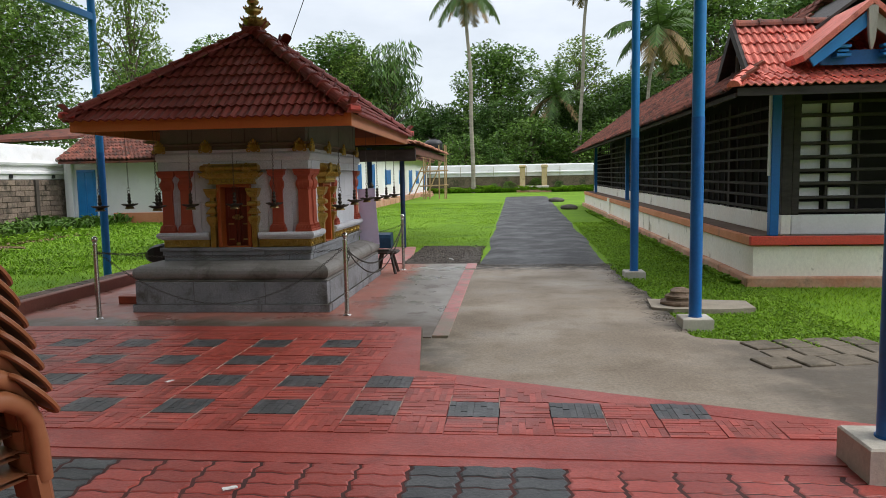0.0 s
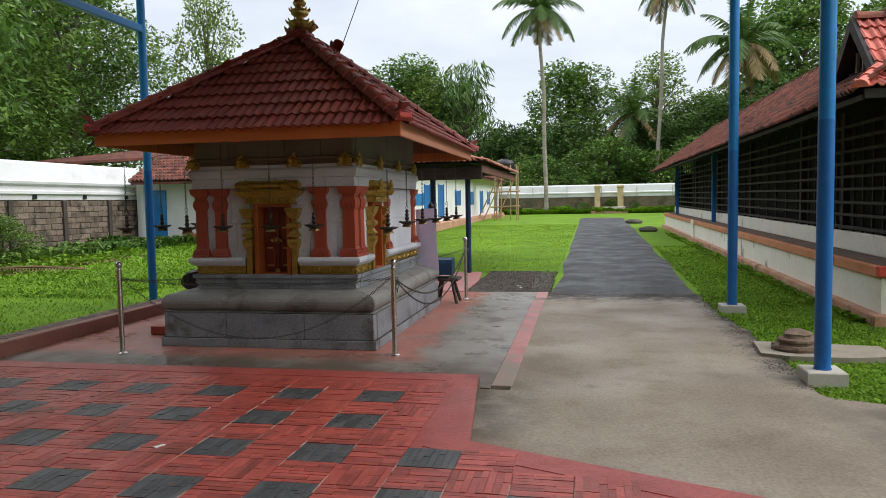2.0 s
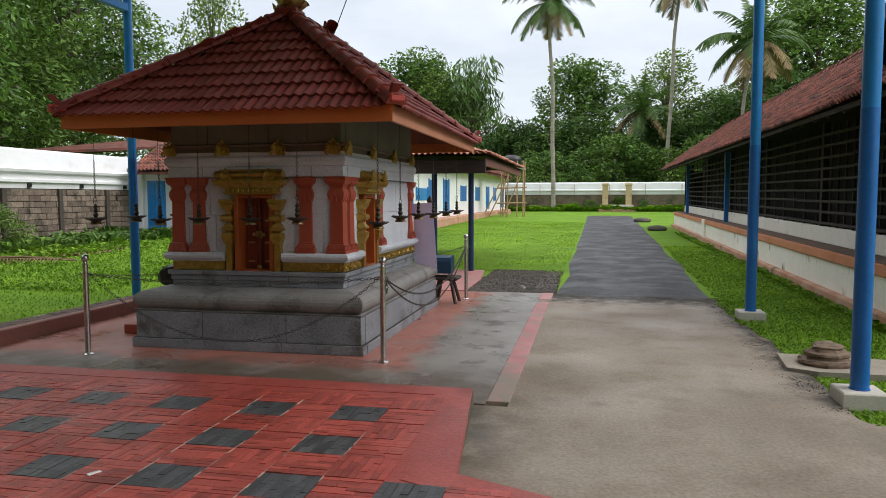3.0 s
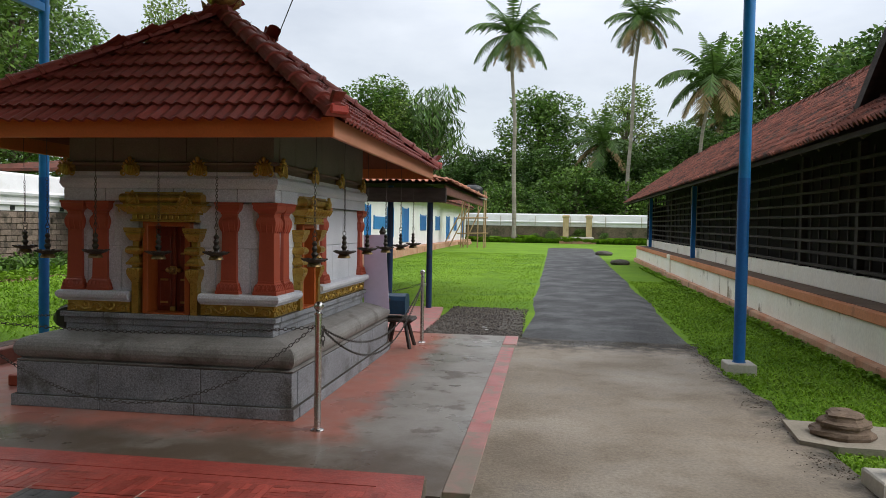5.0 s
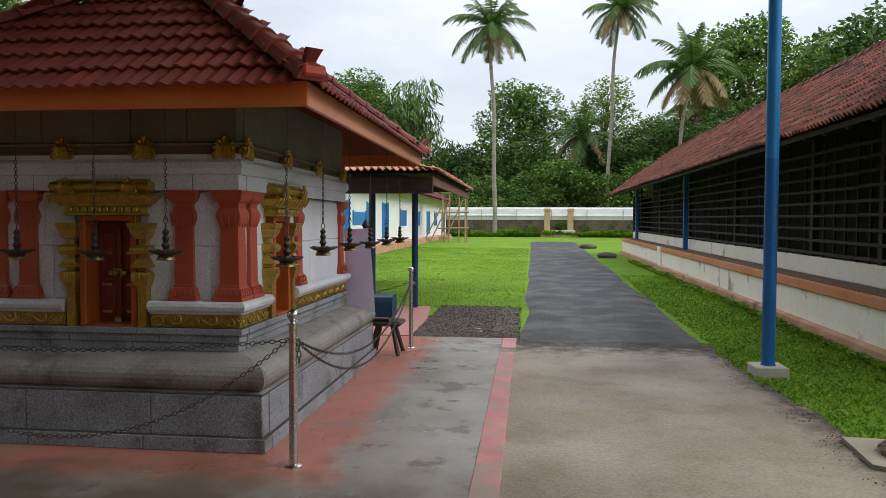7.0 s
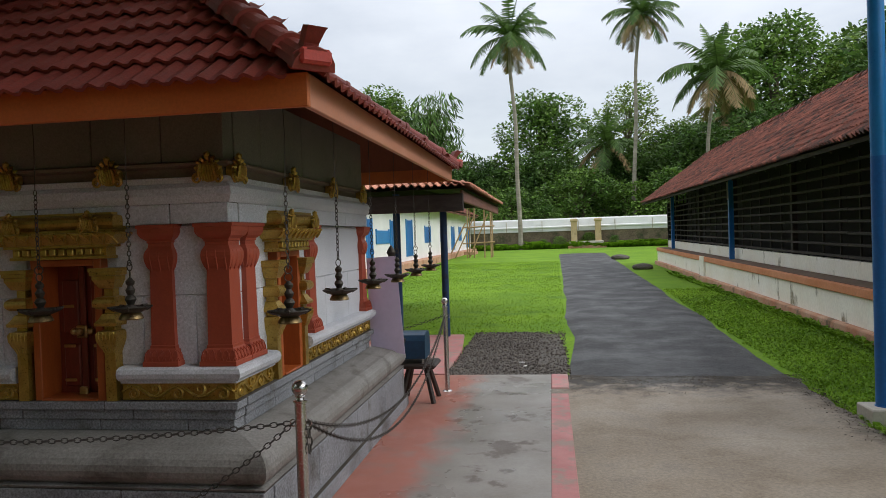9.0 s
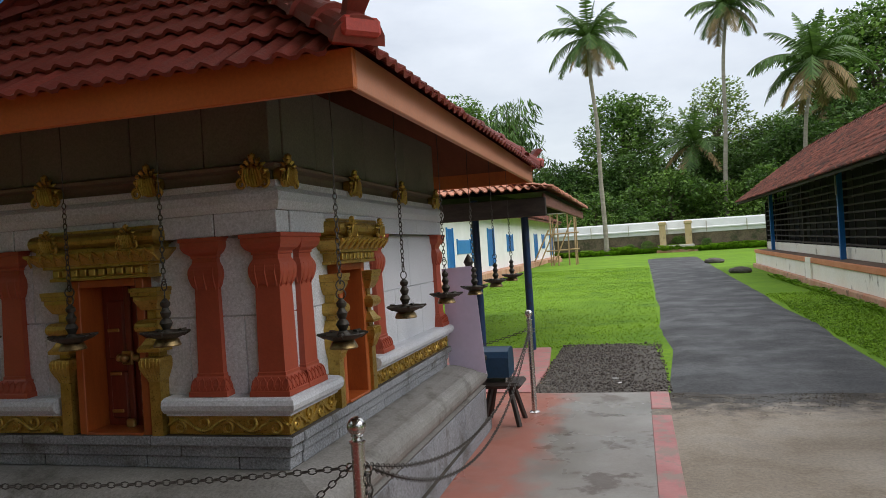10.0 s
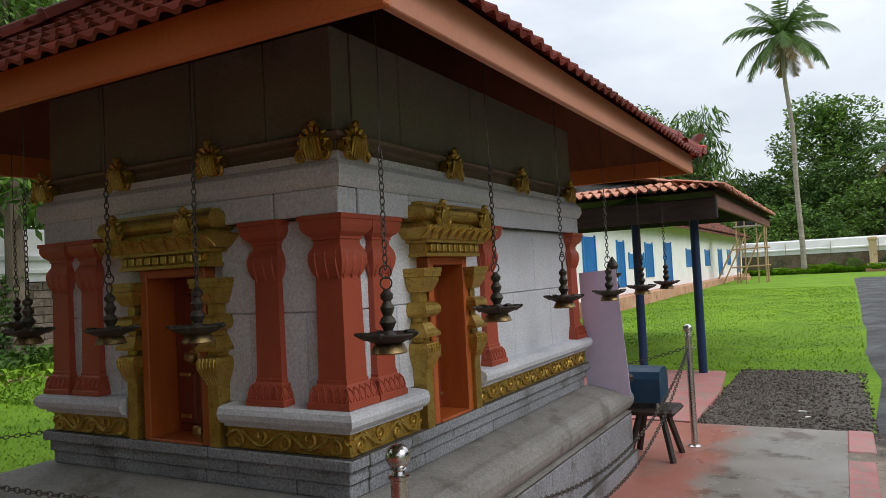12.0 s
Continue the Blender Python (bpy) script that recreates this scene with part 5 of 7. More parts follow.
while y < HL - 0.3:
    piece("post" if n_bar % 6 == 0 else "upright", POST if n_bar % 6 == 0 else BAR, hall, pose(4.07, y, 0.94))
    y += 0.38 if y < 16 else 0.8
    n_bar += 1
RAIL_F = mesh_from("rail", boxed(0, 2.6, -0.035, 0.035, -0.022, 0.022, bevel=0.005), M_BLACKWOOD)
for z in RAIL_Z:
    for k in range(2):
        piece("rail", RAIL_F, hall, pose(4.02 + 2.6 * k, 10.76, z + rg.uniform(-0.006, 0.006), rg.uniform(-4, 4), 0, 0))
for k in range(11):
    piece("post" if k in (0, 6) else "upright", POST if k in (0, 6) else BAR, hall, pose(4.2 + 0.42 * k, 10.78, 0.94))
part("corner_post", boxed(4.0, 4.14, 10.70, 10.84, 0.94, 2.75, bevel=0.008), M_BLACKWOOD, hall)
for y in (10.60, 24.4, 34.2):
    bm = boxed(3.80, 3.92, y - 0.06, y + 0.06, 0.66, 2.72, bevel=0.008)
    col = part("column", bm, M_BLUE_D, hall, "blue painted square verandah column")
    part("column_strip", boxed(3.775, 3.80, y - 0.03, y + 0.03, 1.5 if y < 12 else 2.2, 2.68), M_WHITE if y < 12 else M_GREYWOOD, col)
# roof
EX, EZ, RXH, RZH = 3.02, 2.58, 5.6, 4.42
hs = math.atan2(RZH - EZ, RXH - EX)
bm = bmesh.new()
loft(bm, [[(EX + 0.03, yy, EZ - 0.03), (RXH, yy, RZH - 0.03), (2 * RXH - EX, yy, EZ - 0.03), (2 * RXH - EX, yy, EZ - 0.07), (RXH, yy, RZH - 0.08), (EX + 0.03, yy, EZ - 0.07)] for yy in (10.9, HL + 0.5)])
part("roof_deck", bm, M_BLACKWOOD, hall)
bm = bmesh.new()
loft(bm, [[(EX + 0.03, 9.66, EZ - 0.03 - d), (EX + 0.03, 10.9, EZ - 0.03 - d), (EX + 0.77, 10.9, EZ + 0.50 - d)] for d in (0, 0.04)])
part("corner_deck", bm, M_BLACKWOOD, hall)
RAFTER = mesh_from("rafter", boxed(0, 1.35, -0.03, 0.03, -0.05, 0.0), M_BLACKWOOD)
for k in range(42):
    piece("rafter", RAFTER, hall, pose(EX + 0.06, 10.9 + 0.62 * k, EZ - 0.055, 0, -math.degrees(hs), 0))
part("eave_board", boxed(EX + 0.01, EX + 0.04, 9.66, HL + 0.5, EZ - 0.075, EZ - 0.02), M_BLACKWOOD, hall)
OLD = tile_mesh(0.21, 0.30, M_OLD_TILE, 0.058)
OLD_S = tile_mesh(0.21, 0.30, M_OLD_TILE_S, 0.058)
u, v = Vector((0, 1, 0)), Vector((math.cos(hs), 0, math.sin(hs)))
u = Vector((0, -1, 0))
n = u.cross(v)
old_jobs = []
for c in range(13):
    for i in range(int((HL + 0.5 - 9.72) / 0.205)):
        yy = 9.75 + 0.205 * i
        # the front corner is hipped towards the skirt roof, and the wing stands on the slope
        if yy > 9.62 + 1.66 * c * 0.245 * math.cos(hs) and not (abs(yy - 11.05) < 0.8 and c > 3):
            old_jobs.append((yy, c))
rest = []
cnt = 0
for yy, c in sorted(old_jobs):
    sag = 0.03 * noise.noise((yy * 0.25, c * 0.2, 7))
    m = slope_pose((EX, yy, EZ + sag), u, v, n, 0, c * 0.245 - 0.06) @ pose(0, rg.uniform(-0.012, 0.012), rg.uniform(0, 0.012), rg.uniform(-1.5, 1.5), rg.uniform(-2, 2), rg.uniform(-2.5, 2.5))
    if cnt < 290:
        piece("roof_tile", OLD, hall, m)
        cnt += 1
    else:
        rest.append(m)
merged(OLD_S, rest, "far_roof_tiles", M_OLD_TILE_S, hall)
CAP_OLD = cap_mesh(0.1, 0.33, M_OLD_TILE, "ridge_tile")
for k in range(80):
    piece("ridge_tile", CAP_OLD, hall, pose(RXH, 11.2 + 0.32 * k, RZH + 0.05 + rg.uniform(-0.01, 0.01), 0, 0, rg.uniform(-2, 2)))

# front wing of the hall: cross roof with an open gable end to the path and a small blue gablet above a red tiled skirt
GY, GZ, GX0_, WR = 11.05, 3.62, 3.40, 0.80
NEWT = tile_mesh(0.21, 0.30, M_RED_TILE, 0.03)
gs = math.atan2(GZ - 2.84, WR)
bm = bmesh.new()
loft(bm, [[(x, GY - WR, 2.84), (x, GY, GZ - 0.02), (x, GY + WR, 2.84), (x, GY + WR, 2.80), (x, GY, GZ - 0.07), (x, GY - WR, 2.80)] for x in (GX0_, 9.4)])
part("wing_deck", bm, M_BLACKWOOD, hall)
u2, v2 = Vector((1, 0, 0)), Vector((0, math.cos(gs), math.sin(gs)))
n2 = u2.cross(v2)
for c in range(5):
    for i in range(20):
        xx = GX0_ + 0.10 + 0.205 * i
        piece("wing_tile", NEWT, hall, slope_pose((xx, GY - WR, 2.84), u2, v2, n2, 0, c * 0.235 - 0.03) @ pose(0, 0, rg.uniform(0, 0.01), rg.uniform(-1, 1), rg.uniform(-1.5, 1.5), rg.uniform(-2, 2)))
for i in range(8):
    piece("ridge_tile", CAP_OLD, hall, pose(GX0_ + 0.32 * i, GY, GZ + 0.03, 0, 0, -90))
for s in (-1, 1):
    bm = bmesh.new()
    loft(bm, [[(GX0_ - 0.05 + dx, GY, GZ + 0.05), (GX0_ - 0.05 + dx, GY, GZ - 0.12), (GX0_ - 0.05 + dx, GY + s * (WR + 0.06), 2.68), (GX0_ - 0.05 + dx, GY + s * (WR + 0.06), 2.84)] for dx in (0, 0.05)])
    part("verge_board", bm, M_BLACKWOOD, hall)
# black plate stands in for the dark inside of the open gable
bm = bmesh.new()
loft(bm, [[(GX0_ + 0.25 + dx, GY - WR + 0.08, 2.8), (GX0_ + 0.25 + dx, GY + WR - 0.08, 2.8), (GX0_ + 0.25 + dx, GY, GZ - 0.08)] for dx in (0, 0.04)])
part("gable_infill", bm, M_BLACKWOOD, hall)
for k in range(-2, 3):
    part("gable_bar", boxed(GX0_ + 0.1, GX0_ + 0.14, GY + 0.22 * k - 0.02, GY + 0.22 * k + 0.02, 2.82, GZ - 0.12 - abs(k) * 0.23), M_GREYWOOD, hall)
# red skirt roof under the gablet
ss = math.atan2(0.24, 0.55)
v3 = Vector((0, math.cos(ss), math.sin(ss)))
n3 = u2.cross(v3)
bm = bmesh.new()
loft(bm, [[(x, 9.62, 2.62), (x, 10.4, 2.96), (x, 10.4, 2.92), (x, 9.62, 2.57)] for x in (3.5, 9.4)])
part("skirt_deck", bm, M_BLACKWOOD, hall)
for c in range(3):
    for i in range(17):
        if 3.13 + 0.205 * i < EX + 0.1 + c * 0.24 * 0.6:
            continue
        piece("skirt_tile", NEWT, hall, slope_pose((3.13 + 0.205 * i, 9.62, 2.62), u2, v3, n3, 0, c * 0.24 - 0.03) @ pose(0, 0, rg.uniform(0, 0.01), rg.uniform(-1, 1), rg.uniform(-1.5, 1.5), rg.uniform(-2, 2)))
bm = bmesh.new()
loft(bm, [[(EX + 0.06, 9.64, 2.60 - d), (3.5, 9.64, 2.60 - d), (3.5, 10.38, 2.92 - d)] for d in (0, 0.04)])
part("corner_deck", bm, M_BLACKWOOD, hall)
HIP_RED = cap_mesh(0.075, 0.30, M_RED_TILE)
for k in range(3):
    piece("hip_tile", HIP_RED, hall, slope_pose((EX - 0.02, 9.60, EZ + 0.07), Vector((0.857, -0.516, 0)), Vector((0.49, 0.813, 0.35)).normalized(), Vector((-0.18, -0.3, 0.937)), 0, 0.27 * k))
part("skirt_board", boxed(EX + 0.04, 9.4, 9.63, 9.67, 2.52, 2.62), M_BLACKWOOD, hall)
# the gablet
GC, GP, GW = 4.70, 3.68, 0.72
gab = part("gablet", boxed(GC - 0.5, GC + 0.5, 10.02, 10.06, 2.92, 3.1), M_BLUE_D, hall, "small blue-boarded gablet")
for s in (-1, 1):
    bm = bmesh.new()
    loft(bm, [[(GC, yy, GP - 0.10), (GC, yy, GP - 0.30), (GC + s * GW * 0.92, yy, 2.88), (GC + s * GW, yy, 2.98)] for yy in (9.80, 9.84)])
    part("bargeboard", bm, M_BLUE if s < 0 else M_GREYWOOD, gab, "painted bargeboard")
    bm = bmesh.new()
    loft(bm, [[(GC, yy, GP + 0.02), (GC, yy, GP - 0.06), (GC + s * (GW + 0.08), yy, 2.94), (GC + s * (GW + 0.1), yy, 3.02)] for yy in (9.74, 11.0)])
    part("gablet_roof", bm, M_RED_TILE, gab)
    part("bracket", boxed(GC + s * 0.28 - 0.09, GC + s * 0.28 + 0.09, 9.86, 10.0, 3.0, 3.04, bevel=0.006), M_BLUE, gab)
    part("bracket", boxed(GC + s * 0.28 - 0.07, GC + s * 0.28 + 0.07, 9.88, 10.0, 3.06, 3.09, bevel=0.006), M_BLUE, gab)
    part("bracket", boxed(GC + s * 0.28 - 0.09, GC + s * 0.28 + 0.09, 9.86, 10.0, 3.11, 3.15, bevel=0.006), M_BLUE, gab)
bm = bmesh.new()
square_loft(bm, GC, 9.77, [(0.01, 0.015, GP - 0.62), (0.035, 0.025, GP - 0.5), (0.05, 0.03, GP - 0.3), (0.06, 0.03, GP - 0.08)])
part("pendant", bm, M_GREYWOOD, gab)
hall.rotation_euler = (radians(0.35), 0, radians(-0.8))

# ---------------------------------------------------------------- boundary walls
lw = group_at("wall_west", -17.6, 18, 0, "laterite boundary wall with whitewashed moulded coping", "wall", kind="structure")
part("core", boxed(-18.3, -17.55, 2.0, 27.6, -0.2, 1.80), M_MORTAR, lw)
part("coping", loft(bmesh.new(), [[(-17.50, y, 1.80), (-17.48, y, 1.98), (-17.40, y, 2.0), (-17.40, y, 2.08), (-17.48, y, 2.12), (-17.48, y, 2.28), (-17.36, y, 2.32), (-17.34, y, 2.40), (-17.46, y, 2.48), (-17.60, y, 3.0), (-17.75, y, 3.08), (-18.3, y, 3.08), (-18.3, y, 1.80)] for y in (2.0, 27.6)]), M_WHITE, lw, "whitewashed moulded coping")
LB = mesh_from("laterite_block", boxed(-0.2, 0.05, -0.235, 0.235, 0.0, 0.185, bevel=0.012), M_LATERITE)
rl = random.Random(12)
for j in range(9):
    for i in range(34):
        yy = 11.2 + 0.48 * i + (0.24 if j % 2 else 0)
        if yy > 27.3:
            continue
        piece("laterite_block", LB, lw, pose(-17.53 + rl.uniform(-0.02, 0.02), yy, 0.0 + 0.198 * j, rl.uniform(-1, 1), 0, rl.uniform(-1.5, 1.5)))
for yy in (13.5, 15.9, 18.3, 20.7, 23.1, 25.5):
    part("pilaster", boxed(-17.6, -17.40, yy - 0.09, yy + 0.09, -0.1, 1.80, bevel=0.01), M_MORTAR, lw)
    # black block paints in the dark of the hole; nothing is cut out
    part("drain_hole", boxed(-17.52, -17.44, yy + 1.0, yy + 1.16, 1.83, 1.97), M_BLACK, lw)

fw = group_at("wall_north", 0, 66, 0.3, "far laterite boundary wall with white coping", "wall", kind="structure")
part("laterite", boxed(-40, 45, 66.0, 66.4, 0.0, 1.72), M_LATERITE_F, fw)
part("coping", loft(bmesh.new(), [[(x, 65.95, 1.72), (x, 65.92, 2.0), (x, 65.85, 2.03), (x, 65.85, 2.12), (x, 65.95, 2.18), (x, 66.05, 2.7), (x, 66.15, 2.80), (x, 66.5, 2.80), (x, 66.5, 1.72)] for x in (-40, 45)]), M_WHITE, fw)
for x in range(-20, 20, 3):
    part("coping_joint", boxed(x + 0.7, x + 0.76, 65.83, 65.95, 1.75, 2.6), M_PAD, fw)
gate = group_at("gate_pillars", 2.2, 65.2, 0.3, "pair of cream gate pillars over a low laterite bench", "gate")
M_YELLOW = mat("ochre_plaster", (0.50, 0.36, 0.19), (0.6, 0.46, 0.28), 1, 0.85, stain=(0.3, 0.2, 0.1), stain_at=0.58)
for x in (1.35, 3.3):
    bm = bmesh.new()
    square_loft(bm, x, 65.2, [(0.24, 0.24, 0.2), (0.24, 0.24, 2.45), (0.3, 0.3, 2.5), (0.3, 0.3, 2.66), (0.2, 0.2, 2.72)])
    part("pillar", bm, M_YELLOW, gate)
part("bench", boxed(0.95, 3.7, 64.7, 65.6, 0.2, 0.85, bevel=0.05), M_PAD, gate, "stained cement bench")
part("bench_step", boxed(0.8, 3.9, 64.4, 64.7, 0.2, 0.5, bevel=0.05), M_TERRA_W, gate)
# plain unseen walls and trees' feet close the place behind and to the east
# unseen wall, added this tall to block light from the south
struct("wall_south", boxed(-20, 14, -8.4, -8.0, -0.2, 5.9), M_LATERITE_F, "unseen dark wall added behind the forecourt to block southern light", "wall")
struct("wall_east", boxed(16.6, 17.0, -8.0, 9.0, -0.2, 2.2), M_WHITE, "whitewashed boundary wall beyond the hall", "wall")

# ---------------------------------------------------------------- long white building
wb = group_at("white_building", -7.3, 45, 0.2, "long whitewashed building with blue shutters and tiled roof", "building")
WX, WY0, WY1 = -7.2, 26.0, 64.5
k0 = 6.65 / 8.05
part("wall", boxed(WX - 5, WX, WY0, WY1, 0.0, 3.2), M_WHITE, wb)
part("plinth", boxed(WX - 0.02, WX + 0.5, WY0, WY1, 0.0, 0.5, bevel=0.03), M_TERRA_W, wb, "terracotta verandah plinth")
rg = random.Random(3)
for ya, yb, za, zb, lit in ((31.0, 32.4, 0.6, 2.6, 0), (35.4, 36.4, 0.6, 2.5, 0), (37.2, 39.8, 1.35, 2.0, 1), (40.2, 41.6, 0.9, 2.5, 0), (44.2, 45.9, 0.55, 2.6, 0), (50.2, 52.3, 1.25, 2.3, 0), (56.8, 58.6, 1.25, 2.3, 0), (62.6, 64.3, 0.5, 2.4, 0), (67.4, 69.0, 1.2, 2.4, 0), (73.0, 75.2, 0.5, 2.3, 0)):
    ya, yb = 6.0 + (ya - 6.0) * k0, 6.0 + (yb - 6.0) * k0
    za, zb = 1.45 + (za - 1.45) * k0 + 0.0, 1.45 + (zb - 1.45) * k0
    w = part("window" if za > 0.9 else "door", boxed(WX - 0.05, WX + 0.03, ya, yb, za, zb, bevel=0.01), M_BLUE if lit else M_BLUE_D, wb, "pale blue window" if lit else "blue shutter")
    part("frame", boxed(WX, WX + 0.05, ya - 0.05, ya + 0.03, za, zb + 0.05), M_BLUE, w)
    part("frame", boxed(WX, WX + 0.05, yb - 0.03, yb + 0.05, za, zb + 0.05), M_BLUE, w)
bm = bmesh.new()
loft(bm, [[(WX + 0.6, y, 3.12), (WX - 2.6, y, 4.9), (WX - 6.0, y, 3.12), (WX - 6.0, y, 3.04), (WX - 2.6, y, 4.8), (WX + 0.6, y, 3.02)] for y in (WY0 - 0.5, WY1 + 0.4)])
roof = part("roof", bm, M_OLD_TILE_S, wb, "weathered tiled roof")
wt = []
ws = math.atan2(4.9 - 3.12, 3.2)
uu, vv = Vector((0, -1, 0)), Vector((-math.cos(ws), 0, math.sin(ws)))
uu = Vector((0, 1, 0))
nn = uu.cross(vv)
for c in range(10):
    for i in range(95):
        wt.append(slope_pose((WX + 0.6, WY0 - 0.4 + 0.42 * i, 3.14), uu, vv, nn, 0, c * 0.4) @ pose(0, 0, 0.0, rg.uniform(-1, 1), 0, 0) @ Matrix.Diagonal((2.0, 1.4, 1.6, 1)))
merged(OLD_S, wt, "roof_tiles", M_OLD_TILE_S, wb)
part("step_block", boxed(WX + 0.5, WX + 1.3, 55.5, 57.5, 0.0, 0.45, bevel=0.03), M_TERRA_W, wb)

# ---------------------------------------------------------------- house at the wall's end
lh = group_at("store_house", -13.5, 27, 0, "white store house with blue door and sagging tiled roof", "house")
part("wall", boxed(-17.3, -9.0, 27.0, 33.0, -0.1, 2.75), M_WHITE, lh)
part("dado", boxed(-15.3, -9.0, 26.9, 27.0, -0.1, 0.45, bevel=0.02), M_TERRA, lh, "terracotta dado and plinth")
d = part("door", boxed(-16.75, -16.0, 26.93, 27.02, -0.05, 2.15, bevel=0.01), M_BLUE, lh, "bright blue wooden door")
part("door_panel", boxed(-16.70, -16.40, 26.90, 26.95, 0.1, 2.05, bevel=0.02), M_BLUE, d)
part("door_panel", boxed(-16.35, -16.05, 26.90, 26.95, 0.1, 2.05, bevel=0.02), M_BLUE, d)
part("door_post", boxed(-17.1, -16.9, 26.85, 27.0, -0.1, 2.55, bevel=0.02), M_WHITE, lh)
bm = bmesh.new()
loft(bm, [[(x, 26.2, 2.45), (x, 30.0, 4.3), (x, 33.8, 2.45), (x, 33.8, 2.37), (x, 30.0, 4.2), (x, 26.2, 2.37)] for x in (-17.0, -8.4)])
part("roof_deck", bm, M_OLD_TILE_S, lh)
ls = math.atan2(1.85, 3.8)
v4 = Vector((0, math.cos(ls), math.sin(ls)))
n4 = u2.cross(v4)
lt = []
for c in range(14):
    for i in range(26):
        lt.append(slope_pose((-16.9 + 0.33 * i, 26.2, 2.46), u2, v4, n4, 0, c * 0.3) @ pose(0, 0, rg.uniform(0, 0.02), rg.uniform(-1, 1), rg.uniform(-3, 3), rg.uniform(-2, 2)) @ Matrix.Diagonal((1.6, 1.15, 1.6, 1)))
merged(OLD_S, lt, "roof_tiles", M_OLD_TILE_S, lh)
for s in (0, 1):
    bm = bmesh.new()
    tube(bm, [(-17.1, 26.3 + 7.4 * s, 2.5), (-17.1, 30.0, 4.35)], 0.07, 6)
    part("verge_rafter", bm, M_GREYWOOD, lh)
part("lean_roof", loft(bmesh.new(), [[(-21.5, 24.0, 3.1), (-17.2, 28.0, 3.55), (-17.2, 28.0, 3.45), (-21.5, 24.0, 3.0)], [(-24, 27, 3.1), (-17.2, 32, 4.4), (-17.2, 32, 4.3), (-24, 27, 3.0)]]), M_OLD_TILE_S, lh)

# ---------------------------------------------------------------- open shed behind the shrine
shed = group_at("open_shed", -3.5, 17, 0, "low open tiled shed on dark blue posts", "shed")
SHX, SHY0, SHY1, SHZ = -1.68, 14.6, 21.5, 2.22
bm = bmesh.new()
ridx, ridz = -4.2, 2.85
cs = [(SHX, SHY0, SHZ), (SHX, SHY1, SHZ), (-6.8, SHY1, SHZ), (-6.8, SHY0, SHZ)]
lo_v = [bm.verts.new(p) for p in cs]
r0, r1 = bm.verts.new((ridx, SHY0 + 2.6, ridz)), bm.verts.new((ridx, SHY1 - 0.6, ridz))
for f in ((lo_v[0], lo_v[1], r1, r0), (lo_v[1], lo_v[2], r1), (lo_v[2], lo_v[3], r0, r1), (lo_v[3], lo_v[0], r0)):
    bm.faces.new(f)
bmesh.ops.solidify(bm, geom=bm.faces[:], thickness=0.04)
part("roof_deck", bm, M_BLACKWOOD, shed)
M_SHEDTILE = mat("orange_faded_tile", (0.42, 0.17, 0.10), (0.55, 0.27, 0.18), 3, 0.85, bump=0.4, bscale=40, grain=0.3, rnd=0.2, stain=(0.18, 0.1, 0.07), stain_scale=4, stain_at=0.58)
STILE = tile_mesh(0.22, 0.33, M_SHEDTILE, 0.04)
sl = math.atan2(ridz - SHZ, SHX - ridx)
vs_ = Vector((-math.cos(sl), 0, math.sin(sl)))
us_ = Vector((0, 1, 0))
ns_ = us_.cross(vs_)
for c in range(11):
    for i in range(31):
        yy = SHY0 + 0.1 + 0.22 * i
        if yy < SHY0 + c * 0.28 * math.cos(sl) or yy > SHY1 - 0.05:
            continue
        piece("roof_tile", STILE, shed, slope_pose((SHX, yy, SHZ + 0.02), us_, vs_, ns_, 0, c * 0.28 - 0.05) @ pose(0, 0, rg.uniform(0, 0.012), rg.uniform(-1, 1), rg.uniform(-2, 2), rg.uniform(-2, 2)))
sf = math.atan2(ridz - SHZ, 2.6)
vf_ = Vector((0, math.cos(sf), math.sin(sf)))
nf_ = u2.cross(vf_)
for c in range(2):
    for i in range(24):
        xx = SHX - 0.1 - 0.22 * i
        if xx > SHX - c * 0.28 * math.cos(sf):
            continue
        piece("roof_tile", STILE, shed, slope_pose((xx, SHY0, SHZ + 0.02), u2, vf_, nf_, 0, c * 0.28 - 0.05) @ pose(0, 0, rg.uniform(0, 0.012), rg.uniform(-1, 1), rg.uniform(-2, 2), rg.uniform(-2, 2)))
M_SHEDPOST = mat("navy_painted_post", (0.006, 0.028, 0.085), (0.012, 0.045, 0.12), 3, 0.45, bump=0.1, bscale=40, grain=0.2, stain=(0.02, 0.02, 0.025), stain_scale=6, stain_at=0.58)
M_SHEDBOARD = mat("brown_fascia_wood", (0.16, 0.07, 0.05), (0.22, 0.1, 0.07), 2, 0.7, stretch=(1, 1, 4))
part("front_beam", boxed(-6.8, SHX - 0.05, SHY0 + 0.12, SHY0 + 0.2, SHZ - 0.30, SHZ - 0.06, bevel=0.01), M_BLACKWOOD, shed, "dark front beam")
part("side_board", boxed(SHX - 0.10, SHX - 0.06, SHY0 + 0.2, SHY1, SHZ - 0.17, SHZ - 0.01, bevel=0.01), M_SHEDBOARD, shed, "brown side fascia board")
for x, y in ((-2.2, 15.97), (-2.86, 15.6), (-6.2, 15.6), (-6.2, 20.8)):
    part("post", lathe(bmesh.new(), x, y, [(0.055, 0.0), (0.055, SHZ + 0.02)], 14), M_SHEDPOST, shed, "dark navy round post", smooth=True)
struct("floor_shed", prism(bmesh.new(), [(-6.5, 12.96), (-1.78, 12.96), (-1.80, 14.6), (-1.95, 16.15), (-6.5, 16.15)], -0.2, 0.025), M_PINK, "worn pink cement floor of the shed", "floor")


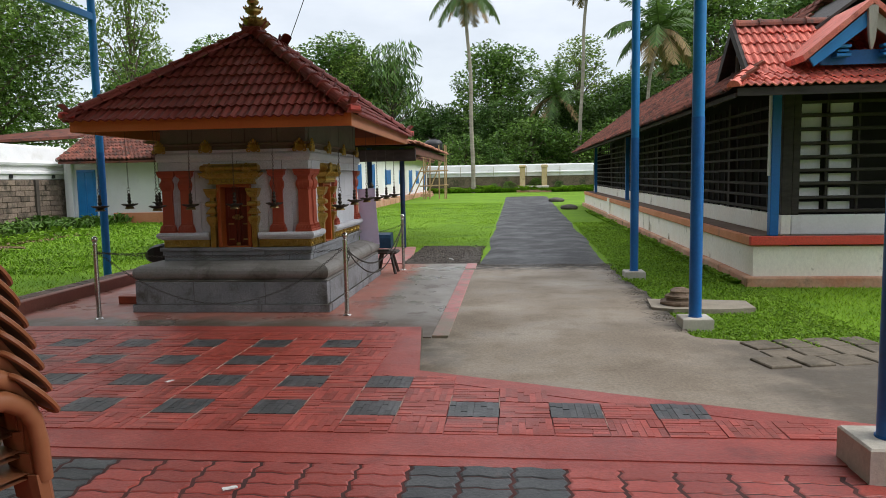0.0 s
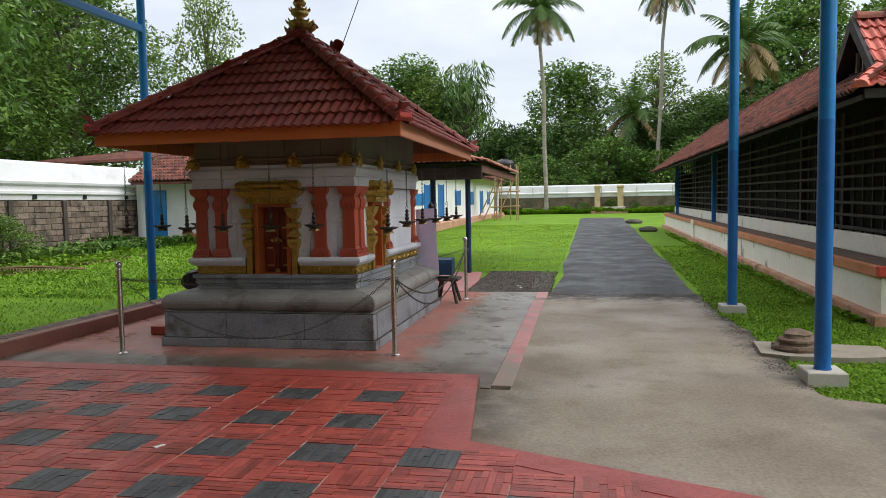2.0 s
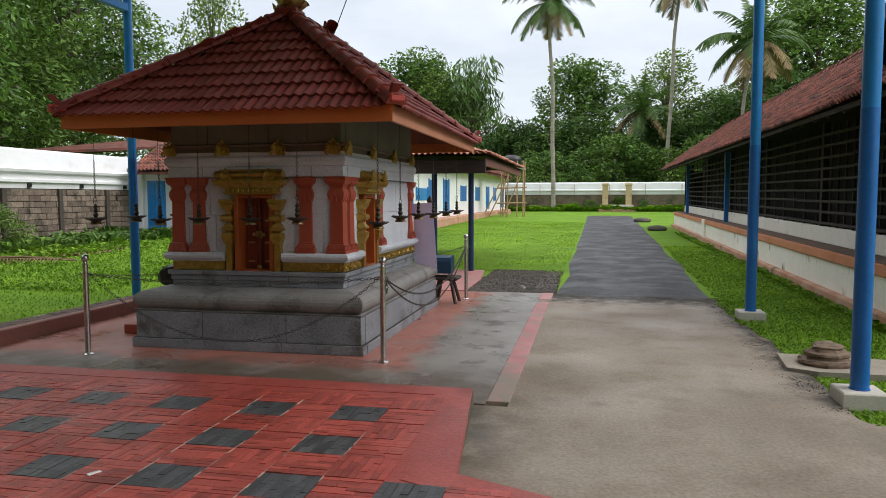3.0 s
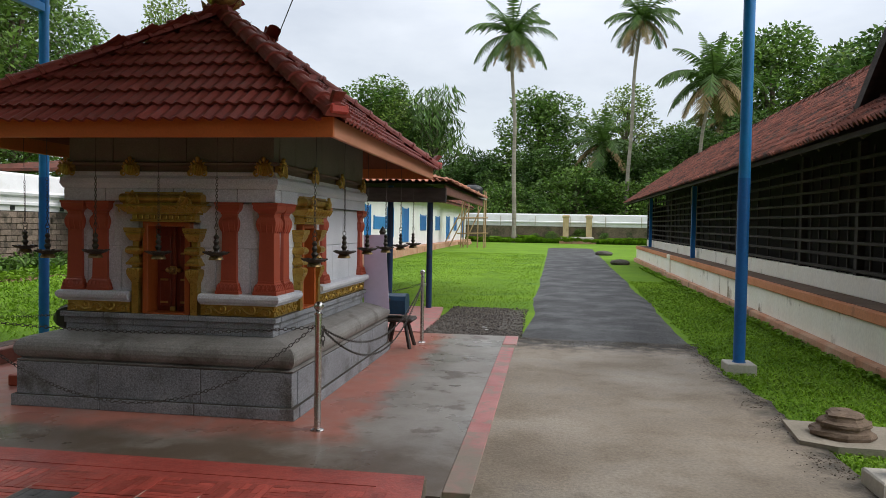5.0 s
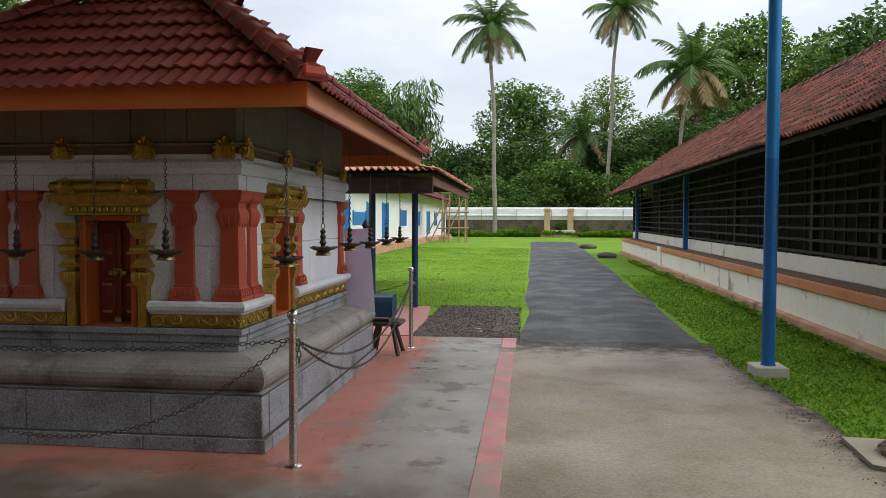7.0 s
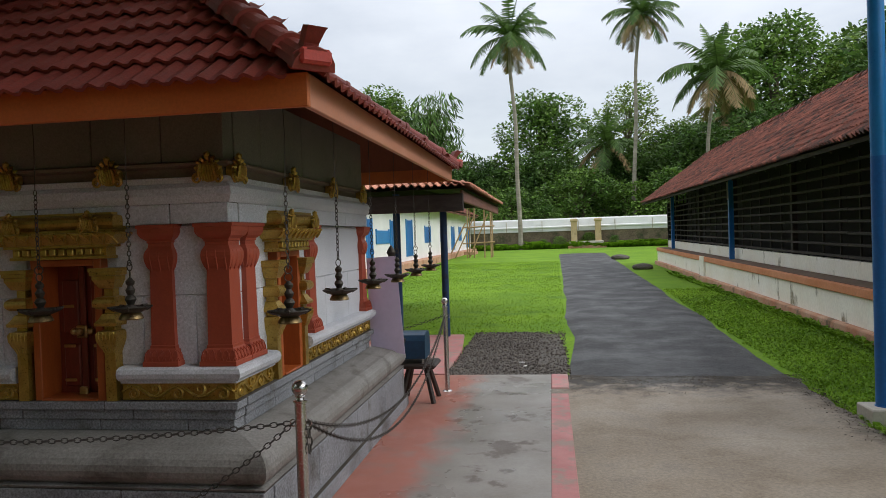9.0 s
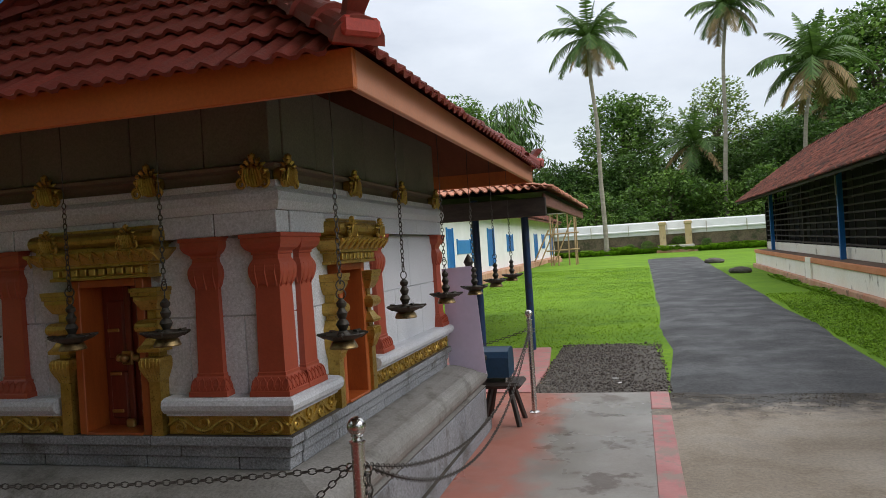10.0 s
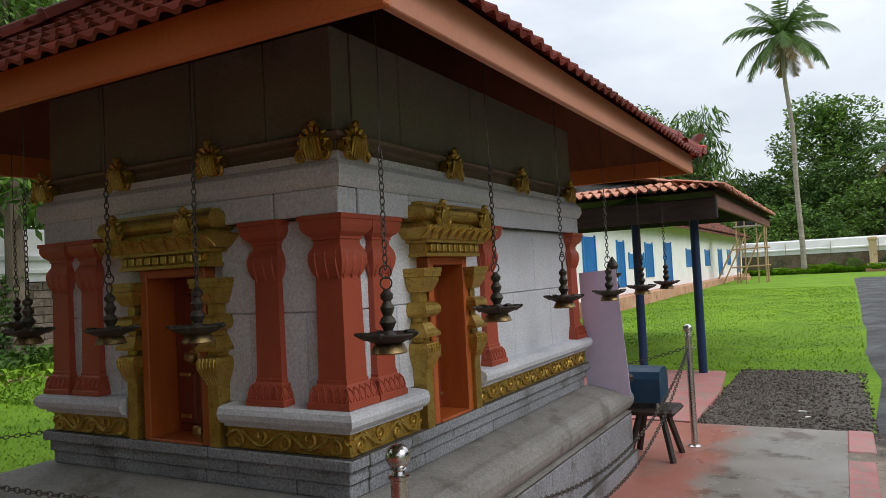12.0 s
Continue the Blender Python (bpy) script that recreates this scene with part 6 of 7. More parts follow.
# ---------------------------------------------------------------- things round the shrine
def link_mesh(bm, p, d, size, wire, twist):
    """One oval chain link at p along d."""
    d = Vector(d).normalized()
    s = d.orthogonal().normalized()
    s = Matrix.Rotation(twist, 3, d) @ s
    o = []
    for k in range(8):
        a = 2 * math.pi * k / 8
        o.append(Vector(p) + d * (math.cos(a) * size * 0.62) + s * (math.sin(a) * size * 0.36))
    rings = []
    for k in range(8):
        t = (o[(k + 1) % 8] - o[k - 1]).normalized()
        n1 = d.cross(s)
        n2 = t.cross(n1)
        rings.append([o[k] + n1 * (wire * math.cos(2 * math.pi * q / 4)) + n2 * (wire * math.sin(2 * math.pi * q / 4)) for q in range(4)])
    rows = [[bm.verts.new(v) for v in r] for r in rings]
    for k in range(8):
        a, b = rows[k], rows[(k + 1) % 8]
        for q in range(4):
            bm.faces.new((a[q], a[(q + 1) % 4], b[(q + 1) % 4], b[q]))


def chain(bm, pts, size, wire):
    """Links set one after another along a line of points."""
    pts = [Vector(p) for p in pts]
    acc, k = 0.0, 0
    for a, b in zip(pts, pts[1:]):
        ln = (b - a).length
        while acc < ln:
            link_mesh(bm, a + (b - a) * (acc / ln), b - a, size, wire, radians(45 + 90 * (k % 2)))
            acc += size * 0.98
            k += 1
        acc -= ln
    return bm


def hang(a, b, sag, n=24):
    a, b = Vector(a), Vector(b)
    return [a + (b - a) * (k / n) - Vector((0, 0, sag * 4 * (k / n) * (1 - k / n))) for k in range(n + 1)]


# hanging oil lamps, built once at the origin (the bottom of the bowl)
def oil_lamp(x, y, z, top):
    root = group_at("hanging_lamp", x, y, z, "blackened brass oil lamp hanging on a chain from the eaves", "lamp", "hanging oil lamps")
    o = Vector((x, y, z))
    bm = bmesh.new()
    lathe(bm, x, y, [(0.052, z), (0.055, z + 0.004), (0.046, z + 0.024), (0.04, z + 0.03)], 20)
    part("drip_dish", bm, M_SOOTBRASS, root, "sooty brass underside dish", smooth=True)
    bm = bmesh.new()
    lathe(bm, x, y, [(0.04, z + 0.03), (0.085, z + 0.048), (0.094, z + 0.056), (0.09, z + 0.06), (0.05, z + 0.05), (0.015, z + 0.047)], 20)
    for k in range(5):
        a = 2 * math.pi * k / 5
        c, s = math.cos(a), math.sin(a)
        tube(bm, [(x + c * 0.07, y + s * 0.07, z + 0.052), (x + c * 0.102, y + s * 0.102, z + 0.061)], 0.012, 5, radii=[0.014, 0.004])
    part("bowl", bm, M_LAMP, root, smooth=True)
    bm = bmesh.new()
    lathe(bm, x, y, [(0.03, z + 0.048), (0.022, z + 0.06), (0.014, z + 0.068), (0.02, z + 0.08), (0.026, z + 0.092), (0.02, z + 0.105), (0.013, z + 0.112), (0.018, z + 0.122), (0.022, z + 0.135), (0.014, z + 0.148), (0.012, z + 0.155), (0.019, z + 0.163), (0.02, z + 0.175), (0.01, z + 0.186), (0.006, z + 0.192)], 14)
    part("stem", bm, M_LAMP, root, smooth=True)
    bm = bmesh.new()
    for k, zz in enumerate((z + 0.208, z + 0.242)):
        ring = [(x + 0.018 * math.cos(2 * math.pi * q / 12) * (1 if k == 0 else 0.7), y + 0.018 * math.cos(2 * math.pi * q / 12) * (0.2 if k == 0 else 0.7), zz + 0.019 * math.sin(2 * math.pi * q / 12)) for q in range(13)]
        tube(bm, ring, 0.0028, 5)
    part("ring", bm, M_CHAIN, root)
    mid = z + 0.62
    bm = bmesh.new()
    chain(bm, [(x, y, z + 0.26), (x, y, mid)], 0.022, 0.0025)
    part("chain", bm, M_CHAIN, root)
    part("wire", tube(bmesh.new(), [(x, y, mid), (x + 0.006, y, (mid + top) / 2), (x, y, top)], 0.0022, 5), M_CHAIN, root)
    return root


lamp = oil_lamp(-1.735, 8.07, 1.205, 2.27)
LAMPS = [(-1.735, 8.07 + 0.77 * k, 1.235 + 0.004 * (k % 3)) for k in range(1, 6)]
LAMPS += [(x, 8.02, z) for x, z in ((-4.55, 1.23), (-3.86, 1.225), (-3.46, 1.235), (-2.94, 1.235), (-2.48, 1.24))]
LAMPS += [(-4.5, 8.58 + 0.77 * k, 1.235) for k in range(5)]
rt = random.Random(21)
for x, y, z in LAMPS:
    copy_thing(lamp, pose(x, y, z, rt.uniform(-0.6, 0.6), rt.uniform(-0.6, 0.6), rt.uniform(0, 360)))


# stainless posts with ball tops, and the chains between them
def steel_post(x, y, h=0.86):
    root = group_at("barrier_post", x, y, 0.012, "stainless steel barrier post with a ball top", "post", "barrier posts")
    part("foot", lathe(bmesh.new(), x, y, [(0.05, 0.012), (0.05, 0.018), (0.032, 0.03)], 18), M_STEEL, root, smooth=True)
    part("shaft", lathe(bmesh.new(), x, y, [(0.0255, 0.02), (0.0255, h)], 20), M_STEEL, root, smooth=True)
    part("collar", lathe(bmesh.new(), x, y, [(0.0255, h), (0.031, h + 0.003), (0.031, h + 0.01), (0.02, h + 0.014), (0.017, h + 0.024), (0.024, h + 0.03), (0.018, h + 0.036)], 20), M_STEEL, root, smooth=True)
    bm = bmesh.new()
    bmesh.ops.create_uvsphere(bm, u_segments=20, v_segments=14, radius=0.036, matrix=Matrix.Translation((x, y, h + 0.064)))
    part("ball", bm, M_STEEL, root, "polished steel ball", smooth=True)
    for s in (-1, 1):
        bm = bmesh.new()
        tube(bm, [(x + s * (0.036 + 0.013 * math.cos(2 * math.pi * q / 10)), y, h - 0.09 + 0.016 * math.sin(2 * math.pi * q / 10)) for q in range(11)], 0.0035, 5)
        part("eyelet", bm, M_STEEL, root)
    return root


steel_post(-1.675, 8.0)
steel_post(-1.635, 12.1)
steel_post(-4.5, 7.78)
steel_post(-4.62, 12.1)
HP = 0.77
for a, b, sag, lab in (((-4.46, 7.78, HP), (-1.71, 8.0, HP), 0.07, "slack"), ((-4.46, 7.78, HP), (-1.71, 8.0, HP), 0.60, "deeply hanging"),
                       ((-1.675, 8.04, HP), (-1.635, 12.06, HP), 0.36, "slack"), ((-1.675, 8.04, HP), (-1.635, 12.06, HP), 0.50, "deeply hanging"),
                       ((-4.5, 7.82, HP), (-4.62, 12.06, HP), 0.16, "slack"), ((-4.58, 12.1, HP), (-1.67, 12.1, HP), 0.25, "slack")):
    ob = new("barrier_chain", mesh_from("barrier_chain", chain(bmesh.new(), hang(a, b, sag), 0.031, 0.0027), M_CHAIN))
    tagged(ob, f"{lab} dull steel chain slung between barrier posts", "chain", "barrier chains")
bm = chain(bmesh.new(), [(-1.64, 8.0, HP - 0.01), (-1.638, 8.0, HP - 0.14)], 0.036, 0.004)
tagged(new("chain_end", mesh_from("chain_end", bm, M_CHAIN)), "loose chain end hanging from a barrier post", "chain")

# lilac board leaning on the shrine's rear corner
bm = bmesh.new()
loft(bm, [[(-2.20, 11.29, 0.60), (-1.885, 11.27, 0.525), (-1.885, 11.278, 0.525), (-2.20, 11.298, 0.60)], [(-2.22, 11.30, 1.40), (-1.945, 11.28, 1.415), (-1.945, 11.288, 1.415), (-2.22, 11.308, 1.40)]])
tagged(new("board", mesh_from("board", bm, M_BOARD)), "plain lilac board leaning against the shrine's corner", "board")
# tall black lamp standing behind the board
lf = group_at("standing_lamp", -2.06, 11.62, 0.6, "tall blackened brass lamp standing behind the board", "lamp")
bm = bmesh.new()
lathe(bm, -2.06, 11.62, [(0.12, 0.585), (0.12, 0.62), (0.05, 0.66), (0.035, 0.75), (0.05, 0.80), (0.03, 0.85), (0.03, 1.0), (0.05, 1.04), (0.028, 1.1), (0.028, 1.25), (0.045, 1.29), (0.022, 1.34)], 16)
part("stem", bm, M_LAMP, lf, smooth=True)
bm = bmesh.new()
lathe(bm, -2.06, 11.62, [(0.022, 1.34), (0.06, 1.37), (0.065, 1.385), (0.03, 1.39), (0.03, 1.41), (0.045, 1.44), (0.03, 1.47), (0.004, 1.51)], 16)
part("finial", bm, M_LAMP, lf, smooth=True)

# splayed stool with a tin donation box
stool = group_at("wooden_stool", -1.80, 11.62, 0.012, "dark splay-legged wooden stool beside the shrine", "stool")
part("seat", boxed(-1.98, -1.60, 11.45, 11.80, 0.335, 0.385, bevel=0.02), M_STOOL, stool)
for dx, dy in ((-1, -1), (1, -1), (-1, 1), (1, 1)):
    bm = tube(bmesh.new(), [(-1.79 + dx * 0.08, 11.62 + dy * 0.08, 0.34), (-1.79 + dx * 0.16, 11.62 + dy * 0.16, 0.012)], 0.026, 6)
    part("leg", bm, M_STOOL, stool)
boxo = group_at("donation_box", -1.80, 11.62, 0.385, "dark teal tin box on short feet", "box")
bm = bmesh.new()
loft(bm, [[(x, 11.48, 0.43), (x, 11.76, 0.43), (x, 11.76, 0.60), (x, 11.735, 0.65), (x, 11.68, 0.675), (x, 11.56, 0.675), (x, 11.505, 0.65), (x, 11.48, 0.60)] for x in (-2.0, -1.70)])
part("body", bm, M_BLUE_TANK, boxo)
for dx in (-1.97, -1.73):
    for dy in (11.51, 11.73):
        part("foot", lathe(bmesh.new(), dx, dy, [(0.012, 0.385), (0.012, 0.44)], 8), M_STEEL, boxo)
for thing in (stool, boxo):
    thing.location += Vector((-0.06, 0.11, 0))

# small red block and black bucket by the base's corner
tagged(new("red_block", mesh_from("red_block", boxed(-4.84, -4.56, 8.78, 8.96, 0.012, 0.115, bevel=0.01), M_PILLAR)), "small red painted cement block on the slab", "block")
bm = bmesh.new()
loft(bm, [[(x, 9.1 - w, z0 + 0.03), (x, 9.1 - w * 0.5, z0), (x, 9.1 + w * 0.5, z0), (x, 9.1 + w, z0 + 0.03), (x, 9.1 + w, z1 - 0.03), (x, 9.1 + w * 0.5, z1), (x, 9.1 - w * 0.5, z1), (x, 9.1 - w, z1 - 0.03)] for x, w, z0, z1 in ((-3.98, 0.08, 0.60, 0.74), (-4.28, 0.085, 0.59, 0.75), (-4.36, 0.10, 0.52, 0.76), (-4.44, 0.11, 0.49, 0.745), (-4.52, 0.10, 0.52, 0.71), (-4.58, 0.06, 0.55, 0.65))])
part("water_spout", bm, M_BLACK, shrine, "black carved stone water spout")

# half-sunk paving stones at the apron's grassy corner
rk = random.Random(17)
for i in range(4):
    for j in range(3):
        w, d = 0.135 + rk.uniform(-0.02, 0.02), 0.14 + rk.uniform(-0.02, 0.02)
        x, y = 2.30 + 0.30 * i + 0.12 * (j % 2) + 0.05 * j, 6.02 + 0.31 * j + 0.06 * i
        bm = boxed(-w, w, -d, d, -0.05, 0.014, bevel=0.008, m=pose(x, y, rk.uniform(-0.004, 0.006), rk.uniform(-1, 1), rk.uniform(-1, 1), 12 + rk.uniform(-4, 4)))
        tagged(new("paving_stone", mesh_from("paving_stone", bm, M_SUNKEN)), "worn brown paving stone half sunk in the soil", "paving stone", "sunken paving stones")

# old carved stone and flat slab beside the apron
st = group_at("carved_stone", 2.28, 8.72, 0.0, "old carved stone pedestal lying on a flat slab", "stone")
bm = bmesh.new()
prof = [(0.21, 0.03), (0.22, 0.055), (0.205, 0.08), (0.175, 0.088), (0.165, 0.105), (0.18, 0.12), (0.175, 0.14), (0.14, 0.152), (0.125, 0.17), (0.13, 0.188), (0.10, 0.21), (0.05, 0.222)]
loft(bm, [[(2.15 + r * 1.0 * math.cos(2 * math.pi * i / 14) * (1 + 0.3 * noise.noise((i * 0.8, z * 9, 2))), 8.62 + r * 1.0 * math.sin(2 * math.pi * i / 14) * (1 + 0.3 * noise.noise((i * 0.8, z * 9, 5))), z + 0.012 * noise.noise((i * 0.7, z * 20, 1))) for i in range(14)] for r, z in prof])
part("pedestal", bm, M_STONE, st)
ob = new("flat_slab", mesh_from("flat_slab", prism(bmesh.new(), [(1.78, 8.42), (2.0, 8.30), (2.5, 8.28), (2.92, 8.36), (2.96, 8.85), (2.4, 8.95), (1.84, 9.0)], -0.05, 0.03), M_WORNPAD))
tagged(ob, "flat worn cement slab lying in the grass", "slab")

# stacked plastic chairs beside the start of the walk
def chair(name, x, y, z):
    root = group_at(name, x, y, z, "brown moulded plastic chair in a stack", "chair", "stacked plastic chairs")
    bm = bmesh.new()
    # back shell, curved in plan, with a thick rolled rim
    rows = []
    for j in range(9):
        h = 0.40 + 0.43 * j / 8
        back = 0.03 + 0.10 * (j / 8) ** 1.4
        w = 0.23 - 0.03 * (j / 8) ** 3
        rows.append([(x - back - 0.075 * math.cos(math.pi * (i / 10 - 0.5)) + 0.02, y + w * 2 * (i / 10 - 0.5), z + h - 0.06 * abs(i / 10 - 0.5) ** 2 * (j / 8)) for i in range(11)])
    fr = [[bm.verts.new(p) for p in r] for r in rows]
    bk_ = [[bm.verts.new((p[0] - 0.012, p[1], p[2])) for p in r] for r in rows]
    for g in (fr, bk_):
        for a, b in zip(g, g[1:]):
            for i in range(10):
                bm.faces.new((a[i], a[i + 1], b[i + 1], b[i]))
    part("backrest", bm, M_PLASTIC, root, smooth=True)
    rim = [rows[j][0] for j in range(9)] + rows[8][1:10] + [rows[j][10] for j in range(8, -1, -1)]
    part("rim", tube(bmesh.new(), rim, 0.021, 7), M_PLASTIC, root, smooth=True)
    bm = bmesh.new()
    vs_a = [[bm.verts.new((x + 0.40 * u, y + (v - 0.5) * (0.46 - 0.03 * u), z + 0.42 - 0.02 * math.sin(math.pi * u) * math.sin(math.pi * v) - dz)) for v in [k / 6 for k in range(7)]] for dz in (0, 0.014) for u in [k / 6 for k in range(7)]]
    for g in (vs_a[:7], vs_a[7:]):
        for a, b in zip(g, g[1:]):
            for i in range(6):
                bm.faces.new((a[i], a[i + 1], b[i + 1], b[i]))
    part("seat", bm, M_PLASTIC, root, smooth=True)
    for s in (-1, 1):
        part("armrest", tube(bmesh.new(), [(x - 0.06, y + s * 0.23, z + 0.64), (x + 0.10, y + s * 0.26, z + 0.648), (x + 0.20, y + s * 0.258, z + 0.645), (x + 0.27, y + s * 0.256, z + 0.632), (x + 0.32, y + s * 0.253, z + 0.605), (x + 0.35, y + s * 0.25, z + 0.565), (x + 0.367, y + s * 0.245, z + 0.5), (x + 0.38, y + s * 0.235, z + 0.40)], 0.03, 10, radii=[0.018, 0.024, 0.026, 0.026, 0.026, 0.025, 0.026, 0.026]), M_PLASTIC, root, smooth=True)
        # shallow dished pad at the front of the arm, with a pale rim
        bm = bmesh.new()
        rings = [[(x + 0.352 + q * 0.062 * math.cos(2 * math.pi * i / 16), y + s * 0.257 + q * 0.046 * math.sin(2 * math.pi * i / 16), z + 0.632 - 0.016 * (1 - q * q) - q * 0.06 * math.cos(2 * math.pi * i / 16)) for i in range(16)] for q in (0.05, 0.4, 0.75, 1.0)]
        loft(bm, rings)
        pad = part("arm_pad", bm, M_ARM_DISH, root, "dark dished arm pad", smooth=True)
        part("rim", tube(bmesh.new(), rings[3] + rings[3][:1], 0.008, 6), M_PLASTIC, pad, smooth=True)
        part("leg", tube(bmesh.new(), [(x + 0.37, y + s * 0.225, z + 0.42), (x + 0.42, y + s * 0.245, z)], 0.026, 6, radii=[0.03, 0.02]), M_PLASTIC, root, smooth=True)
        part("leg", tube(bmesh.new(), [(x - 0.0, y + s * 0.215, z + 0.42), (x - 0.07, y + s * 0.235, z)], 0.026, 6, radii=[0.03, 0.02]), M_PLASTIC, root, smooth=True)
    return root


CH = chair("plastic_chair", -1.72, 1.92, 0.0925)
CH.rotation_euler = (0, 0, radians(70))
CH.scale = (1.1, 1.1, 1.25)
for k in range(1, 7):
    copied = copy_thing(CH, pose(-1.72 - 0.026 * k, 1.92 + 0.006 * k, 0.0925 + 0.068 * k, 0, 0, 70))
    copied.scale = (1.1, 1.1, 1.25)

# water tank on a bamboo frame at the far end of the lawn
tw = group_at("water_tank", -5.0, 50, 0.22, "black plastic water tank on a rough pole tower", "tank")
part("tank", lathe(bmesh.new(), -5.05, 50, [(0.62, 3.42), (0.65, 3.5), (0.62, 3.6), (0.65, 3.7), (0.62, 3.85), (0.65, 3.95), (0.62, 4.1), (0.45, 4.25), (0.2, 4.3), (0.2, 4.38), (0.0, 4.38)], 20), M_BLACK, tw, smooth=True)
part("platform", boxed(-5.8, -4.2, 49.3, 50.7, 3.34, 3.42), M_GREYWOOD, tw)
rg = random.Random(5)
for dx, dy in ((-0.75, -0.6), (-0.3, -0.6), (0.35, -0.6), (0.75, -0.6), (-0.75, 0.6), (0.75, 0.6)):
    part("pole", tube(bmesh.new(), [(-5.0 + dx, 50 + dy, 0.15), (-5.0 + dx * 0.9 + rg.uniform(-0.1, 0.1), 50 + dy, 3.9)], 0.045, 6), M_BAMBOO, tw)
for z in (1.1, 2.1):
    part("brace", tube(bmesh.new(), [(-6.0, 49.35, z), (-4.0, 49.35, z + 0.05)], 0.045, 6), M_BAMBOO, tw)
part("brace", tube(bmesh.new(), [(-6.9, 49.3, 0.2), (-5.8, 49.35, 2.4)], 0.05, 6), M_BAMBOO, tw)
part("brace", tube(bmesh.new(), [(-6.5, 49.3, 0.2), (-5.2, 49.35, 2.9)], 0.045, 6), M_BAMBOO, tw)
part("brace", tube(bmesh.new(), [(-5.6, 49.3, 0.2), (-4.4, 49.35, 2.9)], 0.045, 6), M_BAMBOO, tw)
cable = tube(bmesh.new(), hang((-3.02, 10.5, 3.5), (-1.75, 10.5, 6.7), 0.05, 12), 0.006, 5)
tagged(new("overhead_wire", mesh_from("overhead_wire", cable, M_BLACK)), "thin dark wire running up from the roof", "wire")
# small things left on the ground
for x, y, w, lab in ((0.55 + 2.35, 33.0, 0.35, "dark stone lying beside the path"), (2.9, 42.0, 0.4, "dark stone lying beside the path")):
    bm = bmesh.new()
    bmesh.ops.create_icosphere(bm, subdivisions=2, radius=w, matrix=Matrix.Diagonal((1.2, 0.8, 0.45, 1)))
    for v in bm.verts:
        v.co *= 1 + 0.25 * noise.noise(v.co * 4)
    bm.transform(Matrix.Translation((x, y, (y - 13) * 0.006 + 0.05)))
    tagged(new("stone", mesh_from("stone", bm, M_SOIL)), lab, "stone")
for x, y, r in ((-0.95, 13.6, 20), (-2.3, 5.0, 70), (-1.15, 3.25, 40), (-0.9, 13.35, 70)):
    bm = boxed(-0.035, 0.035, -0.012, 0.012, 0, 0.006, m=pose(x, y, 0.012 if y > 9 else 0.104, 0, 4, r))
    if y > 9:
        bm.transform(Matrix.Translation((0, 0, 0.02)))
    tagged(new("paper_scrap", mesh_from("paper_scrap", bm, M_PAPER)), "scrap of white paper on the ground", "litter", "paper scraps")

# ---------------------------------------------------------------- gravel, grass and weeds
def scatter(name, verts, faces, material, label, category):
    me = bpy.data.meshes.new(name)
    me.from_pydata(verts, [], faces)
    me.materials.append(material)
    return tagged(new(name, me), label, category, kind="stuff")


struct("ground_gravel_bed", prism(bmesh.new(), [(-1.75, 12.95), (-0.42, 12.95), (-0.40, 14.2), (-0.48, 16.2), (-1.0, 16.5), (-1.8, 16.3)], -0.1, 0.0), M_SOIL, "dark gravelly soil beside the slab", "gravel")
rs = np.random.RandomState(3)
V, F = [], []
ico = bmesh.new()
bmesh.ops.create_icosphere(ico, subdivisions=1, radius=1.0)
iv = np.array([v.co[:] for v in ico.verts])
iff = [tuple(v.index for v in f.verts) for f in ico.faces]
ico.free()
for k in range(7000):
    x, y = rs.uniform(-1.8, -0.38), rs.uniform(12.97, 16.5)
    if x > -0.75 and y > 13.6 and rs.rand() < 0.6:
        continue
    s = rs.uniform(0.004, 0.0125) if rs.rand() < 0.95 else rs.uniform(0.015, 0.025)
    p = iv * (s * rs.uniform(0.6, 1.2, 3)) * rs.uniform(0.8, 1.2, (12, 1)) + (x, y, s * 0.35)
    o = len(V)
    V += p.tolist()
    F += [tuple(i + o for i in f) for f in iff]
scatter("gravel", V, F, M_GRAVEL, "loose dark gravel beside the slab", "gravel")

# crumbs of soil and moss where the concrete meets asphalt and grass
V, F = [], []
for k in range(4200):
    if k < 2200:
        x, y = rs.uniform(-0.42, 1.98), 12.98 - abs(rs.normal(0, 0.33))
    else:
        x, y = 1.93 - abs(rs.normal(0, 0.13)), rs.uniform(7.2, 12.95)
    if noise.noise((x * 2.2, y * 2.2, 6)) < -0.12:
        continue
    s = rs.uniform(0.002, 0.0065)
    p = iv * (s * rs.uniform(0.6, 1.4, 3)) * (1, 1, 0.6) + (x, y, 0.001 + s * 0.2)
    o = len(V)
    V += p.tolist()
    F += [tuple(i + o for i in f) for f in iff]
scatter("soil_crumbs", V, F, M_CRUMB, "dark crumbs of soil and moss along the concrete's edges", "soil")

noise.seed_set(1)


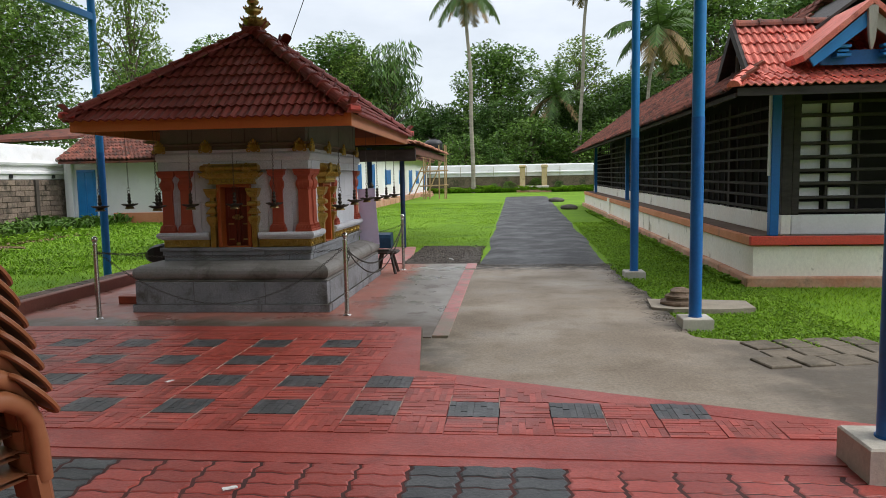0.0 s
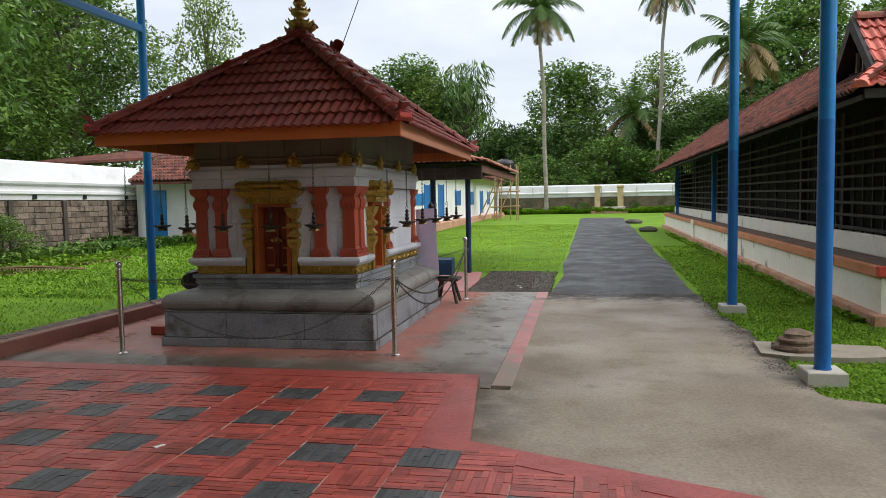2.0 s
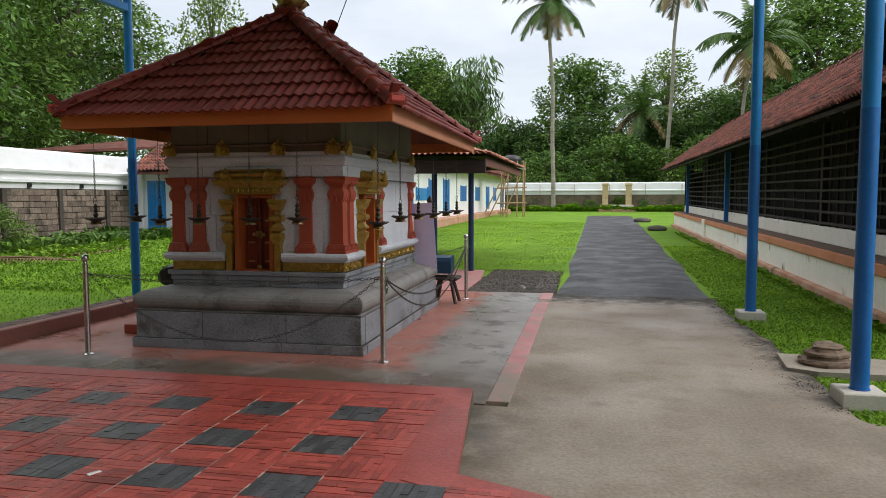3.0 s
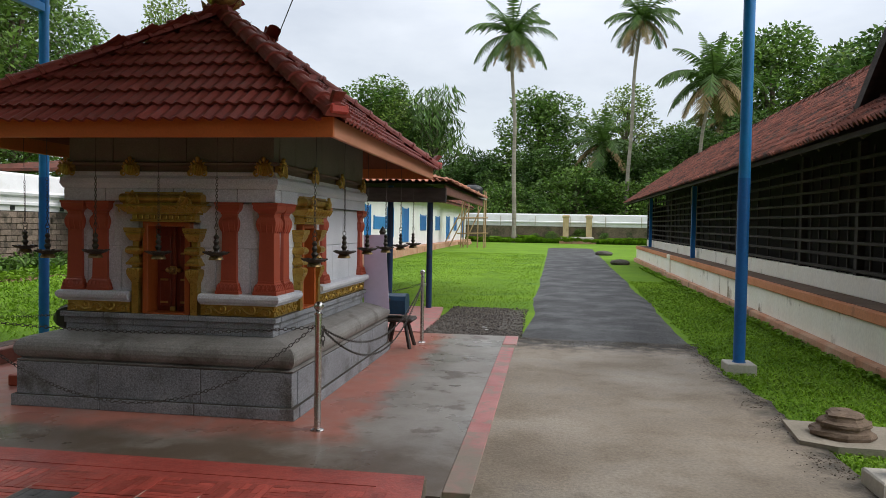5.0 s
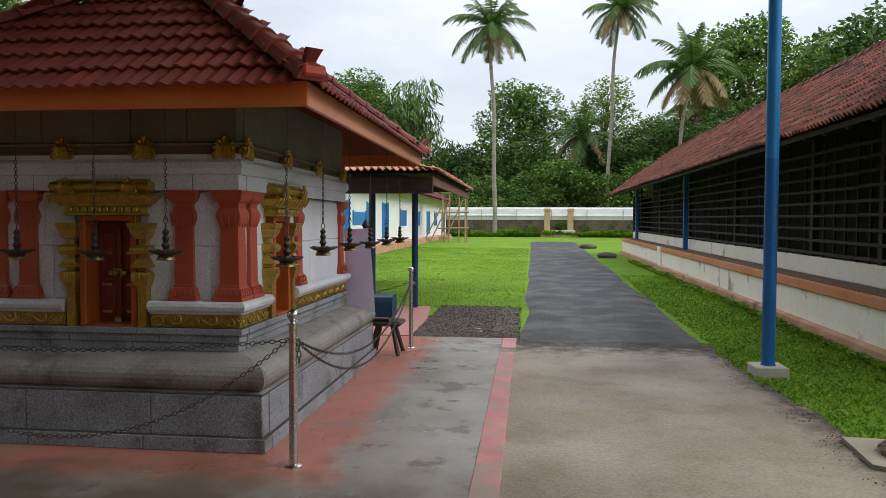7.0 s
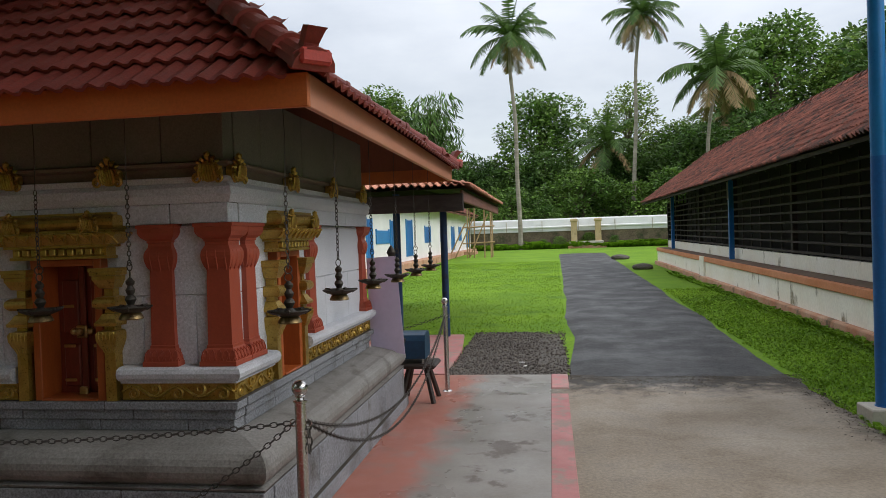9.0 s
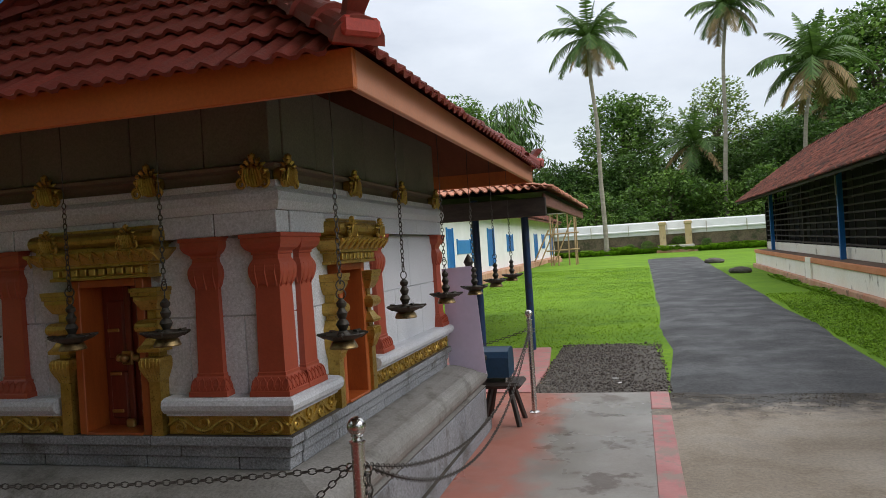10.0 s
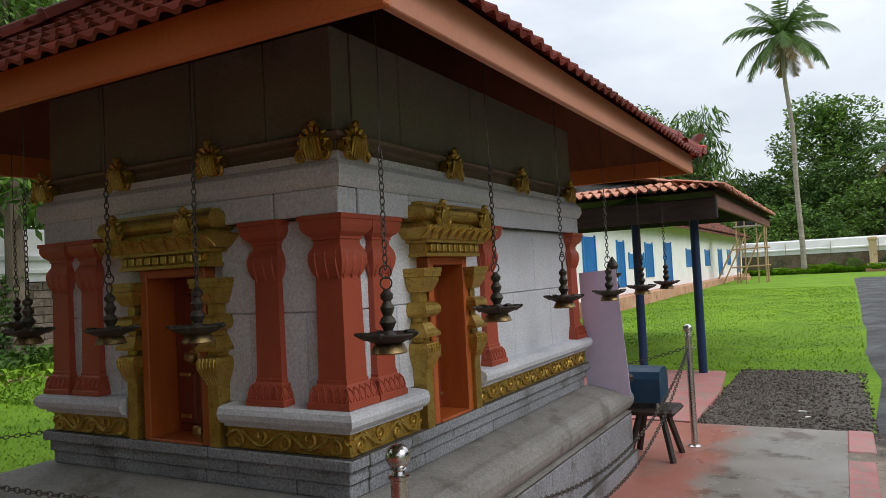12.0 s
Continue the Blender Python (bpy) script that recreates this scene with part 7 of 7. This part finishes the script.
def grass_ok(x, y):
    if -6.03 < x < 1.7 and y < 12.97:
        return False
    if y < 12.97:
        if x > 0:
            if y < 6.9:
                e = 2.25 + (6.85 - y) * 1.5
                return x > e and (x < 3.44 or y < 10.3)
            e = 1.90 + 0.05 * math.sin(y * 0.9) + 0.07 * noise.noise((y * 1.7, 0, 0)) + 0.06 * noise.noise((y * 6.1, 4, 0)) - 0.07 * max(0, noise.noise((x * 9, y * 9, 2)))
            if 1.72 < x < 2.98 and 8.33 < y < 9.1:
                return False
            return x > e and (x < 3.42 or y < 10.25)
        return True
    t = (y - 12.9) / 38.6
    ragged = 0.07 * noise.noise((x * 3, y * 3, 8)) + 0.02
    l, r = -0.41 + 0.26 * t + ragged, 1.98 + 0.93 * t - ragged
    if l < x < r and y < 51.5:
        return False
    if -1.8 < x < -0.38 and y < 16.5:
        return x > -0.75 and y > 13.5
    if x < -1.75 and x > -6.5 and y < 16.2:
        return False
    if x > 3.4 + (y - 10.4) * 0.014 and y < 37:
        return False
    return True


def blades(n, x0, x1, y0, y1, h, name, material, label, seed, wide=0.006, leafy=False):
    r = np.random.RandomState(seed)
    V, F = [], []
    c = 0
    while c < n:
        x, y = r.uniform(x0, x1), y0 + (y1 - y0) * r.rand() ** 1.5
        if not grass_ok(x, y):
            c += 0.2
            continue
        c += 1
        z = min(0.31, max(0.0, y - 13) * 0.006) - 0.035
        a = r.uniform(0, 2 * math.pi)
        hh = h * r.uniform(0.5, 1.3) * (0.7 + 0.9 * max(0, noise.noise((x * 0.8, y * 0.8, 4))))
        lean = r.uniform(0.5, 1.6) * hh
        w = wide * r.uniform(0.7, 1.5) * (1 + max(0, y - 10) * 0.05)
        dx, dy = math.cos(a), math.sin(a)
        o = len(V)
        if leafy:
            V += [(x, y, z), (x + dx * lean * 0.5 - dy * w, y + dy * lean * 0.5 + dx * w, z + hh * 0.8), (x + dx * lean, y + dy * lean, z + hh * 0.85), (x + dx * lean * 0.5 + dy * w, y + dy * lean * 0.5 - dx * w, z + hh * 0.8)]
        else:
            V += [(x - dy * w, y + dx * w, z), (x + dy * w, y - dx * w, z), (x + dx * lean * 0.6 + dy * w * 0.5, y + dy * lean * 0.6 - dx * w * 0.5, z + hh * 0.7), (x + dx * lean, y + dy * lean, z + hh)]
        F.append((o, o + 1, o + 2, o + 3))
    return scatter(name, V, F, material, label, "grass")


blades(34000, 1.7, 3.6, 6.0, 24.0, 0.04, "grass", M_BLADE, "short bright green grass along the hall", 1)
blades(16000, 1.7, 3.6, 6.0, 22.0, 0.045, "clover", M_WEED, "low leafy weeds among the grass", 2, 0.011, True)
blades(60000, -9.5, 0.0, 13.5, 42.0, 0.03, "grass", M_BLADE, "short bright green grass of the lawn", 3)
blades(900, -9.0, 0.2, 16.0, 30.0, 0.035, "clover", M_WEED, "low leafy weeds on the lawn", 4, 0.012, True)
blades(30000, -14.0, -5.9, 6.0, 26.0, 0.045, "grass", M_BLADE, "short bright green grass west of the shrine", 5, 0.008)
blades(14000, -17.2, -7.5, 12.0, 26.5, 0.10, "weeds", M_WEED, "rank leafy weeds near the boundary wall", 6, 0.016, True)
blades(16000, 3.3, 6.8, 4.8, 10.3, 0.045, "grass", M_BLADE, "short grass in front of the hall", 7)
blades(9000, -17.3, -14.5, 10.0, 26.8, 0.38, "weeds", M_LEAF, "tall dark weeds at the wall's foot", 8, 0.03, True)
blades(2500, 3.33, 3.5, 10.6, 30.0, 0.10, "weeds", M_WEED, "small weeds along the hall's footing", 9, 0.02, True)
blades(5000, -17.0, -12.6, 10.5, 21.0, 0.09, "leaf_litter", M_DRYFROND, "dry brown leaf litter under the young tree", 12, 0.03, True)
blades(5000, -17.2, -13.0, 9.5, 22.0, 0.2, "undergrowth", M_WEED, "dark leafy undergrowth below the young tree", 13, 0.035, True)
blades(7000, -20.0, 12.0, 64.6, 65.9, 0.55, "weeds", M_WEED, "weeds along the far wall", 10, 0.06, True)

# fallen dry palm frond in the weeds
fallen = group_at("fallen_frond", -13.0, 15.9, 0.05, "dry brown palm frond fallen in the weeds", "debris")
part("midrib", tube(bmesh.new(), [(-13.8, 15.6, 0.12), (-12.6, 16.0, 0.15), (-11.4, 16.2, 0.08)], 0.03, 5), M_DRYFROND, fallen)
for k in range(26):
    x = -13.6 + 2.1 * k / 26
    for q in (-1, 1):
        part("leaflet", tube(bmesh.new(), [(x, 15.65 + 0.25 * (x + 13.8) / 2.4, 0.12), (x + 0.35, 15.7 + q * 0.35, 0.06 + 0.05 * rg.random())], 0.012, 3, radii=[0.014, 0.003]), M_DRYFROND, fallen)


# ---------------------------------------------------------------- trees
def leaf_cloud(centres, per, size, r, flat=0.5, droop=0.0, aspect=0.5):
    """Many small two-bladed leaves round the given clump centres (x, y, z, radius)."""
    V, F = [], []
    for cx, cy, cz, cr in centres:
        n = int(per * cr * cr)
        d = r.normal(0, 1, (n, 3))
        d /= np.linalg.norm(d, axis=1)[:, None]
        rad = cr * (0.45 + 0.6 * r.rand(n) ** 0.5)
        p = d * rad[:, None] * (1, 1, 0.72) + (cx, cy, cz)
        for k in range(n):
            s = size * r.uniform(0.6, 1.4)
            ax = r.normal(0, 1, 3) + d[k] * 0.6
            ax[2] = ax[2] * flat - droop
            ax /= np.linalg.norm(ax) + 1e-6
            sd = np.cross(ax, r.normal(0, 1, 3) * 0.6 + (0, 0, 1.0))
            sd /= np.linalg.norm(sd) + 1e-6
            q = p[k]
            o = len(V)
            V += [tuple(q), tuple(q + ax * s * 0.5 + sd * s * aspect * 0.5), tuple(q + ax * s), tuple(q + ax * s * 0.5 - sd * s * aspect * 0.5)]
            F.append((o, o + 1, o + 2, o + 3))
    return V, F


def tree(name, seed, h, bare, spread, leaf, size, per, clumps, label, flat=0.5, droop=0.0, lift=1.0, aspect=0.5):
    """A tapered trunk, limbs that reach each clump, and an uneven crown with gaps."""
    r = np.random.RandomState(seed)
    root = group_at(name, 0, 0, 0, label, "tree", "trees round the yard")
    bm = bmesh.new()
    lean = r.uniform(-0.04, 0.04, 2) * h
    pts = [(lean[0] * t + 0.12 * math.sin(t * 5 + seed), lean[1] * t, h * 0.9 * t) for t in np.linspace(0, 1, 9)]
    tube(bm, pts, 0.2, 8, radii=[h * 0.018 * (1.25 - t) + 0.03 for t in np.linspace(0, 1, 9)])
    centres = []
    for k in range(clumps):
        t = bare + (1 - bare) * ((k + 0.5) / clumps) ** 0.9
        env = math.sin(math.pi * min(1, (t - bare) / (1 - bare) * 0.85 + 0.13)) ** 0.7
        a = k * 2.399 + r.uniform(-0.5, 0.5)
        rr = spread * env * r.uniform(0.35, 1.0)
        c = (lean[0] * t + rr * math.cos(a), lean[1] * t + rr * math.sin(a), h * t + r.uniform(-0.3, 0.3))
        cr = spread * r.uniform(0.26, 0.46)
        centres.append((*c, cr))
        b = t * 0.82
        tube(bm, [(lean[0] * b, lean[1] * b, h * b * 0.9), ((lean[0] * b + c[0]) / 2, (lean[1] * b + c[1]) / 2, (h * b * 0.9 + c[2]) / 2 + 0.1 * spread), c], 0.05, 5, radii=[h * 0.007, h * 0.005, 0.02])
    part("trunk", bm, M_BARK, root)
    V, F = leaf_cloud(centres, per, size, r, flat, droop, aspect)
    me = bpy.data.meshes.new("crown")
    me.from_pydata(V, [], F)
    me.materials.append(leaf)
    ob = new("crown", me)
    ob.parent = root
    return root


def place(root, x, y, z, s, rz, sz=None):
    root.location = (x, y, z)
    root.rotation_euler = (0, 0, radians(rz))
    root.scale = (s, s, sz or s)
    return root


def copy_tree(root, x, y, z, s, rz, sz=None):
    c = copy_thing(root, pose(x, y, z, 0, 0, rz))
    c.scale = (s, s, sz or s)
    return c


GZ_ = 0.25
broad = place(tree("broadleaf_tree", 1, 12, 0.22, 4.6, M_LEAF, 0.30, 210, 30, "tall broadleaf tree with a dense uneven green crown", aspect=0.55), -1.2, 86, GZ_, 1.3, 20)
airy = place(tree("airy_tree", 2, 13, 0.35, 4.2, M_LEAF_Y, 0.30, 140, 24, "airy yellow-green tree with gaps in its crown", aspect=0.5), 7.9, 87, GZ_, 1.25, 70)
dense = place(tree("dense_tree", 3, 10, 0.08, 5.2, M_LEAF_D, 0.36, 175, 34, "dense dark green tree reaching to the ground", aspect=0.55), -8, 84, GZ_, 0.85, 0)
weeping = place(tree("weeping_tree", 4, 12, 0.3, 3.6, M_LEAF_D, 0.75, 75, 22, "drooping dark tree with long hanging foliage", flat=0.3, droop=1.6, aspect=0.16), -13.9, 85, GZ_, 1.38, 10)
bush = place(tree("bushy_tree", 5, 6, 0.02, 3.8, M_LEAF, 0.30, 180, 22, "low bushy tree behind the wall", aspect=0.55), 2.6, 74, GZ_, 1.15, 30)
for x, y, s, rz in ((-20.5, 86, 1.42, 100), (25, 92, 1.95, 200), (34, 94, 1.7, 320), (13.5, 84, 1.0, 150), (-34, 84, 1.4, 80), (-35.5, 44, 1.05, 15)):
    copy_tree(broad, x, y, GZ_, s, rz)
for x, y, s, rz in ((-27, 88, 1.3, 210), (20, 92, 1.3, 140), (48, 100, 1.3, 60), (-17.5, 84, 1.15, 300), (-25.0, 47, 0.72, 40), (31, 84, 1.5, 10)):
    copy_tree(airy, x, y, GZ_, s, rz, 1.15 if y == 47 else None)
for x, y, s, rz in ((-17, 78, 0.85, 50), (-1, 80, 0.85, 110), (7, 80, 0.9, 170), (14, 78, 1.0, 230), (21, 82, 1.2, 290), (29, 88, 1.4, 350), (-26, 80, 1.0, 20), (38, 84, 1.3, 60), (3.5, 96, 0.9, 90), (-5, 96, 0.8, 35),
                    (-12, 98, 0.95, 35), (50, 92, 1.6, 130), (-36, 70, 1.2, 75), (15, 100, 1.15, 10), (-22, 102, 1.5, 10)):
    copy_tree(dense, x, y, GZ_, s, rz)
for x, y, s, rz in ((-4, 72, 0.9, 80), (-9, 72, 0.85, 140), (6.5, 73, 0.9, 200), (10.5, 73, 1.1, 260), (-14, 72, 0.8, 300), (15, 72, 1.1, 350), (-1, 71, 0.6, 20), (20, 72, 1.2, 95), (26, 74, 1.4, 12)):
    copy_tree(bush, x, y, GZ_, s, rz)
copy_tree(weeping, -15.5, 89, GZ_, 1.25, 130)
# tall trees close beyond the west wall
near_tree = place(tree("leafy_tree", 6, 13, 0.16, 4.4, M_LEAF, 0.24, 420, 36, "tall leafy tree beyond the boundary wall", droop=0.35, aspect=0.38), -24.5, 24.5, 0, 1.1, 0)
for x, y, s, rz in ((-29.5, 27, 1.35, 120), (-22.3, 16.5, 1.15, 200), (-29, 17, 1.25, 260), (-25.5, 34, 1.05, 330), (-23.5, 10.5, 1.1, 30), (-35, 34, 1.4, 75), (-21.8, 4, 1.1, 140)):
    copy_tree(near_tree, x, y, 0, s, rz)
slim = place(tree("young_tree", 7, 9, 0.36, 2.8, M_LEAF, 0.26, 300, 24, "young tree with a pale trunk and large hanging leaves", droop=0.8, aspect=0.36), -16.1, 15.2, 0, 1.05, 0)
for x, y, s, rz in ((-16.4, 11.0, 1.0, 80), (-16.0, 18.8, 0.9, 200)):
    copy_tree(bush, x, y, 0, 0.24 * s, rz)
for x, y, s, rz in ((0.2, 65.2, 0.16, 80), (2.6, 65.7, 0.2, 200), (-1.2, 65.3, 0.13, 30), (4.6, 65.2, 0.15, 300), (-8.5, 65.0, 0.14, 120)):
    copy_tree(bush, x, y, 0.28, s, rz)
# creeper climbing the young tree's trunk
r_ = np.random.RandomState(21)
V_, F_ = [], []
for q in range(900):
    a, h = r_.uniform(0, 2 * math.pi), 1.9 * r_.rand() ** 1.5
    d = 0.16 + (0.34 - 0.12 * h) * r_.rand()
    c_ = Vector((-16.1 + d * math.cos(a), 15.2 + d * math.sin(a), h))
    u = Vector((r_.uniform(-1, 1), r_.uniform(-1, 1), r_.uniform(-1, 0.4))).normalized() * r_.uniform(0.05, 0.09)
    v = u.cross(Vector((math.cos(a), math.sin(a), 0.4))).normalized() * 0.035
    o = len(V_)
    V_ += [tuple(c_ - u), tuple(c_ + v), tuple(c_ + u), tuple(c_ - v)]
    F_.append((o, o + 1, o + 2, o + 3))
scatter("creeper", V_, F_, M_LEAF_D, "dark leafy creeper round the young tree's trunk", "creeper")
# unseen trees south and east, added to close the yard
for x, y, s, rz in ((27, 2, 0.9, 10), (28, 14, 0.9, 100), (27, 28, 1.0, 190), (26, 44, 1.2, 20), (26, 60, 1.5, 77)):
    copy_tree(dense, x, y, 0, s, rz)
# this unseen southern row also blocks light from behind the forecourt
for x, y, s in ((-14, -14, 1.4), (-4, -15, 1.5), (6, -17, 0.9), (16, -17, 0.7), (-24, -8, 1.5)):
    copy_tree(dense, x, y, 0, s, x * 13)


# ---------------------------------------------------------------- coconut palms
def palm(seed, base, top, fronds, ln, label, dry=5):
    r = np.random.RandomState(seed)
    root = group_at("coconut_palm", *base, label, "palm", "coconut palms")
    b, t = Vector(base), Vector(top)
    side = Vector((t.x - b.x, t.y - b.y, 0))
    n = 24
    pts = [b + Vector((0, 0, (t.z - b.z) * k / n)) + side * ((k / n) ** 1.6) + Vector((0.12 * math.sin(k * 0.5 + seed), 0, 0)) * (k / n) for k in range(n + 1)]
    bm = tube(bmesh.new(), pts, 0.2, 9, radii=[0.26 if k == 0 else 0.19 - 0.06 * k / n + (0.012 if k % 2 else 0) for k in range(n + 1)])
    part("trunk", bm, M_PALMBARK, root)
    head = pts[-1]
    for f in range(fronds):
        a = f * 2.399 + r.uniform(-0.25, 0.25)
        age = f / (fronds - 1)
        el = radians(78 - 118 * age + r.uniform(-8, 8))
        L = ln * r.uniform(0.85, 1.1) * (0.85 + 0.2 * math.sin(math.pi * age))
        out = Vector((math.cos(a), math.sin(a), 0))
        p, d = head.copy(), (out * math.cos(el) + Vector((0, 0, math.sin(el)))).normalized()
        spine = [p.copy()]
        bend = 0.055 + 0.07 * (1 - abs(el) / 1.5)
        for k in range(14):
            p = p + d * (L / 14)
            d = (d + Vector((0, 0, -bend * (0.6 + k / 10)))).normalized()
            spine.append(p.copy())
        V, F = [], []
        for k in range(1, 14):
            for sub in (0.0, 0.33, 0.66):
                q = spine[k].lerp(spine[k + 1], sub)
                d = (spine[k + 1] - spine[k]).normalized()
                s = d.cross(Vector((0, 0, 1)))
                s = s.normalized() if s.length > 1e-3 else Vector((1, 0, 0))
                t2 = (k + sub) / 14
                ll = L * 0.26 * math.sin(math.pi * min(1, 0.16 + 0.84 * t2)) ** 0.6 * r.uniform(0.8, 1.1)
                for sg in (-1, 1):
                    tip = q + s * (sg * ll * 0.72) + d * (ll * 0.5) - Vector((0, 0, ll * r.uniform(0.25, 0.7)))
                    w = d * (0.048 * L / 4)
                    o = len(V)
                    V += [tuple(q - w), tuple(q + w), tuple(q.lerp(tip, 0.6) + w * 0.9), tuple(tip), tuple(q.lerp(tip, 0.6) - w * 0.9)]
                    F.append((o, o + 1, o + 2, o + 3, o + 4))
        o_ = Vector(base)
        me = bpy.data.meshes.new("frond")
        me.from_pydata([tuple(Vector(v) - o_) for v in V], [], F)
        me.materials.append(M_FROND_DRY if f >= fronds - dry else M_FROND)
        ob = new("frond", me)
        ob.parent = root
        rb = tube(bmesh.new(), spine, 0.03, 4, radii=[0.06 - 0.05 * k / 14 for k in range(15)])
        bmesh.ops.translate(rb, verts=rb.verts, vec=-o_)
        rib = new("midrib", mesh_from("midrib", rb, M_FROND))
        rib.parent = ob
    for k in range(7):
        bm = bmesh.new()
        bmesh.ops.create_icosphere(bm, subdivisions=1, radius=0.16, matrix=Matrix.Translation(head + Vector((0.3 * math.cos(k * 0.9), 0.3 * math.sin(k * 0.9), -0.25 - 0.1 * (k % 3)))))
        part("coconut", bm, M_LEAF_Y, root)
    return root


palm(1, (-3.05, 66 - 1.2, 0.28), (-3.5, 64.8, 18.0), 28, 4.2, "tall coconut palm rising from the lawn's far edge")
palm(2, (7.0, 72, 0.3), (7.9, 72, 21.2), 24, 4.3, "tall slender coconut palm behind the wall")
palm(3, (13.0, 72, 0.3), (14.5, 72, 15.6), 26, 5.6, "bushy coconut palm with dry fronds hanging", 8)
palm(4, (5.2, 79, 0.3), (5.3, 79, 10.4), 22, 4.6, "low coconut palm among the trees")
palm(5, (20.0, 86, 0.3), (19.0, 86, 14.0), 22, 4.8, "coconut palm half hidden among trees")
